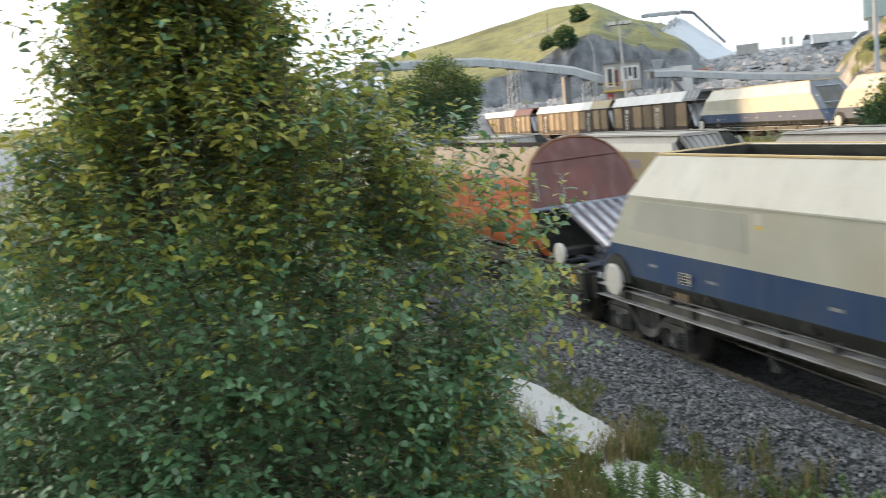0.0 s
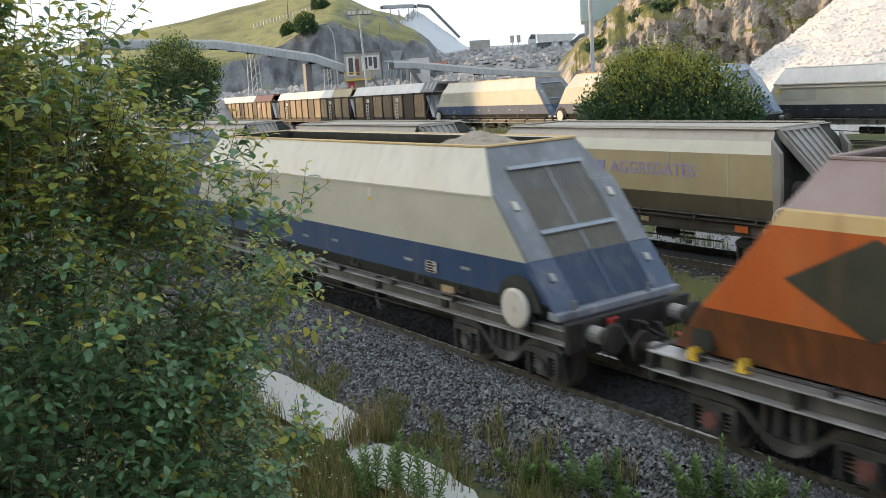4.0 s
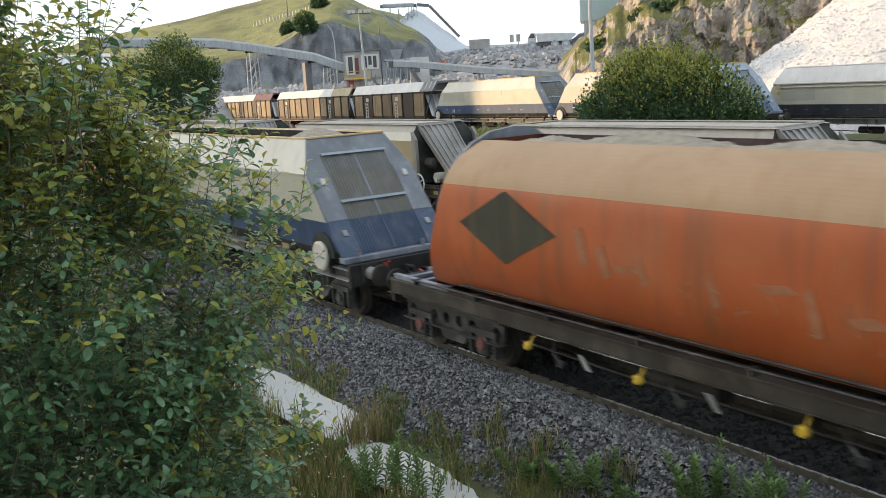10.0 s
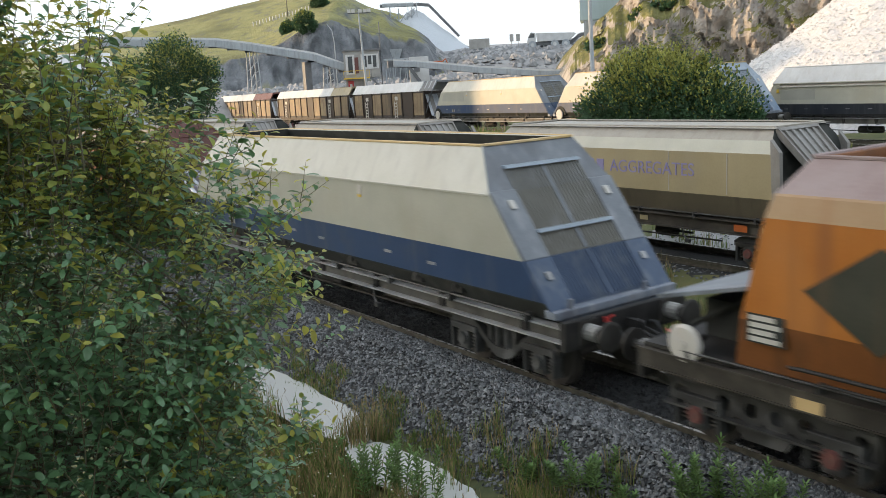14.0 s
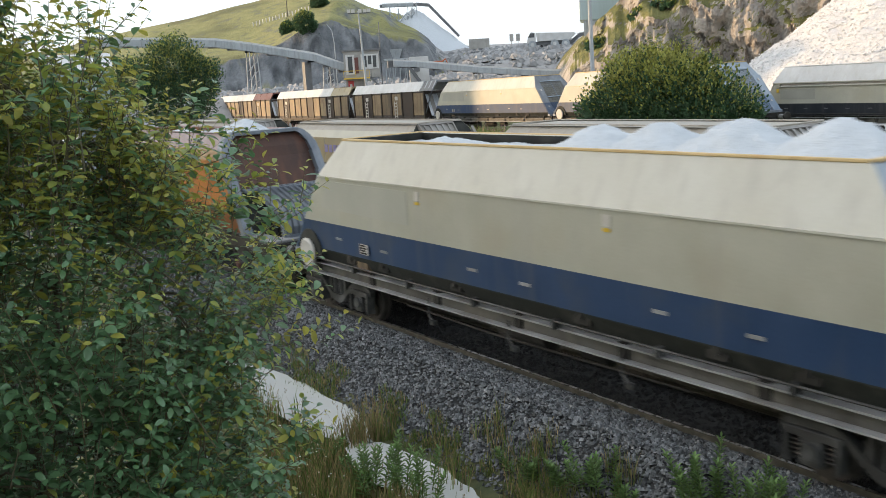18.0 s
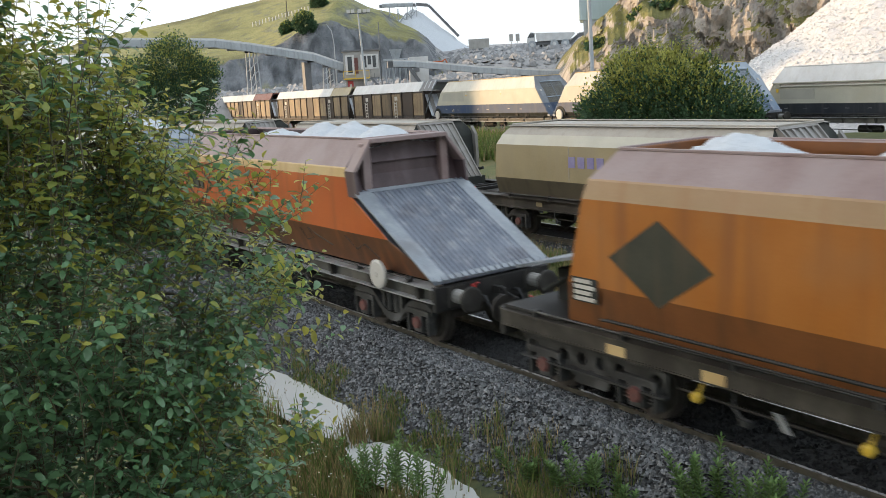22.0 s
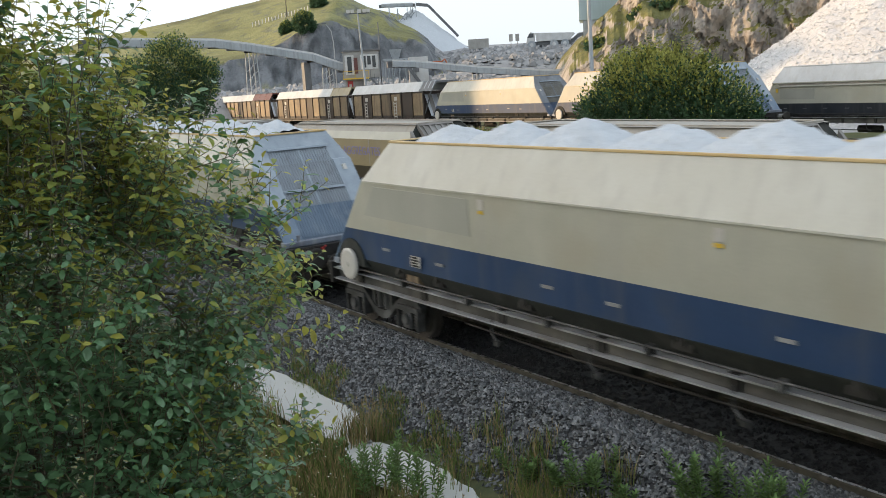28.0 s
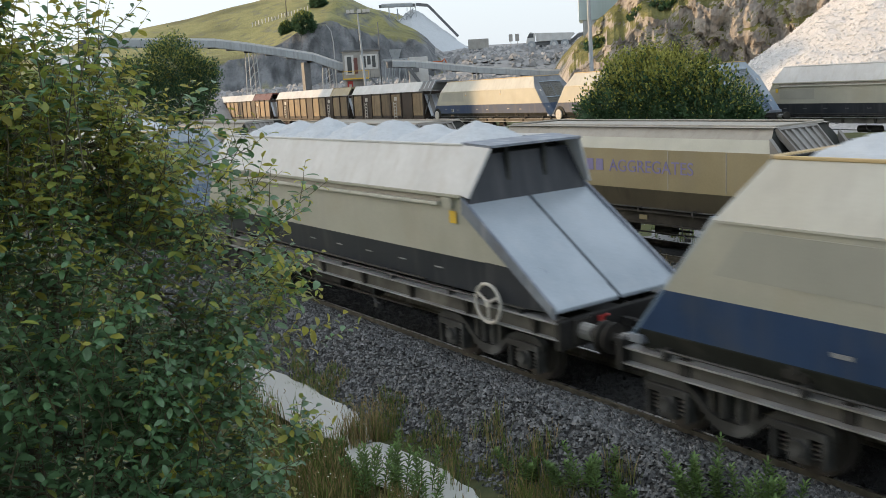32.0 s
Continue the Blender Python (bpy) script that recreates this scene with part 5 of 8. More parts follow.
def hopper_black(wheel_side):
    """Cream and black hopper with a ledge under its dusty top and a smooth steel slope end."""
    w = empty("hopper_wagon", pose(0, 0, 0), "cream and black hopper wagon with dusty white top and steel slope", "railway wagon", "wagons of the passing train")
    lv = [(3.66, -4.95, 5.05, 1.0), (2.9, -5.4, 5.38, 1.36), (2.84, -5.4, 5.38, 1.36), (2.83, -5.42, 5.36, 1.27), (1.86, -5.95, 5.9, 1.3), (1.3, -6.3, 6.6, 1.24)]
    part("hopper_body", shell(lv, [0, 1, 1, 1, 2], [0, 1, 1, 1, 2], [3, 3, 3, 4, 4]), [WHITEDUST, CREAM, BLACKP, GRIMESHADE, CHUTE], w, bevel=0.012)
    rim(w, 3.66, -4.95, 5.05, 1.0, WHITEDUST)
    part("ledge_rail", Mesh().box(-4.95, 4.7, -1.36, -1.27, 2.68, 2.74), [CREAM_TOP], w, bevel=0.01)
    for x in (-5.05, 5.0):
        part("ledge_post", Mesh().box(x - 0.1, x + 0.1, -1.36, -1.27, 2.66, 2.835), [CREAM], w)
    # solid tan strip painted as the shadow under the ledge
    part("ledge_shadow_gap", Mesh().box(-4.9, 4.65, -1.29, -1.26, 2.745, 2.825), [TANTOP], w)
    # canopy over the open end
    for s in (-1, 1):
        part("canopy_wing", Mesh().hexa([(5.0, s * 1.0, 3.66), (5.38, s * 1.36, 2.9), (5.56, s * 1.355, 2.86), (5.72, s * 0.98, 3.62)], [(5.0, s * 0.96, 3.64), (5.38, s * 1.31, 2.88), (5.56, s * 1.31, 2.84), (5.72, s * 0.94, 3.6)]), [WHITEDUST], w)
        part("canopy_strut", Mesh().box(5.35, 5.45, s * 0.4 - 0.04, s * 0.4 + 0.04, 2.9, 3.58), [GRIMESHADE], w)
    part("canopy", Mesh().hexa([(5.0, -1.0, 3.66), (5.74, -0.98, 3.62), (5.74, 0.98, 3.62), (5.0, 1.0, 3.66)], [(5.0, -1.0, 3.7), (5.74, -0.98, 3.66), (5.74, 0.98, 3.66), (5.0, 1.0, 3.7)]), [DUSTSTEEL], w)
    # dark end and black back sheet stand for the shade under the canopy
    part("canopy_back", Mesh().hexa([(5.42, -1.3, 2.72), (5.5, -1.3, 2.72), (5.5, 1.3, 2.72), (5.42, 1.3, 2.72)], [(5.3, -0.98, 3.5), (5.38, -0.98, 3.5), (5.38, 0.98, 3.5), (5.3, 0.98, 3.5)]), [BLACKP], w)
    for y0, y1 in ((-1.32, -0.03), (0.03, 1.32)):
        slope_sheet(w, "slope_sheet", 5.45, 2.78, 7.5, 1.36, y1, SLOPEG, 0, SLOPEG, 0.06, y0)
    for s in (-1, 1):
        part("slope_edge", Mesh().hexa([(5.4, s * 1.32, 2.6), (7.5, s * 1.32, 1.24), (7.5, s * 1.37, 1.24), (5.4, s * 1.37, 2.6)], [(5.4, s * 1.32, 2.86), (7.5, s * 1.32, 1.42), (7.5, s * 1.37, 1.42), (5.4, s * 1.37, 2.86)]), [DUSTSTEEL], w)
    part("side_skirt", Mesh().prism([(5.88, 1.86), (6.78, 1.84), (7.48, 1.32), (6.5, 1.26), (5.88, 1.26)], -1.315, -1.24), [BLACKP], w)
    part("side_skirt", Mesh().prism([(5.36, 2.8), (5.5, 2.74), (6.78, 1.85), (5.88, 1.87)], -1.314, -1.24), [CREAM], w)
    if wheel_side == "right":
        disc(w, 6.05, 1.25, True)
    else:
        disc(w, -6.05, 1.25, True)
    plate(w, 5.1, 2.52, 0.18, 0.2, YELLOWP, -1.32)
    plate(w, -5.1, 2.5, 0.14, 0.18, YELLOWP, -1.325)
    plate(w, -3.95, 2.32, 2.0, 0.5, PATCHC, -1.296, "painted_patch", None, "greyer painted-out patch")
    for k in range(9):
        plate(w, -4.6 + 1.15 * k, 1.62, 0.22, 0.022, FLANGE, -1.31, "stencil_bar")
    part("lower_rail", Mesh().tube([(-5.2, -1.34, 1.36), (4.2, -1.34, 1.36)], 0.02, 6), [UNDER], w)
    underframe(w, -6.9, 7.5, "k")
    bogie(w, -5.2, 1.9, False, False)
    bogie(w, 5.6, 1.9, False, False)
    return w


def lettering(w, text, x, z, size, y, mt):
    cu = bpy.data.curves.new("lettering", "FONT")
    cu.body, cu.size, cu.extrude = text, size, 0.004
    ob = bpy.data.objects.new("lettering", cu)
    scene.collection.objects.link(ob)
    bpy.context.view_layer.update()
    me = bpy.data.meshes.new_from_object(ob.evaluated_get(bpy.context.evaluated_depsgraph_get()))
    bpy.data.objects.remove(ob)
    me.materials.clear()
    me.materials.append(mt)
    p = part("lettering", me, None, w, "faded violet capital letters")
    p.matrix_basis = pose(x, y, z, 90, 0, 0)


def hopper_tan():
    """Weathered tan hopper of the siding, with violet lettering and a tilted ribbed end sheet over open gear."""
    w = empty("hopper_wagon", pose(0, 0, 0), "weathered tan hopper wagon standing on the siding, with faded lettering", "railway wagon", "wagons on the siding")
    lv = [(3.3, -4.45, 4.55, 0.92), (3.02, -4.62, 4.68, 1.2), (2.74, -4.75, 4.78, 1.35), (1.75, -4.85, 4.86, 1.36), (1.26, -4.9, 4.9, 1.2)]
    # right end near-black: shade of the open gear space put into colour
    part("hopper_body", shell(lv, [0, 1, 2, 3], [0, 1, 2, 3], [4, 4, 4, 4], 0.07, 3.27, 0), [TANTOP, CREAM, TANW, TANLOW, GRIMESHADE], w, bevel=0.015)
    rim(w, 3.3, -4.45, 4.55, 0.92, TANTOP)
    for x in (-1.6, 1.9, 3.6):
        part("side_seam", Mesh().box(x - 0.012, x + 0.012, -1.364, -1.34, 1.78, 2.72), [TANTOP], w)
    lettering(w, "AGGREGATES", -0.05, 2.16, 0.44, -1.366, LILAC)
    for k in range(4):
        part("lettering_bar", Mesh().box(-1.6 + 0.36 * k, -1.35 + 0.36 * k, -1.37, -1.35, 2.16, 2.46), [LILAC], w)
    for s in (-1, 1):
        part("end_cheek", Mesh().prism([(4.72, 3.06), (4.95, 2.78), (4.98, 1.9), (4.92, 1.26), (4.8, 1.26)], s * 1.3 - 0.06, s * 1.3 + 0.06), [SHEETG], w)
    # tilted end sheet, narrower at its foot, with raised ribs and folded edges
    at = lambda f, v, d: (4.6 + 1.8 * f + 0.72 * d, (-0.98 + 0.12 * f) + (1.5 - 0.3 * f) * v, 3.24 - 1.84 * f + 0.69 * d)
    slab = lambda v0, v1, f0, f1, d0, d1: Mesh().hexa([at(f0, v0, d0), at(f1, v0, d0), at(f1, v1, d0), at(f0, v1, d0)], [at(f0, v0, d1), at(f1, v0, d1), at(f1, v1, d1), at(f0, v1, d1)])
    sheet = part("end_sheet", slab(0, 1, 0, 1, -0.08, 0), [SHEETG], w, "worn grey-tan ribbed end sheet")
    for k in range(5):
        part("sheet_rib", slab(0.16 + 0.17 * k - 0.03, 0.16 + 0.17 * k + 0.03, 0.03, 0.98, 0.0, 0.045), [SHEETG], sheet)
    for v in (0.0, 0.965):
        part("sheet_edge", slab(v, v + 0.035, 0.0, 1.0, 0.0, 0.06), [SHEETG], sheet)
    part("sheet_edge", slab(0.04, 0.96, 0.0, 0.03, 0.0, 0.06), [SHEETG], sheet)
    for v in (0.06, 0.9):
        part("sheet_prop", Mesh().tube([at(0.55, v, -0.1), (5.25, at(0.55, v, 0)[1], 1.25)], 0.04, 6), [SOLE], w)
    part("air_reservoir", Mesh().tube([(5.0, -0.9, 1.95), (5.05, -0.9, 1.95), (5.5, -0.9, 1.95), (5.55, -0.9, 1.95)], [0.08, 0.2, 0.2, 0.08], 14), [SOLE], w)
    part("brake_winch", Mesh().tube([(5.75, -1.1, 1.5), (5.75, -0.7, 1.5)], 0.18, 14).box(5.6, 5.9, -0.7, -0.4, 1.2, 1.6).tube([(5.75, -1.12, 1.5), (5.9, -1.2, 1.35)], 0.03, 6), [CREAM], w)
    part("frame_gear", Mesh().box(5.2, 6.4, -0.5, 0.5, 1.2, 1.45).tube([(5.2, 0.3, 1.5), (6.3, 0.5, 1.7)], 0.05, 8), [GRIMESHADE], w)
    disc(w, 5.15, 1.32, True, -1.42)
    plate(w, 3.9, 1.02, 0.36, 0.16, ORANGE, -1.255, "orange_panel")
    for x in (5.9, 4.6, -3.0, 1.0):
        plate(w, x, 1.02, 0.26, 0.12, TANW, -1.255, "stencil_bar")
    plate(w, 6.75, 0.98, 0.1, 0.2, YELLOWP, -1.255, "yellow_panel")
    underframe(w, -6.8, 6.85, "t")
    bogie(w, -5.0, 1.9)
    bogie(w, 5.0, 1.9)
    return w


def box_wagon(hood, xl, hood_end):
    """High ribbed open wagon with rusty panels, a pale dusted canopy, an open framed hood and an end chute."""
    w = empty("box_wagon", pose(0, 0, 0), "brown ribbed box wagon with rusty panels and a white dusted canopy", "railway wagon", "wagons at the loading siding")
    xr = 6.6 if hood_end < 9 else hood_end - 0.4
    part("wagon_body", Mesh().box(xl + 0.1, xr, -1.28, 1.28, 1.0, 3.1), [BOXRIB], w)
    n = int((xr - 0.1 - xl) / 1.75)
    step = (xr - 0.1 - xl) / n
    for k in range(n):
        x0 = xl + 0.1 + step * k
        part("side_panel", Mesh().box(x0 + 0.1, x0 + step - 0.1, -1.31, -1.27, 1.3, 2.98), [BOXRIB if k % 7 in (1, 5) else BOXPAN], w)
    for k in range(n + 1):
        x = xl + 0.1 + step * k
        part("side_rib", Mesh().box(x - 0.08, x + 0.08, -1.38, -1.26, 0.98, 3.12), [BOXRIB], w)
    part("bottom_rail", Mesh().box(xl + 0.1, xr, -1.36, -1.26, 0.98, 1.14), [BOXRIB], w)
    for k in (1, n - 3):
        x = xl + 0.1 + step * (k + 0.5)
        lad = part("ladder", Mesh().box(x - 0.24, x - 0.19, -1.44, -1.4, 1.1, 2.4).box(x + 0.19, x + 0.24, -1.44, -1.4, 1.1, 2.4), [WHITEP], w, "white painted ladder")
        for q in range(5):
            part("rung", Mesh().box(x - 0.19, x + 0.19, -1.44, -1.4, 1.2 + 0.26 * q, 1.26 + 0.26 * q), [WHITEP], lad)
        part("white_panel", Mesh().box(x - 0.3, x + 0.2, -1.33, -1.312, 2.5, 2.8), [WHITEP], w)
    part("canopy", Mesh().prismx([(-1.4, 3.12), (1.4, 3.12), (0.95, 3.85), (-0.95, 3.85)], xl, 6.0), [WHITEDUST], w, "white dusted canopy")
    nf = 4
    for k in range(nf):
        x = 6.1 + (hood_end - 6.2) * k / (nf - 1)
        part("hood_frame", Mesh().prismx([(-1.4, 3.12), (-1.3, 3.12), (-0.9, 3.72), (0.9, 3.72), (1.3, 3.12), (1.4, 3.12), (0.96, 3.86), (-0.96, 3.86)], x - 0.07, x + 0.07), [hood if hood is not DARKST else PLANT], w)
    for s in (-1, 1):
        part("hood_side", Mesh().hexa([(6.02, s * 1.4, 3.14), (hood_end, s * 1.4, 3.14), (hood_end, s * 1.36, 3.14), (6.02, s * 1.36, 3.14)], [(6.02, s * 0.95, 3.82), (hood_end, s * 0.95, 3.82), (hood_end, s * 0.91, 3.82), (6.02, s * 0.91, 3.82)]), [hood], w)
    part("hood_roof", Mesh().box(6.02, hood_end, -0.9, 0.9, 3.7, 3.84), [hood], w)
    slope_sheet(w, "end_chute", xr - 0.1, 3.05, xr + 0.9, 1.3, 1.2, CHUTE, 3, SHEETG)
    for s in (-1, 1):
        part("chute_brace", Mesh().tube([(xr, s * 1.25, 1.4), (max(hood_end, xr + 0.5) - 0.3, s * 1.25, 3.1)], 0.05, 6), [DARKST], w)
    underframe(w, xl - 0.1, xr + 0.6, "b")
    bogie(w, xl + 1.7)
    bogie(w, xr - 1.4)
    return w


def load_heaps(xl, xr, hy, heaps, mt, label, base=3.5, seed=1):
    """Heaped aggregate that lies in a hopper."""
    m = Mesh()
    nx, ny = 200, 26
    for i in range(nx + 1):
        for j in range(ny + 1):
            x, v = xl + (xr - xl) * i / nx, -1 + 2 * j / ny
            z = base + 0.04 * fbm(x * 1.5, v * 2, seed) + 0.02 * fbm(x * 14, v * 13, seed)
            for hx, hh, hw in heaps:
                z = max(z, base - 0.05 + hh * max(0.0, 1 - math.sqrt(((x - hx) / hw) ** 2 + (v * 0.85) ** 2 + 0.02)) * 1.12 + 0.05 * fbm(x * 4, v * 5, seed) + 0.02 * fbm(x * 14, v * 13, seed))
            m.v.append((x, v * hy, z))
    for i in range(nx):
        for j in range(ny):
            a = i * (ny + 1) + j
            m.f.append((a, a + ny + 1, a + ny + 2, a + 1))
            m.m.append(0)
    ob = part("stone_load", m.data("stone_load", [mt], True), None)
    return tagged(ob, label, "stone load", "loads in the passing train")


SPEED = 6.3
TRAIN = []  # each: wagon or load, its place along the train


def put_train():
    kinds = {}

    def take(key, make, s):
        if key not in kinds:
            kinds[key] = make()
            ob = kinds[key]
        else:
            ob = copy_thing(kinds[key], pose(0, 0, 0))
        TRAIN.append((ob, s))
        return ob

    bl, br, dl, dr = (lambda: hopper_blue("left")), (lambda: hopper_blue("right")), (lambda: hopper_blue("left", True)), (lambda: hopper_blue("right", True))
    take("bl", bl, -40.0)
    take("round", hopper_round, -23.6)
    take("bl", bl, -8.4)
    take("br", br, 8.35)
    take("orange_plain", lambda: hopper_orange(False), 24.13)
    take("br", br, 39.9)
    take("round", hopper_round, 55.8)
    take("bl", bl, 71.3)
    take("ochre_open", lambda: hopper_ochre(True, "left"), 87.0)
    take("dl", dl, 102.95)
    take("orange_mark", lambda: hopper_orange(True), 118.85)
    take("ochre_rib", lambda: hopper_ochre(False, "right"), 134.55)
    take("dl", dl, 150.6)
    take("dl", dl, 167.75)
    take("black", lambda: hopper_black("right"), 184.7)
    take("dr", dr, 201.0)
    grey, sand = "heaped grey-white crushed stone in a hopper wagon", "sandy crushed stone in a hopper wagon"
    rows = lambda a, b, n, h, w: [(a + (b - a) * k / (n - 1), 1.25 * h * (0.85 + 0.3 * ((k * 7) % 5) / 5), w) for k in range(n)]
    for s, xl, xr, hy, hp, mt, lab, base in (
            (-40.0, -5.4, 5.4, 0.9, rows(-4, 4, 4, 0.2, 1.6), LOADS, grey, 3.45),
            (-23.6, -4.5, 4.6, 0.68, [(1, 0.2, 2)], LOADB, sand, 3.5),
            (-8.4, -5.4, 5.4, 0.9, [(2, 0.15, 2)], LOADB, sand, 3.45),
            (8.35, -5.4, 5.4, 0.9, [(4.1, 0.42, 1.6)], LOADB, sand, 3.45),
            (24.13, -4.3, 4.5, 0.8, [(-1, 0.1, 2)], LOADB, sand, 3.42),
            (39.9, -5.4, 5.4, 0.9, [(4.2, 0.42, 1.5)], LOADB, sand, 3.45),
            (55.8, -4.5, 4.5, 0.68, [(-1.6, 0.3, 2.2), (1.2, 0.24, 2), (-3.6, 0.2, 1.2)], LOADB, sand, 3.6),
            (71.3, -5.4, 5.4, 0.9, [(3.5, 0.1, 1.2)], LOADB, sand, 3.42),
            (87.0, -4.3, 4.4, 0.82, [(3.3, 0.55, 1.5), (2.0, 0.35, 1.5), (-1.5, 0.25, 1.6), (-3.4, 0.15, 1.3)], LOADS, grey, 3.5),
            (102.95, -5.4, 5.4, 0.9, [(-3.4, 0.22, 0.9), (0.7, 0.5, 1.0), (1.9, 0.55, 1.0), (3.2, 0.6, 1.2), (4.6, 0.62, 1.1)], LOADS, grey, 3.5),
            (118.85, -4.3, 4.5, 0.8, [(-1.2, 0.3, 1.1), (1.2, 0.5, 1.1), (2.5, 0.52, 1.1), (3.8, 0.46, 1.0)], LOADS, grey, 3.5),
            (134.55, -4.3, 4.4, 0.82, [(-3.2, 0.42, 1.1), (-0.6, 0.42, 1.2), (2.2, 0.46, 1.6), (3.4, 0.42, 1.2)], LOADS, grey, 3.48),
            (150.6, -5.4, 5.4, 0.9, rows(-4.7, 4.7, 7, 0.42, 1.4), LOADS, grey, 3.52),
            (167.75, -5.4, 5.4, 0.9, rows(-4.7, 3.6, 6, 0.42, 1.4), LOADS, grey, 3.52),
            (184.7, -4.9, 5.0, 0.92, rows(-4.2, 4.2, 7, 0.42, 1.3), LOADS, grey, 3.52),
            (201.0, -5.4, 5.4, 0.9, rows(-4.6, 4.6, 6, 0.4, 1.5), LOADS, grey, 3.52)):
        TRAIN.append((load_heaps(xl, xr, hy, hp, mt, lab, base, int(s * 10) + 500), s))
    # standing wagons
    group = "wagons at the loading siding"
    t = hopper_tan()
    t.matrix_basis = pose(-16.6, TRACK2, 0)
    copy_thing(t, pose(-30.75, TRACK2, 0))
    copy_thing(t, pose(-45.6, TRACK2, 0))
    b = copy_thing(kinds["bl"], siding3(0))
    tagged(b, "cream and blue hopper wagon catching golden evening sun", "", group)
    c = copy_thing(kinds["dl"], siding3(15.2))
    tagged(c, "cream and blue hopper wagon half hidden by the hawthorn bush", "", group)
    k = hopper_black("left")
    k.matrix_basis = pose(-22.75, 41.5, 0.72, 0, 0, -4)
    tagged(k, "cream and black hopper wagon standing at the yard", "", group)
    for s, hood, xl, he in ((-15.4, DARKST, -6.9, 8.1), (-33.6, TANW, -9.6, 10.4), (-58.0, ARCHRED, -9.0, 12.5)):
        box_wagon(hood, xl, he).matrix_basis = siding3(s)


put_train()

# ---- quarry and yard beyond the tracks ----


def facing(az, r, z):
    """A pose at a bearing and range, whose x runs to the right as seen from the line and y away."""
    return pose(r * math.sin(radians(az)), r * math.cos(radians(az)), z, 0, 0, -az)


def beam(m, a, b, w, h, mi=0):
    a, b = Vector(a), Vector(b)
    d = (b - a).normalized()
    s = d.cross(Vector((0, 0, 1))).normalized() * w / 2
    u = s.cross(d).normalized() * h / 2
    return m.hexa([a - s - u, a + s - u, a + s + u, a - s + u], [b - s - u, b + s - u, b + s + u, b - s + u], mi)


def scree_cone(name, x, y, z0, z1, slope, mt, label, lump=0.25, seed=1.0, res=90):
    m = Mesh()
    rad = (z1 - z0) / math.tan(radians(slope)) + 3
    rings = res // 2
    for i in range(rings + 1):
        for k in range(res):
            a, q = 2 * math.pi * k / res, rad * i / rings
            px, py = q * math.cos(a), q * math.sin(a)
            pz = z1 - math.sqrt(q * q + 1.0) * math.tan(radians(slope)) + lump * fbm(px * 0.5, py * 0.5, seed) + lump * 0.4 * fbm(px * 2, py * 2, seed) + lump * 0.35 * fbm(px * 6, py * 6, seed)
            m.v.append((px, py, pz - z0))
    for i in range(rings):
        for k in range(res):
            m.f.append((i * res + k, (i + 1) * res + k, (i + 1) * res + (k + 1) % res, i * res + (k + 1) % res))
            m.m.append(0)
    ob = part(name, m.data(name, [mt], True), None)
    ob.location = (x, y, z0)
    return tagged(ob, label, "stone heap")


big = scree_cone("stone_stockpile", -28.8, 65.9, 1.0, 15.9, 36, PILE, "tall stockpile of white crushed stone", 0.3, 1.0, 200)
def loose_stones(pile, x, y, z1, slope, n, seed):
    """Single stones on the slope that faces the tracks."""
    rng = random.Random(seed)
    m = Mesh()
    for _ in range(n):
        a, q = rng.uniform(math.pi * 0.85, math.pi * 2.15), 19.5 * math.sqrt(rng.random())
        px, py = q * math.cos(a), q * math.sin(a)
        pz = z1 - math.sqrt(q * q + 1.0) * math.tan(radians(slope)) + 0.3 * fbm(px * 0.5, py * 0.5, 1.0) + 0.12 * fbm(px * 2, py * 2, 1.0) + 0.1 * fbm(px * 6, py * 6, 1.0)
        lump(m, px, py, pz - 1.0, rng.choice((0.04, 0.05, 0.06, 0.075, 0.1)), rng)
    tagged(part("loose_stone", m, [PILEST], pile), "angular white stones", "", "", "stuff")


scree_cone("stone_stockpile", -191.5, 128.5, 8.0, 23.2, 40, LOADS, "distant conical stockpile of grey stone", 0.3, 2.0)


def lump(m, x, y, z, s, rng, mi=0):
    """One angular stone of eight corners."""
    a = rng.uniform(0, 6.28)
    ca, sa = math.cos(a), math.sin(a)
    l, w, h = s * rng.uniform(0.8, 1.3), s * rng.uniform(0.6, 1.0), s * rng.uniform(0.5, 0.9)
    base = [(-l, 0, 0), (0, -w, -h * 0.3), (l, 0, h * 0.1), (0, w, -h * 0.2), (l * 0.25, w * 0.1, h), (-l * 0.5, -w * 0.3, h * 0.75)]
    p = [(x + bx * ca - by * sa, y + bx * sa + by * ca, z + bz) for bx, by, bz in base]
    m.add(p, [(0, 1, 5), (1, 4, 5), (1, 2, 4), (2, 3, 4), (3, 5, 4), (3, 0, 5), (0, 3, 2, 1)], mi)


loose_stones(big, -28.8, 65.9, 15.9, 36, 26000, 5)


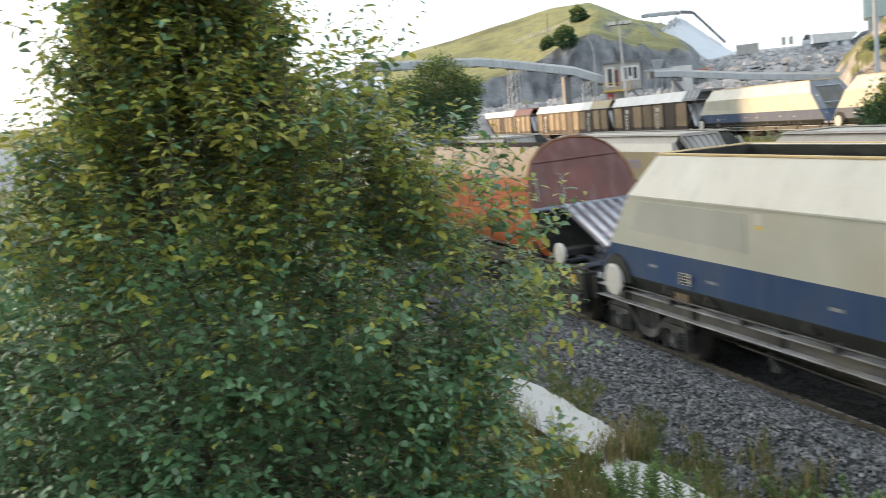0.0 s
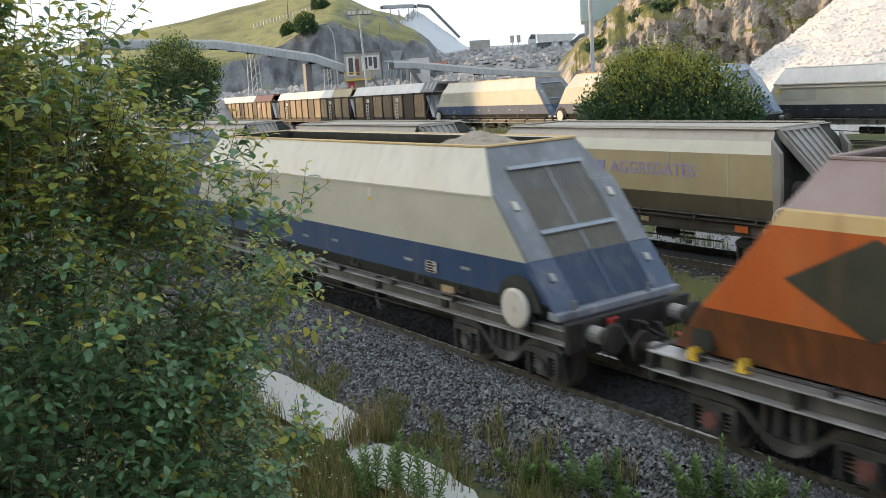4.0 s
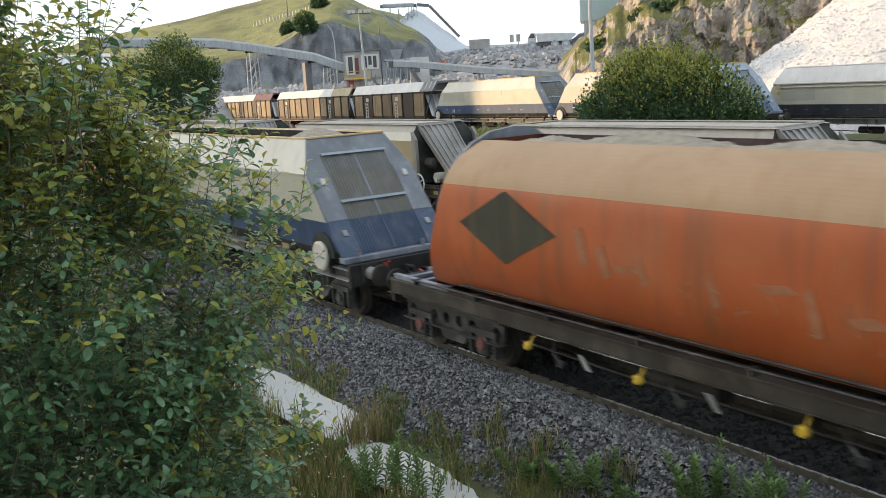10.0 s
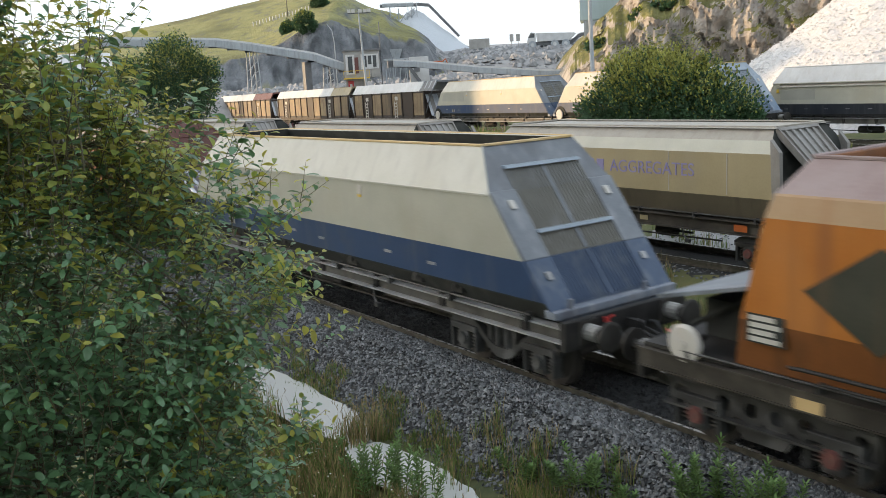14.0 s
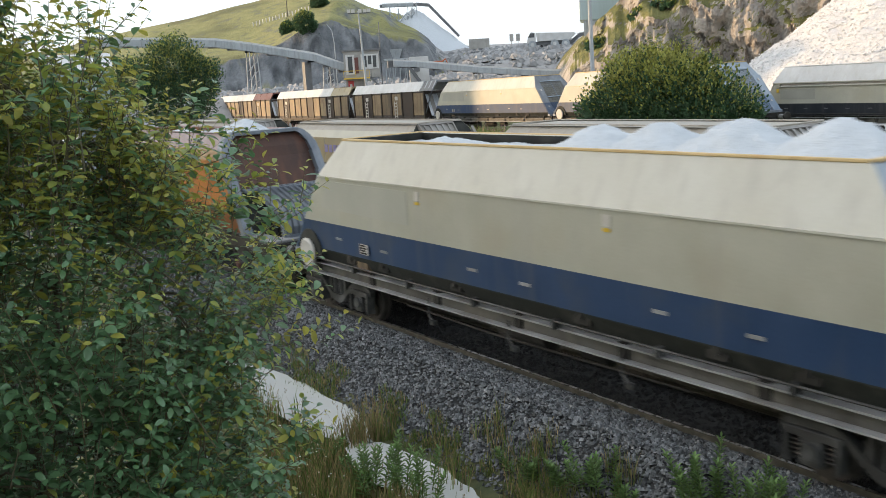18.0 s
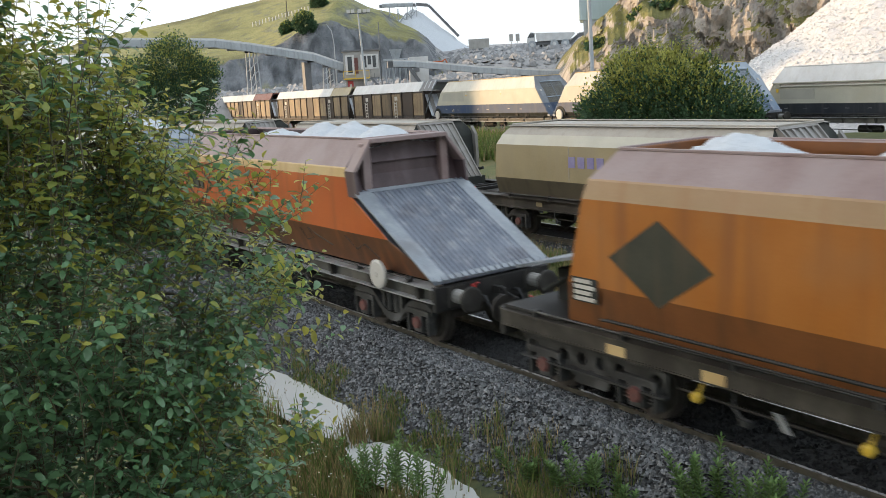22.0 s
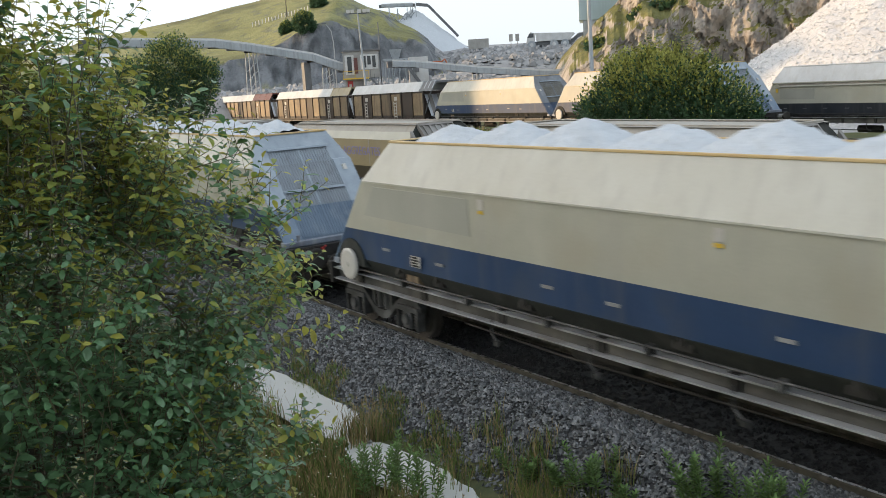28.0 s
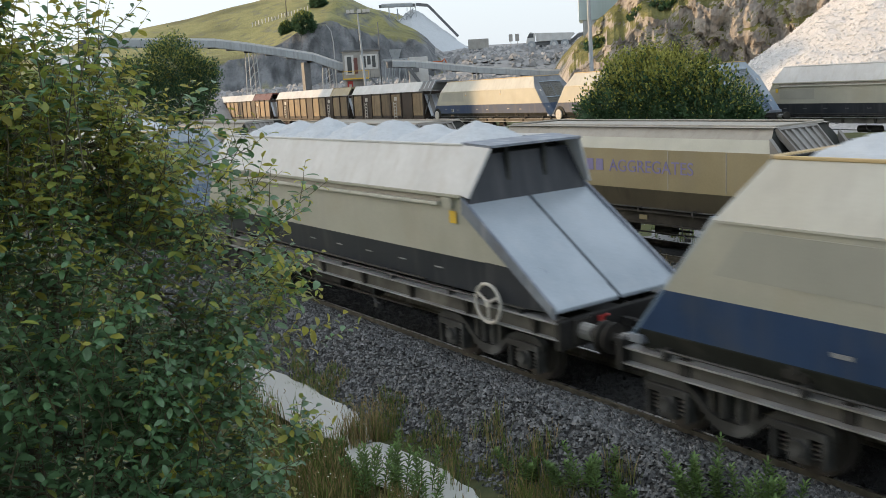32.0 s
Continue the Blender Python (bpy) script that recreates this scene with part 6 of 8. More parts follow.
# warm limestone cliff behind the stockpile
def cliff():
    """Lower rock face, a sloping turf ledge, a crag above it and turf on top."""
    azs = np.linspace(-48.0, -14.0, 320)
    top_az, top_z = [-48, -47.1, -46.2, -45.0, -43.6, -42, -38, -33, -14], [2.0, 4.9, 7.4, 9.6, 11.6, 13.6, 15.8, 18.5, 21]
    ledge_az, ledge_z = [-48, -47, -45, -43.5, -42, -40, -37, -33, -14], [1.6, 3.4, 6.4, 7.6, 8.6, 9.8, 10.6, 11.5, 12]
    rows = 100
    m = Mesh()
    for a in azs:
        zt = float(np.interp(a, top_az, top_z))
        zl = min(zt - 0.4, float(np.interp(a, ledge_az, ledge_z)) + 0.9 * fbm(a * 0.7, 3.0))
        zu = min(zt - 0.2, zl + 1.7 + 0.6 * fbm(a * 0.5, 7.0))
        for j in range(rows + 1):
            f = j / rows
            # height and setback along the section
            z = float(np.interp(f, [0, 0.42, 0.58, 0.86, 1.0], [0.6, zl, zu, zt, zt + 2.5]))
            r = float(np.interp(f, [0, 0.42, 0.47, 0.58, 0.86, 1.0], [83, 86.0, 87.2, 90.5, 93.5, 150]))
            face = 1 - 0.75 * smooth01(0.4, 0.46, f) * (1 - smooth01(0.56, 0.62, f))
            r += 2.4 * fbm(a * 0.3, z * 0.15, 2.0) + face * 0.8 * fbm(a * 0.9, z * 0.45, 4.0, 5) + 0.2 * fbm(a * 3, z * 1.5, 5.0)
            # buttresses and blocks between upright joints
            j1, j2 = 0.5 * fbm(a * 0.5, z * 0.3, 21.0), 0.5 * fbm(a * 0.5, z * 0.3, 31.0)
            r += face * (0.9 * noise.cell(Vector((a * 0.55 + j1 + 0.05 * z, z * 0.14 + j2, 0.5))) + 0.35 * noise.cell(Vector((a * 1.3 + j2, z * 0.5 + j1, 3.5))))
            m.v.append((r * math.sin(radians(a)), r * math.cos(radians(a)), z + 0.3 * face * fbm(a * 0.8, f * 6, 8.0)))
    n = rows + 1
    for i in range(len(azs) - 1):
        for j in range(rows):
            m.f.append((i * n + j, (i + 1) * n + j, (i + 1) * n + j + 1, i * n + j + 1))
            m.m.append(0)
    ob = part("quarry_cliff", m.data("quarry_cliff", [CLIFFROCK], False), None)
    return tagged(ob, "weathered limestone cliff with a grassy ledge", "cliff", "", "structure")


cliff()


def boulders():
    rng = random.Random(9)
    m = Mesh()
    for _ in range(3500):
        az, r = rng.uniform(-55, -44), rng.uniform(118, 215)
        x, y = r * math.sin(radians(az)), r * math.cos(radians(az))
        lump(m, x, y, ground_z(x, y), rng.choice((0.15, 0.2, 0.25, 0.3, 0.4, 0.6, 0.9)), rng)
    for _ in range(500):
        az, r = rng.uniform(-72, -55), rng.uniform(120, 158)
        x, y = r * math.sin(radians(az)), r * math.cos(radians(az))
        lump(m, x, y, ground_z(x, y), rng.choice((0.4, 0.5, 0.9)), rng)
    tagged(part("boulders", m, [BOULDER]), "grey blasted limestone boulders on the quarry floor", "boulders", "", "stuff")


boulders()


def conveyor(name, pts, w, h, mt, label, legs=()):
    c = empty(name, pose(0, 0, 0), label, "conveyor")
    for a, b in zip(pts, pts[1:]):
        part("gantry", beam(Mesh(), a, b, w, h), [mt], c, bevel=0.05)
        a2, b2 = Vector(a) + Vector((0, 0, h * 0.62)), Vector(b) + Vector((0, 0, h * 0.62))
        part("belt_cover", beam(Mesh(), a2, b2, w * 0.7, h * 0.3), [WHITEDUST], c)
        n = max(2, int((Vector(b) - Vector(a)).length / 2.5))
        for k in range(n + 1):
            p = Vector(a).lerp(Vector(b), k / n)
            part("gantry_rib", Mesh().box(p.x - 0.08, p.x + 0.08, p.y - w * 0.56, p.y + w * 0.56, p.z - h * 0.6, p.z + h * 0.5), [DARKST], c)
    for x, y, z0, z1, lw in legs:
        m = Mesh()
        for dx in (-lw / 2, lw / 2):
            for dy in (-lw / 2, lw / 2):
                m.tube([(x + dx * 1.4, y + dy * 1.4, z0), (x + dx, y + dy, z1)], 0.08, 5)
        n = 6
        for k in range(n):
            za, zb = z0 + (z1 - z0) * k / n, z0 + (z1 - z0) * (k + 1) / n
            m.tube([(x - lw / 2, y - lw / 2, za), (x + lw / 2, y + lw / 2, zb)], 0.05, 4)
            m.tube([(x + lw / 2, y - lw / 2, za), (x - lw / 2, y + lw / 2, zb)], 0.05, 4)
        part("trestle", m, [PLANT], c)
    return c


conveyor("belt_conveyor", [(-116.5, 30.0, 11.6), (-111.5, 44.3, 10.85), (-109.8, 48.4, 10.1), (-106.4, 55.4, 8.5), (-104.6, 58.7, 7.0)], 1.7, 0.9, PLANT, "long grey belt conveyor gantry on trestles",
         [(-109.8, 48.3, 2.5, 9.6, 1.0), (-113.5, 38.0, 2.5, 10.8, 1.0), (-105.6, 56.9, 2.5, 7.2, 0.9)])
part("pillar", Mesh().box(-107.3, -106.5, 54.0, 54.9, 2.0, 8.0), [DARKST], bpy.data.objects["belt_conveyor"])
conveyor("tube_conveyor", [(-94.6, 59.9, 7.0), (-93.1, 62.2, 6.8), (-88.7, 68.3, 5.7), (-83.1, 75.1, 4.75), (-78.5, 80.5, 4.4)], 1.4, 0.7, PLANT, "low grey tubular conveyor across the yard", [(-88.7, 68.3, 2.0, 5.4, 0.8)])
conveyor("stacker_conveyor", [(-193.6, 120.5, 23.4), (-189.4, 126.9, 23.3)], 1.2, 0.7, PLANT, "pale stacking conveyor above the far stockpile", [(-189.6, 126.6, 8, 23, 1.5)])
m = Mesh()
beam(m, (-189.0, 127.5, 23.4), (-187.3, 130.0, 23.0), 0.8, 0.7)
beam(m, (-187.3, 130.0, 23.0), (-183.2, 135.7, 15.2), 0.7, 0.6)
part("boom", m, [DARKST], bpy.data.objects["stacker_conveyor"])
m = Mesh()
for k in range(9):
    x, y = -199 + 1.15 * k, 111.5 + 1.7 * k
    m.tube([(x, y, 16), (x, y, 22.2 + 1.1 * math.sin(k * 1.3))], 0.14, 5)
    m.tube([(x, y, 19), (x + 1.1, y + 1.7, 21.5)], 0.1, 4)
    m.tube([(x, y, 21.5), (x + 1.1, y + 1.7, 19.5)], 0.1, 4)
tagged(part("crusher_frame", m, [PLANT]), "pale lattice steel frame of the far crusher plant", "plant frame")


def hut():
    h = empty("control_hut", facing(-59.6, 118, 3.0), "grey raised control hut with red and yellow panels", "hut")
    part("wall", Mesh().box(-2.3, 2.3, 0, 4, 2.6, 6.0), [RENDERW], h, bevel=0.03)
    part("roof", Mesh().box(-2.5, 2.5, -0.2, 4.2, 6.004, 6.2), [DARKST], h)
    part("lower_wall", Mesh().box(-2.2, 0.4, 0.2, 3.8, 0, 2.55), [CONC], h)
    part("balcony", Mesh().box(-2.4, 0.9, -0.9, -0.02, 2.5, 2.66), [YELLOWP], h)
    door = part("door", Mesh().box(-0.95, -0.45, -0.08, -0.004, 3.2, 5.2), [COVERRED], h, "red door")
    part("door_handle", Mesh().box(-0.45, -0.4, -0.12, -0.082, 3.9, 4.05), [DARKST], door)
    for x0, x1, z0, n in ((-1.85, -1.1, 3.3, 1), (0.1, 1.95, 3.9, 3)):
        win = part("window", Mesh().box(x0 - 0.2, x1 + 0.2, -0.08, -0.004, z0 - 0.2, 5.55), [WHITEDUST], h)
        for k in range(n):
            q = (x1 - x0) / n
            part("pane", Mesh().box(x0 + q * k + 0.09, x0 + q * (k + 1) - 0.09, -0.1, -0.082, z0 + (0.0 if n == 1 else 0.35 * (k == 1)), 5.35), [GLASSP], win)
    part("balcony_rail", Mesh().box(-2.4, 0.9, -0.9, -0.86, 3.5, 3.56).box(-2.4, -2.34, -0.9, -0.84, 2.66, 3.5).box(-0.9, -0.84, -0.9, -0.84, 2.66, 3.5).box(0.84, 0.9, -0.9, -0.84, 2.66, 3.5), [YELLOWP], h)
    part("sign", Mesh().box(-1.9, -1.2, 0.1, 0.196, 0.8, 2.3), [REDP], h, "red sign with a white mark")
    part("sign_mark", Mesh().box(-1.7, -1.4, 0.06, 0.098, 1.2, 1.9), [WHITEP], bpy.data.objects["sign"])
    m = Mesh()
    beam(m, (1.1, -0.6, 2.5), (3.4, -0.6, 0.0), 0.8, 0.25)
    for k in range(6):
        m.tube([(1.1 + 0.46 * k, -0.95, 2.6 - 0.5 * k), (1.1 + 0.46 * k, -0.95, 3.6 - 0.5 * k)], 0.03, 4)
    part("stair", m, [DARKST], h)
    for x in (3.0, 3.9, 4.8, 5.7):
        part("stand_leg", Mesh().tube([(x, 0.5, 0), (x + 0.1, 0.5, 4.8)], 0.09, 5), [PLANT], h)
    for k in range(4):
        part("stand_brace", Mesh().tube([(3.0 + 0.7 * k, 0.5, 0.2), (3.8 + 0.7 * k, 0.5, 4.6)], 0.06, 4), [PLANT], h)
    part("stand_deck", Mesh().box(2.8, 6.0, 0, 2.4, 4.6, 4.8), [PLANT], h)
    part("feed_hopper", Mesh().hexa([(4.1, 0.7, 4.804), (4.9, 0.7, 4.804), (4.9, 1.5, 4.804), (4.1, 1.5, 4.804)], [(3.7, 0.3, 6.0), (5.3, 0.3, 6.0), (5.3, 1.9, 6.0), (3.7, 1.9, 6.0)]), [PLANT], h)
    part("annexe", Mesh().box(6.2, 8.6, 0.5, 3.5, 0, 4.9), [WHITEDUST], h, bevel=0.03)
    part("annexe_window", Mesh().box(6.6, 7.4, 0.42, 0.498, 3.0, 4.2), [DARKST], h)
    m = Mesh()
    beam(m, (5.4, 0.2, 4.6), (8.2, 0.2, 0.4), 0.8, 0.4)
    part("loading_chute", m, [DARKST], h)
    for k in range(7):
        part("drum", Mesh().tube([(-4.6 + 0.5 * (k % 4), -1.5 - 0.4 * (k // 4), 0), (-4.6 + 0.5 * (k % 4), -1.5 - 0.4 * (k // 4), 0.9)], 0.28, 10), [PLANT], h)


hut()


def masts():
    l = empty("lighting_mast", facing(-59.6, 110, 2.0), "tall floodlight mast with a bar of lamps", "lamp mast")
    part("pole", Mesh().tube([(0.45, 0, 0), (0, 0, 11.3)], [0.16, 0.09], 8), [PLANT], l)
    part("crossbar", Mesh().box(-1.3, 1.4, -0.06, 0.06, 11.0, 11.14), [DARKST], l)
    for x in (-1.1, -0.6, 0.2, 0.8, 1.25):
        part("floodlight", Mesh().hexa([(x - 0.2, -0.35, 11.1), (x + 0.2, -0.35, 11.1), (x + 0.16, 0.1, 11.1), (x - 0.16, 0.1, 11.1)], [(x - 0.2, -0.3, 11.5), (x + 0.2, -0.3, 11.5), (x + 0.16, 0.1, 11.45), (x - 0.16, 0.1, 11.45)]), [WHITEP], l)
    p = empty("yard_pole", facing(-45.4, 75, 0.9), "slender pale steel lighting pole", "pole")
    part("pole", Mesh().tube([(0.15, 0, 0), (-0.12, 0, 14)], [0.2, 0.13], 10), [PLANT], p)
    part("base_plate", Mesh().box(-0.3, 0.6, -0.45, 0.45, 0, 0.12), [CONC], p)
    s = empty("street_lamp", facing(-61.2, 125, 2.5), "curved grey street lamp in the yard", "lamp")
    part("pole", Mesh().tube([(0, 0, 0), (0, 0, 8), (-0.2, 0, 9.6), (-0.9, 0, 10.6)], [0.1, 0.08, 0.06, 0.05], 6), [PLANT], s)
    part("lamp_head", Mesh().box(-1.4, -0.8, -0.12, 0.12, 10.55, 10.7), [DARKST], s)
    a = empty("aerial_mast", facing(-58.4, 121, 2.5), "thin aerial mast beside the hut", "mast")
    part("pole", Mesh().tube([(0, 0, 0), (0, 0, 10.2)], 0.07, 5), [DARKST], a)
    part("cross_arm", Mesh().box(-0.4, 0.4, -0.04, 0.04, 8.6, 8.7), [DARKST], a)


masts()


def silo():
    s = empty("silo_tower", facing(-44.9, 105, 1.0), "tall pale blue clad silo tower on a grey base", "silo")
    part("clad_wall", Mesh().box(-2.1, 4.6, 0, 6, 9.4, 19), [SILO], s, bevel=0.04)
    part("base_wall", Mesh().box(-1.65, 4.5, 0.1, 6, 0, 9.39), [PLANT], s)
    for k in range(21):
        part("cladding_rib", Mesh().box(-1.65 + 0.3 * k, -1.6 + 0.3 * k, -0.04, -0.002, 9.45, 18.9), [SILO], s)


silo()


def truck():
    t = empty("dump_truck", facing(-47.6, 190, 0), "pale articulated dump truck parked on the quarry bench", "dump truck")
    x, y = t.matrix_basis.translation.x, t.matrix_basis.translation.y
    t.matrix_basis = facing(-47.9, 190, ground_z(x, y) - 0.1)
    t.scale = (1.1, 1.1, 1.1)
    part("cab", Mesh().prism([(-4.2, 1.0), (-2.6, 1.0), (-2.6, 2.9), (-3.4, 3.1), (-4.0, 2.2)], -1.1, 1.1), [WHITEDUST], t, bevel=0.05)
    part("windscreen", Mesh().hexa([(-3.95, -1.12, 2.1), (-2.8, -1.12, 2.1), (-2.8, -1.104, 2.1), (-3.95, -1.104, 2.1)], [(-3.5, -1.12, 2.9), (-2.8, -1.12, 2.8), (-2.8, -1.104, 2.8), (-3.5, -1.104, 2.9)]), [GLASSP], t)
    part("tipper_body", Mesh().prism([(-2.3, 1.3), (3.6, 1.3), (4.8, 2.4), (4.5, 2.6), (-2.5, 2.9)], -1.4, 1.4), [WHITEDUST], t, bevel=0.05)
    part("chassis", Mesh().box(-4.0, 3.8, -0.9, 0.9, 0.7, 1.29), [DARKST], t)
    for wx in (-3.2, 0.9, 2.9):
        for sy in (-1.2, 1.2):
            wh = part("wheel", Mesh().tube([(wx, sy - 0.3, 0.75), (wx, sy + 0.3, 0.75)], 0.75, 18), [PLANT], t)
            part("hub", Mesh().tube([(wx, sy - 0.34, 0.75), (wx, sy + 0.34, 0.75)], 0.35, 12), [WHITEDUST], wh)
    for x0 in (-7.4, -6.2):
        part("mirror_arm", Mesh().box(x0, x0 + 0.7, -0.1, 0.1, 1.7, 3.0).box(x0 + 0.3, x0 + 0.4, -0.05, 0.05, 0, 1.8), [CONC], t)
    e = empty("excavator", facing(-54.9, 128, 0), "orange excavator working among the rubble", "excavator")
    e.matrix_basis = facing(-54.9, 128, ground_z(128 * math.sin(radians(-54.9)), 128 * math.cos(radians(-54.9))) + 1.9)
    e.scale = (0.6, 0.6, 0.6)
    part("house", Mesh().box(-0.9, 0.9, -0.8, 0.8, 0.8, 2.1), [ORANGE], e, bevel=0.08)
    part("tracks", Mesh().box(-1.2, 1.2, -0.9, 0.9, 0, 0.78), [RUBBER], e, bevel=0.1)
    part("arm", Mesh().tube([(0.7, 0, 1.6), (1.9, 0, 2.5), (2.4, 0, 1.2)], 0.18, 6), [ORANGE], e)
    p = empty("screening_plant", facing(-53.0, 186, 0), "dark screening plant with a hopper on the bench", "screening plant")
    p.matrix_basis = facing(-52.2, 186, ground_z(186 * math.sin(radians(-52.2)), 186 * math.cos(radians(-52.2))) + 0.3)
    part("frame", Mesh().box(-2, 2, -1, 1, 0, 0.3).box(-1.8, -1.5, -1, 1, 0.3, 1.6).box(1.4, 1.7, -1, 1, 0.3, 1.6), [DARKST], p)
    part("screen_box", Mesh().box(-2.2, 1.9, -1.1, 1.1, 0.4, 2.3), [CONC], p)
    w = conveyor("waste_conveyor", [(-138.5, 130.0, 10.3), (-136.9, 131.8, 12.2), (-133.5, 135, 12.9)], 0.8, 0.6, DARKST, "short inclined conveyor beside the silo", [])


truck()

for k, (az, r, s) in enumerate(((-67.3, 124, 1.0), (-66.0, 124, 1.3), (-64.8, 126, 1.1), (-63.7, 125, 0.9), (-62.2, 126, 1.2), (-68.4, 123, 1.1))):
    x, y = r * math.sin(radians(az)), r * math.cos(radians(az))
    scree_cone("gravel_mound", x, y, 3.0, 4.3 + s * 0.4, 34, GRAVELG, "grey dusty heap of stone behind the wagons", 0.2, k * 1.7, 30)

sh = empty("blue_shed", facing(-76.2, 92, 2.0), "pale blue clad shed half hidden by leaves", "shed")
part("wall", Mesh().box(-3.2, 2.8, 0, 8, 0, 5.6), [SILO], sh)
part("roof", Mesh().prismx([(-0.3, 5.604), (8.3, 5.604), (4, 7.2)], -3.4, 3.0), [WHITEDUST], sh)
for k in range(10):
    part("cladding_rib", Mesh().box(-3.1 + 0.6 * k, -3.0 + 0.6 * k, -0.05, -0.003, 0, 5.5), [SILO], sh)
fence = empty("hill_fence", pose(0, 0, 0), "row of wooden fence posts across the pasture", "fence")
for k in range(18):
    f = k / 17
    x, y, z = on_hill(-66.0 + 3.4 * f, 0.067 + 0.014 * f)
    part("fence_post", Mesh().box(x - 0.07, x + 0.07, y - 0.07, y + 0.07, z - 0.2, z + 1.0), [WHITEDUST], fence)
x, y, z = on_hill(-63.9, 0.076)
tagged(part("pole", Mesh().tube([(x, y, z - 0.3), (x + 0.1, y, z + 4.2)], [0.14, 0.1], 6), [BARK]), "weathered wooden pole on the pasture", "pole")


# ---- plants ----
def leaf(m, p, d, n, ln, wd, mi=0, fold=0.25):
    """A pointed oval leaf, folded along its midrib."""
    s = d.cross(n).normalized() * wd
    u = n * (wd * fold)
    tip = p + d * ln - n * (ln * 0.12)
    b = len(m.v)
    m.v += [tuple(p), tuple(p + d * ln * 0.28 + s * 0.85 + u), tuple(p + d * ln * 0.66 + s * 0.9 + u), tuple(tip), tuple(p + d * ln * 0.66 - s * 0.9 + u), tuple(p + d * ln * 0.28 - s * 0.85 + u)]
    m.f += [(b, b + 1, b + 2, b + 3), (b, b + 3, b + 4, b + 5)]
    m.m += [mi, mi]


def broad_leaf(m, p, d, n, ln, wd, mi=0):
    """An oval leaf, widest past its middle, creased along the midrib and drooping at the tip."""
    s = d.cross(n).normalized() * wd
    u, dn = n * (wd * 0.3), n * ln
    b = len(m.v)
    m.v += [tuple(v) for v in (p, p + d * ln * 0.34 + dn * 0.03, p + d * ln * 0.7 + dn * 0.01, p + d * ln - dn * 0.1,
                               p + d * ln * 0.28 + s * 0.72 + u, p + d * ln * 0.6 + s + u, p + d * ln * 0.86 + s * 0.62 + u * 0.4 - dn * 0.03,
                               p + d * ln * 0.28 - s * 0.72 + u, p + d * ln * 0.6 - s + u, p + d * ln * 0.86 - s * 0.62 + u * 0.4 - dn * 0.03)]
    m.f += [(b, b + 4, b + 1), (b + 1, b + 4, b + 5, b + 2), (b + 2, b + 5, b + 6, b + 3), (b, b + 1, b + 7), (b + 1, b + 2, b + 8, b + 7), (b + 2, b + 3, b + 9, b + 8)]
    m.m += [mi] * 6


def rand_dir(rng):
    z, a = rng.uniform(-1, 1), rng.uniform(0, 2 * math.pi)
    q = math.sqrt(1 - z * z)
    return Vector((q * math.cos(a), q * math.sin(a), z))


def shoot(m, wood, rng, start, d, length, n, ln, young_lit, r0=0.0032, blade=leaf, ratio=0.23):
    """A leafy twig: alternate leaves along a slightly bent stem, younger towards the tip."""
    pts, p, out = [start.copy()], start.copy(), Vector((d.x, d.y, 0))
    for k in range(4):
        d = (d + rand_dir(rng) * 0.12 + Vector((0, 0, 0.04))).normalized()
        p = p + d * (length / 4)
        pts.append(p.copy())
    wood.tube(pts, [r0, r0 * 0.85, r0 * 0.7, r0 * 0.5, r0 * 0.3], 3, 0, False)
    a0 = rng.uniform(0, 6.28)
    for k in range(n):
        f = (k + 0.6) / n
        i = min(3, int(f * 4))
        q = pts[i].lerp(pts[i + 1], f * 4 - i)
        ax = (pts[i + 1] - pts[i]).normalized()
        side = ax.orthogonal().normalized()
        side.rotate(Matrix.Rotation(a0 + k * 2.4, 3, ax))
        dd = side + ax * (0.2 + 0.4 * f * f)
        dd = Vector((dd.x, dd.y, dd.z * 0.65 - 0.1)).normalized()
        nn = (Vector((0, 0, 0.95)) + side * -0.15 + out * 0.35 + rand_dir(rng) * 0.5).normalized()
        nn = (nn - dd * nn.dot(dd)).normalized()
        size = ln * rng.uniform(0.7, 1.15) * (1.0 if f < 0.75 else 0.7)
        blade(m, q, dd, nn, size, size * ratio * rng.uniform(0.87, 1.13), 1 if rng.random() < young_lit * (0.3 + 0.9 * f) else (2 if rng.random() < young_lit * 0.95 + 0.02 else 0))


CROWN_Z = [0.2, 1.2, 2.2, 2.8, 3.05, 3.3, 3.6, 4.1, 4.47, 4.72, 4.95, 5.2, 5.45, 5.9, 6.2]
CROWN_R = [0.5, 0.9, 1.12, 1.12, 1.0, 1.02, 1.16, 1.06, 0.86, 0.64, 0.38, 0.2, 0.0, -0.2, -0.3]
CROWN_L = [-0.9, -1.5, -1.9, -1.9, -1.9, -1.85, -1.75, -1.6, -1.45, -1.3, -1.2, -1.0, -0.8, -0.5, -0.3]


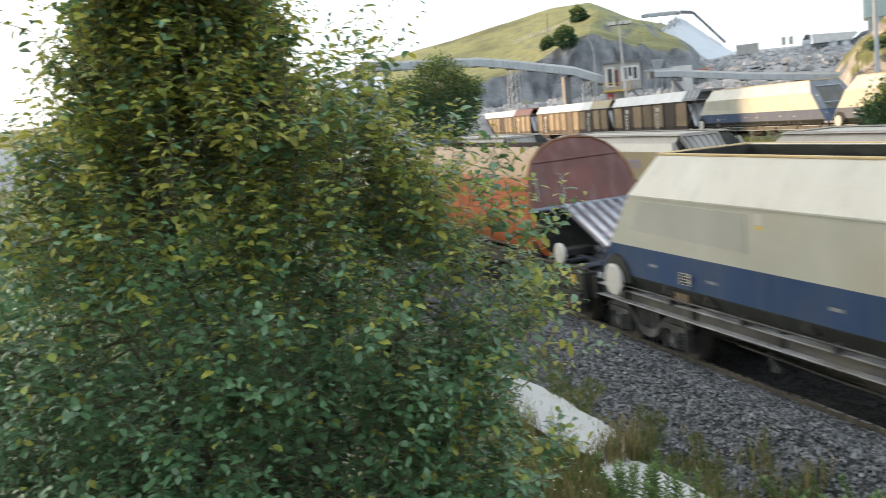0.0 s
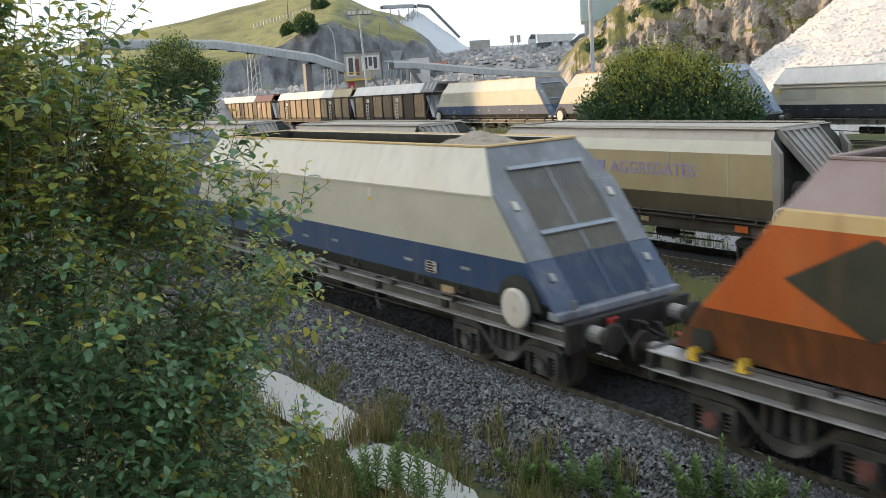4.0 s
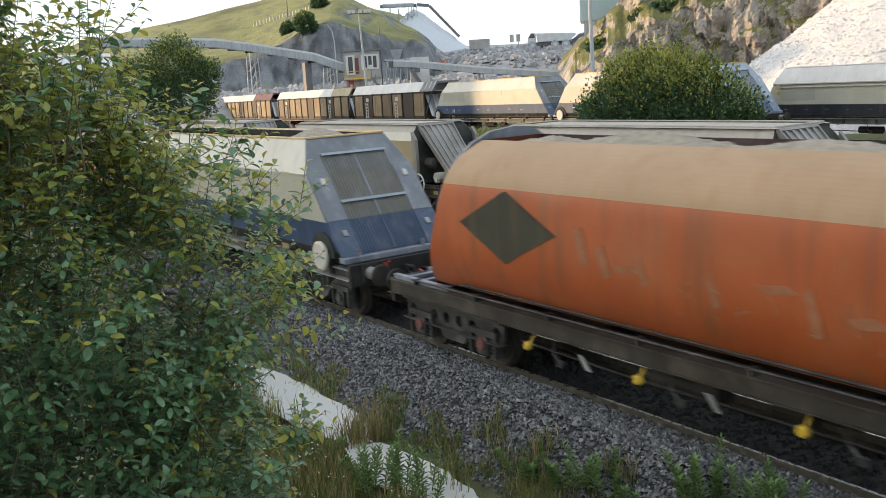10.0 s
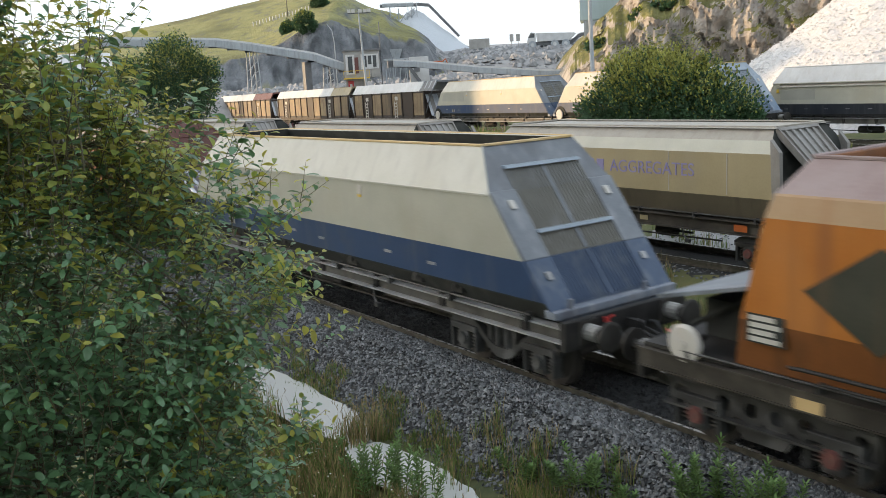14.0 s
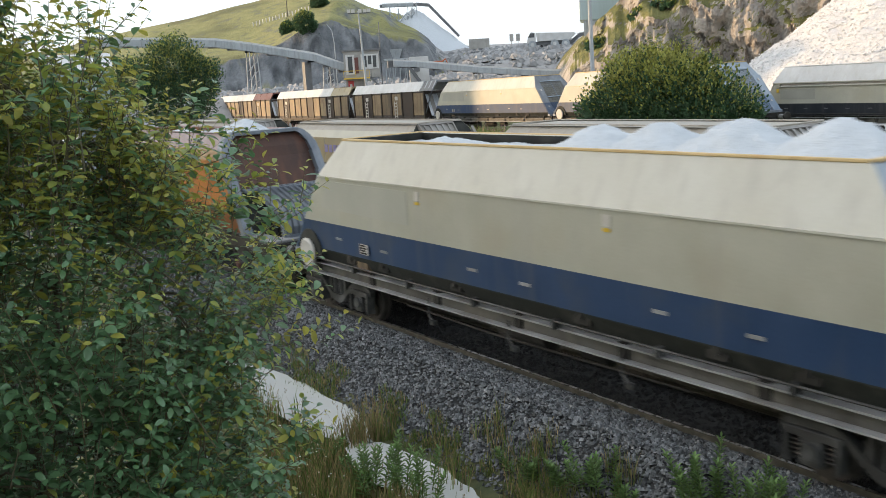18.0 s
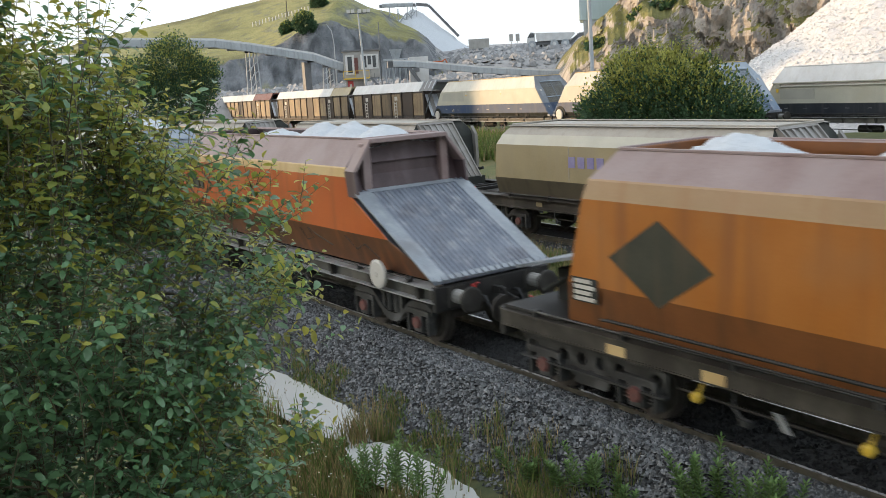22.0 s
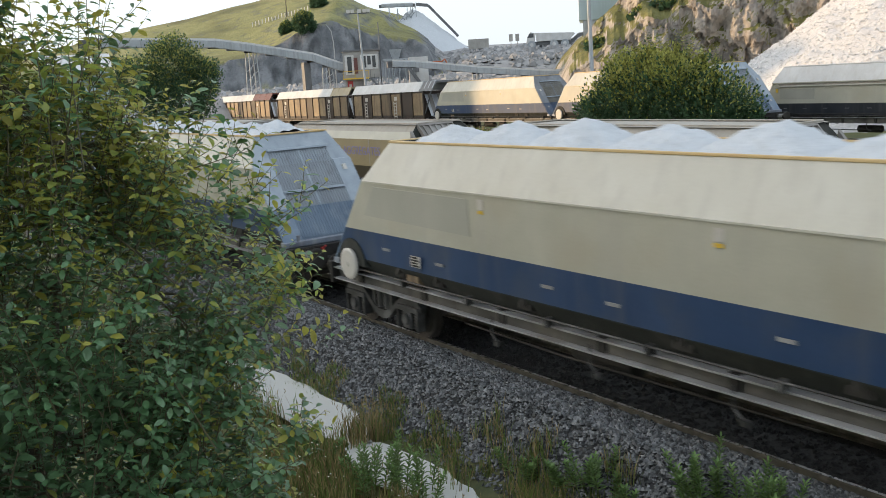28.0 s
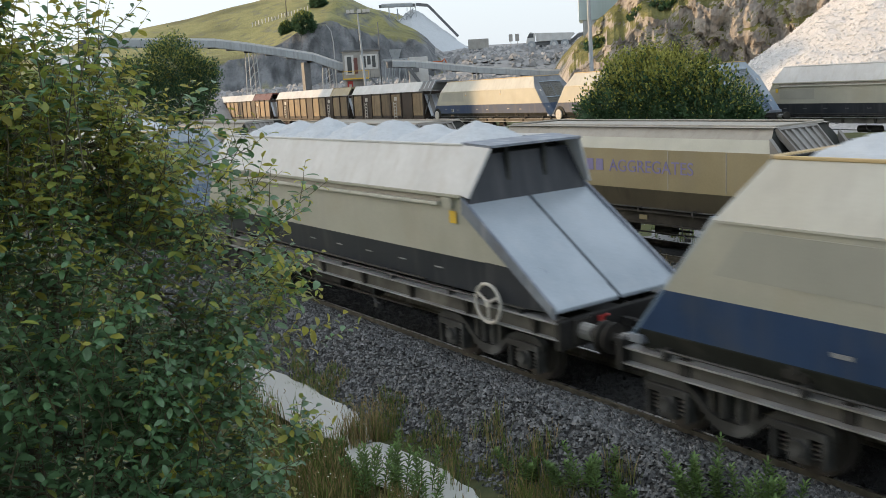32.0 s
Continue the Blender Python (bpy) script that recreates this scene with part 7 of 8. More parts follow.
def willow():
    rng = random.Random(21)
    az = radians(-80)
    away, right = Vector((math.sin(az), math.cos(az), 0)), Vector((math.cos(az), -math.sin(az), 0))
    base = away * 4.5 + right * -0.2
    base.z = ground_z(base.x, base.y) - 0.05
    t = empty("willow_tree", Matrix.Translation(base), "bushy goat willow with dark green leaves and yellowing shoots", "tree")
    loc = lambda q, dd, z: away * (4.4 + dd) + right * q + Vector((0, 0, z)) - base
    # stems from the ground
    tips = []
    for k in range(7):
        m = Mesh()
        q, dd, z = (-1.1, -0.6, -0.2, 0.2, 0.6, 0.9, -0.8)[k], (0.2, -0.3, 0.3, -0.2, 0.1, 0.3, -0.1)[k], (4.0, 4.3, 4.8, 4.5, 4.0, 3.6, 3.8)[k]
        end = loc(q, dd, z)
        pts = [Vector((0.12 * math.cos(k * 0.9), 0.12 * math.sin(k * 0.9), 0))]
        for i in range(1, 9):
            f = i / 8
            pts.append(pts[0].lerp(end, f) + Vector((0.15 * fbm(k, f * 2), 0.15 * fbm(k + 9, f * 2), 0.35 * math.sin(f * math.pi))))
        m.tube(pts, [0.042 * (1 - 0.9 * i / 8) for i in range(9)], 7)
        part("trunk" if k == 2 else "limb", m.data("limb", [BARK], True), None, t)
        tips.append(pts)
    leaves, wood, count = Mesh(), Mesh(), 0

    def branchlet(p, d, ln, young_lit, size=0.063):
        """A leading twig with side shoots below a leafy tip."""
        d = d.normalized()
        shoot(leaves, wood, rng, p, d, ln, max(10, int(ln * 34)), size, young_lit, 0.0034, broad_leaf, 0.245)
        k = rng.randint(2, 4)
        for i in range(k):
            side = d.orthogonal().normalized()
            side.rotate(Matrix.Rotation(i * 2.4 + rng.uniform(0, 2), 3, d))
            sd = (side * 0.8 + d * 0.55 + Vector((0, 0, 0.3))).normalized()
            shoot(leaves, wood, rng, p + d * ln * rng.uniform(0.05, 0.6), sd, ln * rng.uniform(0.4, 0.6), rng.randint(8, 11), size * 0.95, young_lit * 0.85, 0.0024, broad_leaf, 0.25)

    while count < 2050:
        z = rng.uniform(*rng.choices(((1.7, 6.2), (4.3, 6.2), (2.1, 3.8)), (0.68, 0.13, 0.19))[0])
        lo, hi = float(np.interp(z, CROWN_Z, CROWN_L)), float(np.interp(z, CROWN_Z, CROWN_R)) - 0.1
        mid, half = (lo + hi) / 2, max(0.1, (hi - lo) / 2)
        dd = rng.uniform(-1, 1)
        if dd > 0.15 and rng.random() < 0.4:
            continue
        dm = min(1.0, half + 0.1)
        u = rng.uniform(-1, 1)
        if u * u + dd * dd > 1 or (u * u + dd * dd < 0.35 and rng.random() < 0.5):
            continue
        p = loc(mid + u * half, dd * dm, z)
        if fbm(p.x * 1.9, p.y * 1.9, p.z * 1.5) < -0.24:
            continue
        out = right * u * 0.5 + away * dd * 0.4 + Vector((0, 0, 0.8 + 0.8 * smooth01(4.0, 5.4, z))) + rand_dir(rng) * 0.3
        ln = rng.uniform(0.3, 0.52)
        # yellow leaves increase with height: young shoots plus evening glow put into colour
        branchlet(p - out.normalized() * ln * 0.7, out, ln, 0.03 + 0.55 * smooth01(3.6, 4.9, z) + 0.12 * (u > 0.7))
        count += 1
        if count % 3 == 0:
            # a twig back to the nearest limb
            e = p - out.normalized() * ln * 0.65
            s = min((v for pts in tips for v in pts[2:]), key=lambda v: (v - e).length_squared)
            wood.tube([s, s.lerp(e, 0.5) + Vector((0, 0, 0.06)), e], [0.008, 0.006, 0.004], 4, 0, False)
    # long free shoots that stand out of the crown: offset, depth, height, lean, rise, length
    for q, dd, z, dq, dz, ln in ((0.38, 0.3, 4.7, 0.12, 1, 0.75), (0.3, -0.1, 4.7, 0.05, 1, 0.7), (0.8, 0.2, 4.45, 0.25, 1, 0.45), (0.95, 0.3, 4.35, 0.5, 0.8, 0.42), (1.0, 0.0, 4.2, 0.8, 0.7, 0.36), (1.0, 0.2, 3.6, 0.8, 0.75, 0.6), (1.02, 0.4, 3.5, 0.9, 0.45, 0.62), (0.95, 0.1, 3.35, 0.9, 0.5, 0.7),
                                 (1.0, -0.2, 3.7, 0.7, 0.8, 0.42), (1.05, 0.3, 3.85, 0.9, 0.3, 0.42), (1.0, -0.3, 3.1, 0.9, 0.4, 0.35), (0.2, -0.5, 4.6, 0.0, 1, 0.5), (0.15, 0.4, 4.8, 0.02, 1, 0.6), (-0.2, 0.0, 5.2, 0.0, 1, 0.7), (-0.5, 0.2, 5.0, -0.1, 1, 0.7), (-1.2, 0.0, 4.5, -0.3, 0.9, 0.5)):
        for _ in range(2):
            d = right * dq + Vector((0, 0, dz)) + rand_dir(rng) * 0.18
            branchlet(loc(q - 0.12 * dq, dd + rng.uniform(-0.15, 0.15), z - 0.1), d, ln, 0.45, 0.076)
    for k in range(26):
        # loose shoots along the open side, and upright ones over the top
        z = rng.uniform(2.7, 4.5)
        q = float(np.interp(z, CROWN_Z, CROWN_R)) - rng.uniform(0.2, 0.4)
        branchlet(loc(q, rng.uniform(-0.7, 0.6), z), right * rng.uniform(0.3, 0.9) + Vector((0, 0, rng.uniform(0.3, 0.9))) + rand_dir(rng) * 0.35, rng.uniform(0.28, 0.45), 0.1 + 0.35 * smooth01(3.7, 4.6, z))
    for k in range(170):
        # the close leafy head of the tree
        z = rng.uniform(4.5, 5.7)
        branchlet(loc(rng.uniform(-0.95, 0.1 - 0.1 * (z - 4.5)), rng.uniform(-0.65, 0.3), z - 0.15), Vector((0, 0, 1)) + rand_dir(rng) * 0.45, rng.uniform(0.28, 0.42), 0.5)
    for k in range(24):
        branchlet(loc(rng.uniform(-1.2, 0.5), rng.uniform(-0.5, 0.5), rng.uniform(4.3, 4.65)), Vector((0, 0, 1)) + rand_dir(rng) * 0.22, rng.uniform(0.4, 0.7), 0.45, 0.08)
    c = part("crown", leaves.data("crown", [LEAF, LEAFY, LEAFO], True), None, t)
    tagged(c, "dark green and yellowing willow leaves", "", "", "stuff")
    tagged(part("twig_wood", wood.data("twig_wood", [TWIG], True), None, t), "thin grey brown twigs", "", "", "stuff")
    # the foremost shoots, leaf by leaf
    kinds = []
    for ln, mt in ((0.062, LEAF), (0.056, LEAFO), (0.055, LEAF)):
        lm = Mesh()
        broad_leaf(lm, Vector((0, 0, 0)), Vector((1, 0, 0)), Vector((0, 0, 1)), ln, ln * 0.23)
        kinds.append(lm.data("leaf", [mt], True))
    for k in range(20):
        z = rng.uniform(2.9, 4.6)
        lo, hi = float(np.interp(z, CROWN_Z, CROWN_L)), float(np.interp(z, CROWN_Z, CROWN_R))
        p = loc(rng.uniform(lo * 0.5, hi * 0.8), -0.7, z)
        d = (Vector((0, 0, 0.9)) - away * 0.35 + rand_dir(rng) * 0.4).normalized()
        part("twig", Mesh().tube([p - d * 0.15, p + d * 0.12, p + d * 0.36], [0.0035, 0.003, 0.0015], 5), [TWIG], t)
        for i in range(13):
            side = d.orthogonal().normalized()
            side.rotate(Matrix.Rotation(i * 2.4, 3, d))
            dd = (side * 0.9 + d * (0.3 + 0.04 * i)).normalized()
            nn = (Vector((0, 0, 1)) - side * 0.2 + rand_dir(rng) * 0.4).normalized()
            nn = (nn - dd * nn.dot(dd)).normalized()
            o = part("leaf", kinds[1 if z > 4.1 and i % 3 else (0 if i < 9 else 2)], None, t)
            o.matrix_basis = Matrix.Translation(p + d * (0.02 + 0.027 * i)) @ Matrix((dd, nn.cross(dd), nn)).transposed().to_4x4()


willow()


def shrub(name, x, y, z, blobs, n, size, mats, label, category, seed, lit=0.3, trunk=0.12, up=0.4, spikes=0):
    """A shrub or tree: trunk, limbs and many small leaves in uneven clumps."""
    rng = random.Random(seed)
    t = empty(name, pose(x, y, z), label, category)
    for k, (bx, by, bz, rx, ry, rz) in enumerate(blobs):
        m = Mesh()
        m.tube([(0.1 * k, 0, 0), (bx * 0.4, by * 0.4, bz * 0.5), (bx, by, bz)], [trunk, trunk * 0.7, trunk * 0.25], 6)
        part("trunk" if k == 0 else "limb", m.data("limb", [BARK], True), None, t)
    m = Mesh()
    tot = sum(b[3] * b[4] for b in blobs)
    zmax = max(b[2] + b[5] for b in blobs)
    for bx, by, bz, rx, ry, rz in blobs:
        clumps = []
        for _ in range(max(6, int(n / 40 * rx * ry / tot))):
            d = rand_dir(rng)
            q = rng.uniform(0.55, 1.0)
            clumps.append((Vector((bx + d.x * rx * q, by + d.y * ry * q, bz + d.z * rz * q)), d))
        for c, d in clumps:
            for _ in range(40):
                p = c + Vector((rng.gauss(0, 1) * rx * 0.11, rng.gauss(0, 1) * ry * 0.11, rng.gauss(0, 1) * rz * 0.13))
                dd = (d + rand_dir(rng) * 0.9 + Vector((0, 0, up))).normalized()
                nn = dd.orthogonal().normalized()
                nn.rotate(Matrix.Rotation(rng.uniform(0, 6.28), 3, dd))
                # lit-coloured leaves grow commoner with height: sun on the top put into colour
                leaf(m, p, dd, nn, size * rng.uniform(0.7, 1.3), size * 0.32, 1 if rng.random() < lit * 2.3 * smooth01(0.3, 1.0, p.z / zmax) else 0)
    wood = Mesh()
    for k in range(spikes):
        # upright shoots that break the outline
        bx, by, bz, rx, ry, rz = blobs[k % len(blobs)]
        d = rand_dir(rng)
        d = Vector((d.x, d.y, abs(d.z) * 0.8 + 0.35)).normalized()
        p = Vector((bx + d.x * rx * 0.9, by + d.y * ry * 0.9, bz + d.z * rz * 0.9))
        shoot(m, wood, rng, p, Vector((d.x * 0.5, d.y * 0.5, 1)).normalized(), rng.uniform(0.4, 1.0), 16, size * 1.05, 0.0)
    if spikes:
        m.m = [1 if q == 2 or (i % 5 > 1 and i >= len(m.m) - spikes * 32) else q for i, q in enumerate(m.m)]
        tagged(part("twig_wood", wood.data("twig_wood", [BARK], True), None, t), "thin upright twigs", "", "", "stuff")
    tagged(part("crown", m.data("crown", mats, True), None, t), label.split(" with")[0] + " leaves", "", "", "stuff")
    return t


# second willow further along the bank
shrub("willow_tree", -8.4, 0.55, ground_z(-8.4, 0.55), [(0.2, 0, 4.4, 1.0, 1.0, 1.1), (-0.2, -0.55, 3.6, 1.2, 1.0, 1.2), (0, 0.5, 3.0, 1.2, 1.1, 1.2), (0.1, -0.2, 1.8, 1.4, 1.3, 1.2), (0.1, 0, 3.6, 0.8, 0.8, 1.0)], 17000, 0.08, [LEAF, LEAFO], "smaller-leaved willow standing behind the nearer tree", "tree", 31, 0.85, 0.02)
# bush added as a dark backdrop for the deep shade behind the leaves
shrub("willow_bush", -6.6, -1.0, ground_z(-6.6, -1.0), [(0, 0, 1.0, 1.2, 1.3, 1.0), (0.2, -0.5, 1.8, 1.1, 1.2, 0.9), (-0.2, 0.5, 2.4, 0.9, 1.0, 0.9)], 14000, 0.085, [LEAF, LEAFO], "low dark willow bush added behind the taller trees", "bush", 35, 0.06, 0.04)
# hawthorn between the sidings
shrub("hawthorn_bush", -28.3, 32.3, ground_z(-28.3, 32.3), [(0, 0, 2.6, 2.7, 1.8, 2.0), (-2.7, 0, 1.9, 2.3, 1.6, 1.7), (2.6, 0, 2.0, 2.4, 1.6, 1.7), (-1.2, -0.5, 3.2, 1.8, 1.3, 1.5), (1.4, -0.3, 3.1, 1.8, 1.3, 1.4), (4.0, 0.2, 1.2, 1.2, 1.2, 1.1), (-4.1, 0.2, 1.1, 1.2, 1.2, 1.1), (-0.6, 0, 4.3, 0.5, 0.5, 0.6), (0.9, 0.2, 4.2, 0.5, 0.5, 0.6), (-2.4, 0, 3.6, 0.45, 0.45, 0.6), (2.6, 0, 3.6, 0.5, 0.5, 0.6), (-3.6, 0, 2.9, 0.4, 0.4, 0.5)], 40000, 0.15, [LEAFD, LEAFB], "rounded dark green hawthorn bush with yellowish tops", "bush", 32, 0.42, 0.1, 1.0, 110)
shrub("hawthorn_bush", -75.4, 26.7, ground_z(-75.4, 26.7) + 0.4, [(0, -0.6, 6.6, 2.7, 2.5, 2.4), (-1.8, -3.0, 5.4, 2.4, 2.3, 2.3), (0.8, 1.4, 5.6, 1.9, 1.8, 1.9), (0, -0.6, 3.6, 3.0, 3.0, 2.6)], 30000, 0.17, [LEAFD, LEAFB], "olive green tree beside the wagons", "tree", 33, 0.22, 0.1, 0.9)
for k, (az, el, s) in enumerate(((-64.04, 0.0585, 1.6), (-62.95, 0.059, 2.0), (-62.0, 0.084, 2.0))):
    x, y, z = on_hill(az, el)
    shrub("hill_shrub", x, y, z - 0.5, [(0, 0, s * 0.9, s, s, s), (s * 0.6, 0.4, s * 0.5, s * 0.7, s * 0.7, s * 0.6)], 5000, 0.35, [LEAFD, LEAFB], "dark round shrub on the hillside", "shrub", 40 + k, 0.2, 0.2)
for k, (az, r, z, s) in enumerate(((-39.6, 89.5, 10.6, 1.2), (-42.4, 89, 9.0, 0.9), (-41.2, 89.5, 9.8, 1.0), (-38.2, 90, 11.2, 1.5), (-37.0, 90, 11.6, 1.3), (-45.0, 88, 6.6, 0.8), (-34.6, 91, 12.2, 1.5))):
    shrub("ledge_shrub", r * math.sin(radians(az)), r * math.cos(radians(az)), z, [(0, 0, s * 0.6, s * 1.3, s, s * 0.8), (s, 0, s * 0.3, s * 0.8, s * 0.8, s * 0.6)], 1400, 0.3, [LEAFD, LEAFB], "green shrub rooted on a cliff ledge", "shrub", 60 + k, 0.3, 0.12)


def grass(name, seed, n, x0, x1, y0, y1, h0, h1, dry, label, wd=0.006, clump=0.5, thin=0.0, skew=0.0, flower=0.0):
    rng = random.Random(seed)
    m = Mesh()
    done = 0
    while done < n:
        x, y = rng.uniform(x0, x1), rng.uniform(y0, y1)
        y -= (x + 48.56) * skew
        if fbm(x * clump, y * clump * 1.6, seed) < thin or (abs(y - 6.66) < 0.62 and (-18 < x < -12.5 or -12.1 < x < -8.8) and rng.random() < 0.82):
            continue
        z = ground_z(x, y)
        for _ in range(4):
            h = rng.uniform(h0, h1)
            a = rng.uniform(0, 6.28)
            bx, by = math.cos(a) * h * rng.uniform(0.05, 0.4), math.sin(a) * h * rng.uniform(0.05, 0.4)
            px, py = x + rng.gauss(0, 0.03), y + rng.gauss(0, 0.03)
            w = wd * rng.uniform(0.7, 1.5)
            sx, sy = -math.sin(a + 0.6) * w, math.cos(a + 0.6) * w
            b = len(m.v)
            m.v += [(px - sx, py - sy, z - 0.02), (px + sx, py + sy, z - 0.02), (px + bx * 0.4 + sx * 0.7, py + by * 0.4 + sy * 0.7, z + h * 0.6), (px + bx * 0.4 - sx * 0.7, py + by * 0.4 - sy * 0.7, z + h * 0.6), (px + bx, py + by, z + h)]
            m.f += [(b, b + 1, b + 2, b + 3), (b + 3, b + 2, b + 4)]
            mi = 1 if rng.random() < dry else 0
            m.m += [mi, mi]
            if flower and rng.random() < flower:
                e = Vector((px + bx, py + by, z + h))
                for q in range(5):
                    leaf(m, e, Vector((math.cos(q * 1.26), math.sin(q * 1.26), 0.4)).normalized(), Vector((0, 0, 1)), 0.016, 0.006, 2)
            if mi and rng.random() < 0.35:
                e = Vector((px + bx, py + by, z + h))
                for q in range(3):
                    leaf(m, e - Vector((0, 0, 0.03 * q)), (rand_dir(rng) * 0.5 + Vector((0, 0, 1))).normalized(), Vector((1, 0, 0)), 0.05, 0.006, 1)
        done += 1
    ob = part(name, m.data(name, [GRASSB, STRAW, PETAL], True), None)
    return tagged(ob, label, "grass", "", "stuff")


grass("verge_grass", 71, 3600, -22, -3.5, 3.6, 6.5, 0.18, 0.6, 0.42, "long green and straw grass on the bank, with small white flowers", 0.007, flower=0.03)
grass("drain_grass", 72, 2200, -18, -5, 7.05, 7.75, 0.05, 0.18, 0.16, "tufts of grass along the foot of the ballast", 0.005, 0.9, 0.05)
grass("reed_clump", 76, 90, -12.55, -12.05, 6.3, 7.1, 0.3, 0.75, 0.75, "clump of dead reeds between two pools", 0.006, 0.5, -1)
grass("strip_grass", 73, 8000, -34, -4, 12.6, 16.6, 0.15, 0.62, 0.45, "tall dry seed-headed grass between the tracks", 0.007)
grass("yard_grass", 74, 4200, -42, -6, 29.6, 34.2, 0.2, 0.6, 0.15, "lush green grass on the raised yard edge", 0.014)
grass("weed_fringe", 77, 3000, -100, -38, 35.4, 37.2, 0.12, 0.42, 0.45, "weeds and dry grass along the loading siding", 0.02, 0.3, -0.25, 0.1139)
grass("siding_bank_grass", 81, 5200, -66, -36, 29.5, 36.4, 0.35, 1.0, 0.18, "lush green grass before the loading siding", 0.02, 0.3, -0.4, 0.1139)
grass("toe_grass", 78, 900, -10.5, -4.2, 6.75, 7.35, 0.15, 0.6, 0.3, "long grass at the foot of the ballast", 0.006, 0.8, -0.05)
grass("bank_grass", 70, 4200, -7, 12, -7, 4.2, 0.15, 0.5, 0.3, "rough grass on the bank above the line", 0.007, 0.4, -0.1, flower=0.01)
grass("shoulder_weeds", 79, 260, -10.5, -4.6, 7.5, 7.95, 0.15, 0.5, 0.35, "straw and green weeds on the ballast shoulder", 0.005, 1.1, 0.12)
grass("siding_grass", 75, 2600, -44, -6, 20.4, 25.5, 0.15, 0.5, 0.3, "sparse weeds beside the siding", 0.008, 0.6, 0.1)


def willowherb(x, y, h, seed, flowers):
    rng = random.Random(seed)
    t = empty("willowherb", pose(x, y, ground_z(x, y)), "tall green willowherb with narrow leaves", "plant", "willowherb along the drain")
    for s in range(rng.randint(3, 5)):
        m, st = Mesh(), Mesh()
        dx, dy = rng.gauss(0, 0.09), rng.gauss(0, 0.09)
        hh = h * rng.uniform(0.7, 1.0)
        top = Vector((dx * 2.2, dy * 2.2, hh))
        st.tube([(dx, dy, -0.03), (dx * 1.5, dy * 1.5, hh * 0.5), top], [0.008, 0.006, 0.003], 5)
        part("stem", st.data("stem", [GRASSB], True), None, t)
        n = 46
        for k in range(n):
            f = 0.25 + 0.75 * k / n
            p = Vector((dx, dy, 0)).lerp(top, f)
            a = k * 2.4 + s
            d = Vector((math.cos(a), math.sin(a), 0.35 + 0.7 * f)).normalized()
            nn = Vector((-math.cos(a) * 0.4, -math.sin(a) * 0.4, 1)).normalized()
            nn = (nn - d * nn.dot(d)).normalized()
            leaf(m, p, d, nn, 0.15 * (1.1 - 0.55 * f), 0.015, 0)
        if flowers:
            for k in range(8):
                leaf(m, top - Vector((0, 0, 0.02 * k)), rand_dir(rng), Vector((0, 0, 1)), 0.03, 0.012, 1)
        part("leaves", m.data("leaves", [HERB, PETAL], True), None, t)


for k, (x, y, h) in enumerate(((-10.4, 6.2, 0.85), (-10.7, 5.9, 0.75), (-10.0, 6.35, 1.0), (-9.7, 6.1, 0.95), (-10.2, 5.7, 0.8), (-8.0, 7.7, 0.62), (-7.75, 7.72, 0.68), (-8.25, 7.65, 0.5), (-7.5, 7.6, 0.6), (-6.5, 7.9, 0.72), (-6.3, 7.95, 0.85), (-6.1, 7.92, 0.7), (-5.75, 7.95, 0.75), (-5.6, 7.9, 0.9), (-5.45, 7.95, 0.8), (-9.0, 7.5, 0.4), (-12.0, 5.6, 0.6), (-9.9, 5.9, 0.7))):
    willowherb(x, y, h, 80 + k, False)


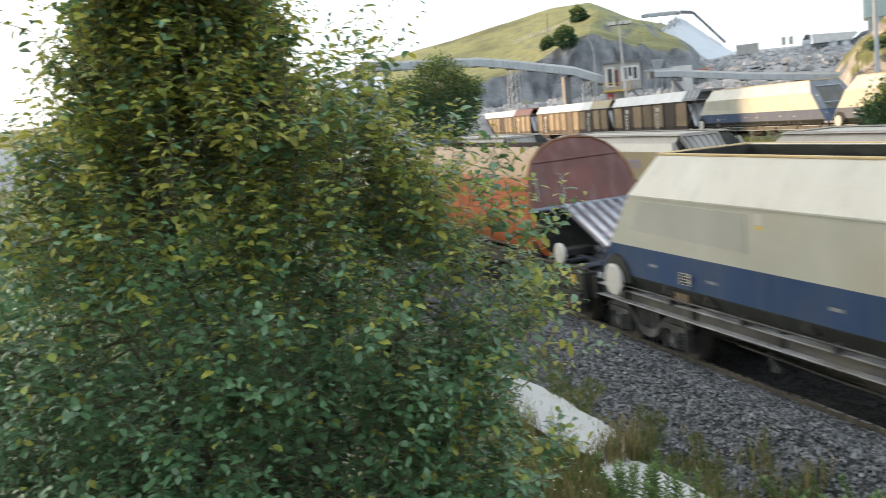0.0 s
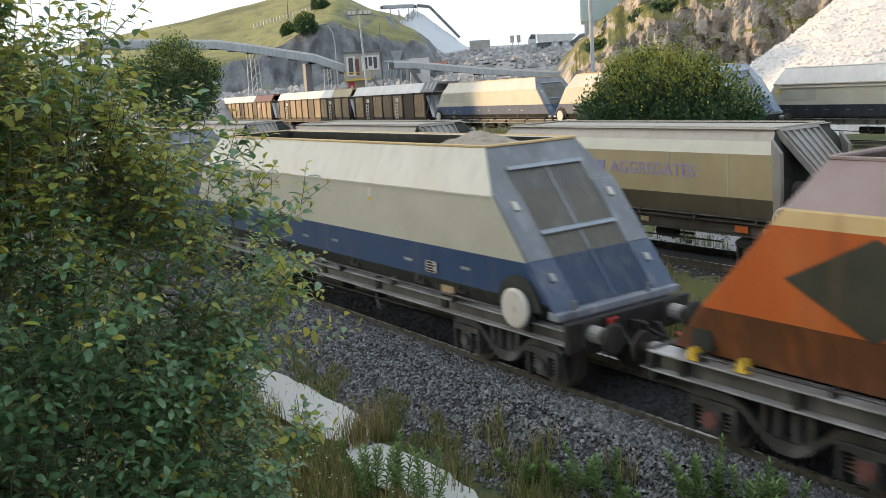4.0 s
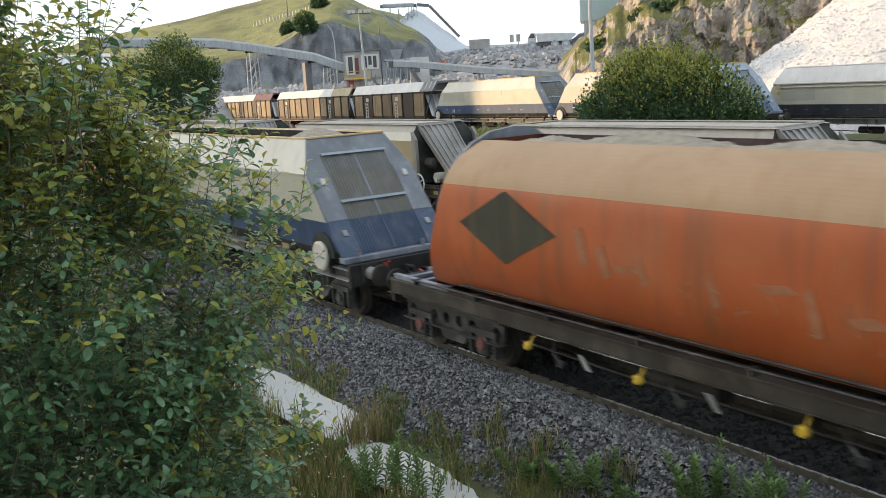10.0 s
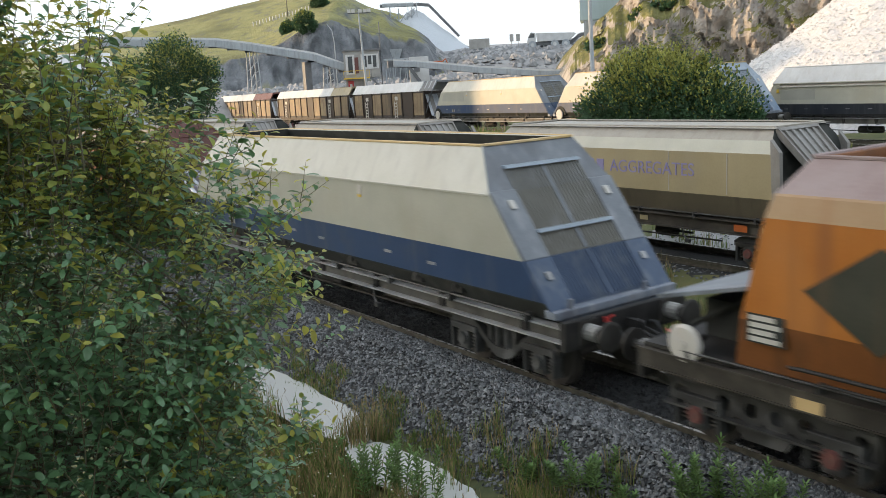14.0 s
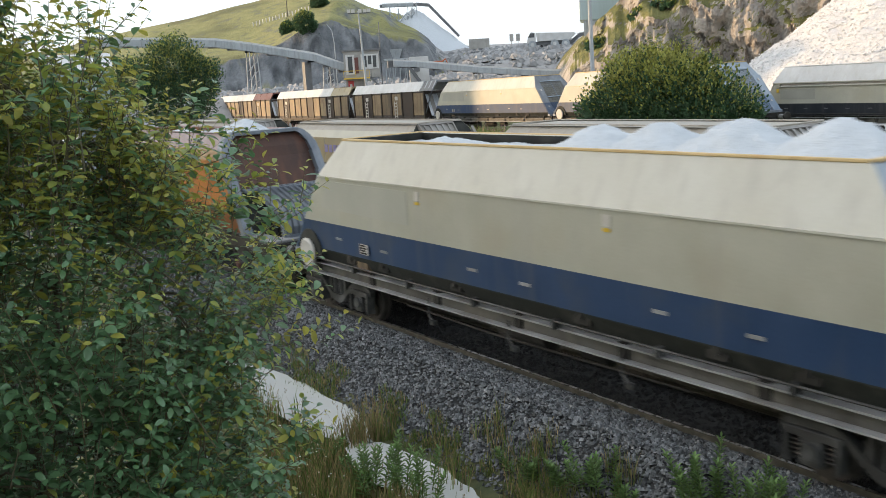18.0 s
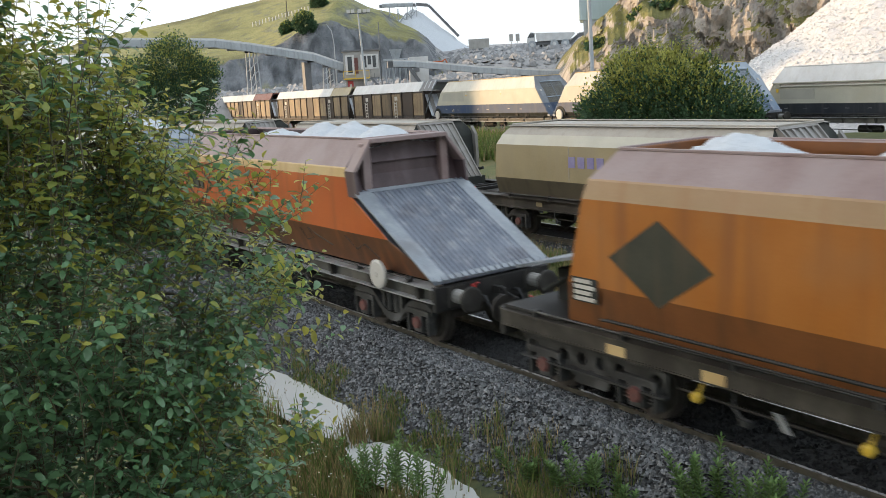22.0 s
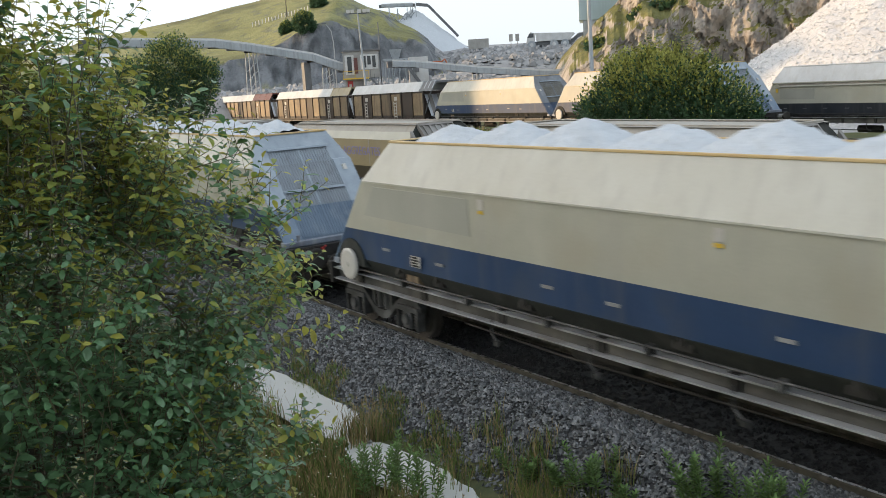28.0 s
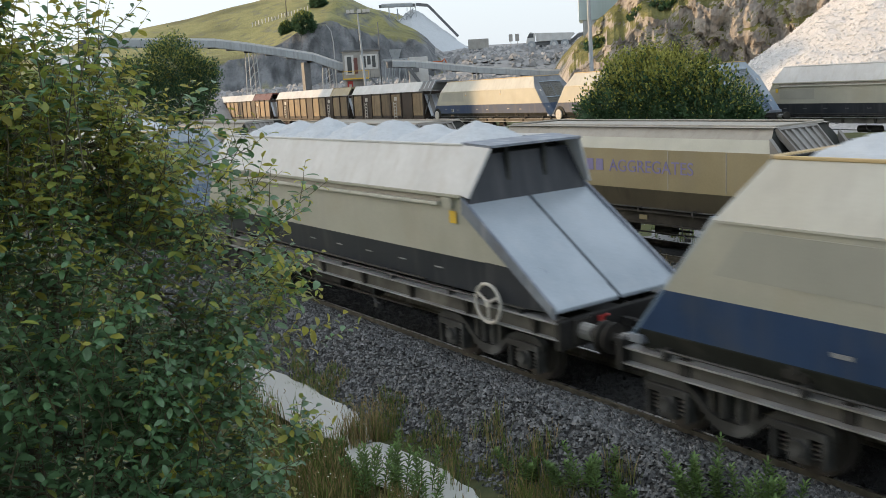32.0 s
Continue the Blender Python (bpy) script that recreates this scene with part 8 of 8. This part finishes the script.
def rosebay():
    """Pink flower spikes among the weeds along the loading siding."""
    rng = random.Random(83)
    m = Mesh()
    for _ in range(420):
        f = rng.uniform(-62, 14)
        p = siding3(f) @ Vector((0, -rng.uniform(1.9, 3.6), 0))
        z = ground_z(p.x, p.y)
        h = rng.uniform(0.45, 0.95)
        m.tube([(p.x, p.y, z - 0.05), (p.x + 0.03, p.y, z + h)], [0.012, 0.006], 3, 0, False)
        for k in range(12):
            leaf(m, Vector((p.x, p.y, z + h * (0.3 + 0.03 * k))), (rand_dir(rng) + Vector((0, 0, 0.4))).normalized(), Vector((0, 0, 1)), 0.12, 0.016, 0)
        for k in range(10):
            leaf(m, Vector((p.x + 0.03, p.y, z + h * (0.68 + 0.035 * k))), (rand_dir(rng) + Vector((0, 0, 0.3))).normalized(), Vector((0, 0, 1)), 0.075 * (1.2 - 0.06 * k), 0.03, 1)
    tagged(part("rosebay_flowers", m.data("rosebay_flowers", [HERB, PINK], True), None), "pink rosebay flower spikes along the siding", "flowers", "", "stuff")


rosebay()


# ---- ballast stones ----
def ballast():
    rng = random.Random(91)
    m = Mesh()
    for _ in range(46000):
        x = -4.5 - 24 * rng.random() ** 1.35
        y = rng.uniform(7.25, 9.0)
        if y < 7.55 and rng.random() < 0.6:
            continue
        lump(m, x, y, ground_z(x, y) + rng.uniform(0.005, 0.03), rng.uniform(0.024, 0.047), rng)
    # stones between the rails take the same shade-darkened colour
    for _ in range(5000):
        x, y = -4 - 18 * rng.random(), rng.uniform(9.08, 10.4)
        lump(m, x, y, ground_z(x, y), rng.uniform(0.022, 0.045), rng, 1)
    for _ in range(5000):
        x, y = -4 - 26 * rng.random(), rng.choice((rng.uniform(10.5, 12.4), rng.uniform(16.6, 17.6), rng.uniform(19, 22)))
        lump(m, x, y, ground_z(x, y), rng.uniform(0.025, 0.05), rng)
    tagged(part("ballast_stones", m, [STONES, DARKBED]), "loose grey angular ballast stones beside the rail", "ballast", "", "stuff")


ballast()


# ---- what moves ----
def motions():
    turn = math.degrees(SPEED / WHEEL_R)
    for ob, s in TRAIN:
        walk(ob, [(t, pose(s - SPEED * t, TRACK1, 0)) for t in (0.0, 32.0)])
        for wheels in [c for c in ob.children if c.name.startswith("wheelset")]:
            x = wheels.location.x
            # each wheel rolls while its wagon is near
            tc = (s + 12.0) / SPEED
            rows = [(round(0.1 * k, 1), pose(x, 0, WHEEL_R, 0, -turn * min(max(0.1 * k - (tc - 6.0), 0.0), 10.0), 0)) for k in range(321)]
            keep = [r for i, r in enumerate(rows) if i in (0, 320) or (tc - 6.2 < r[0] < tc + 4.2)]
            walk(wheels, keep)


motions()
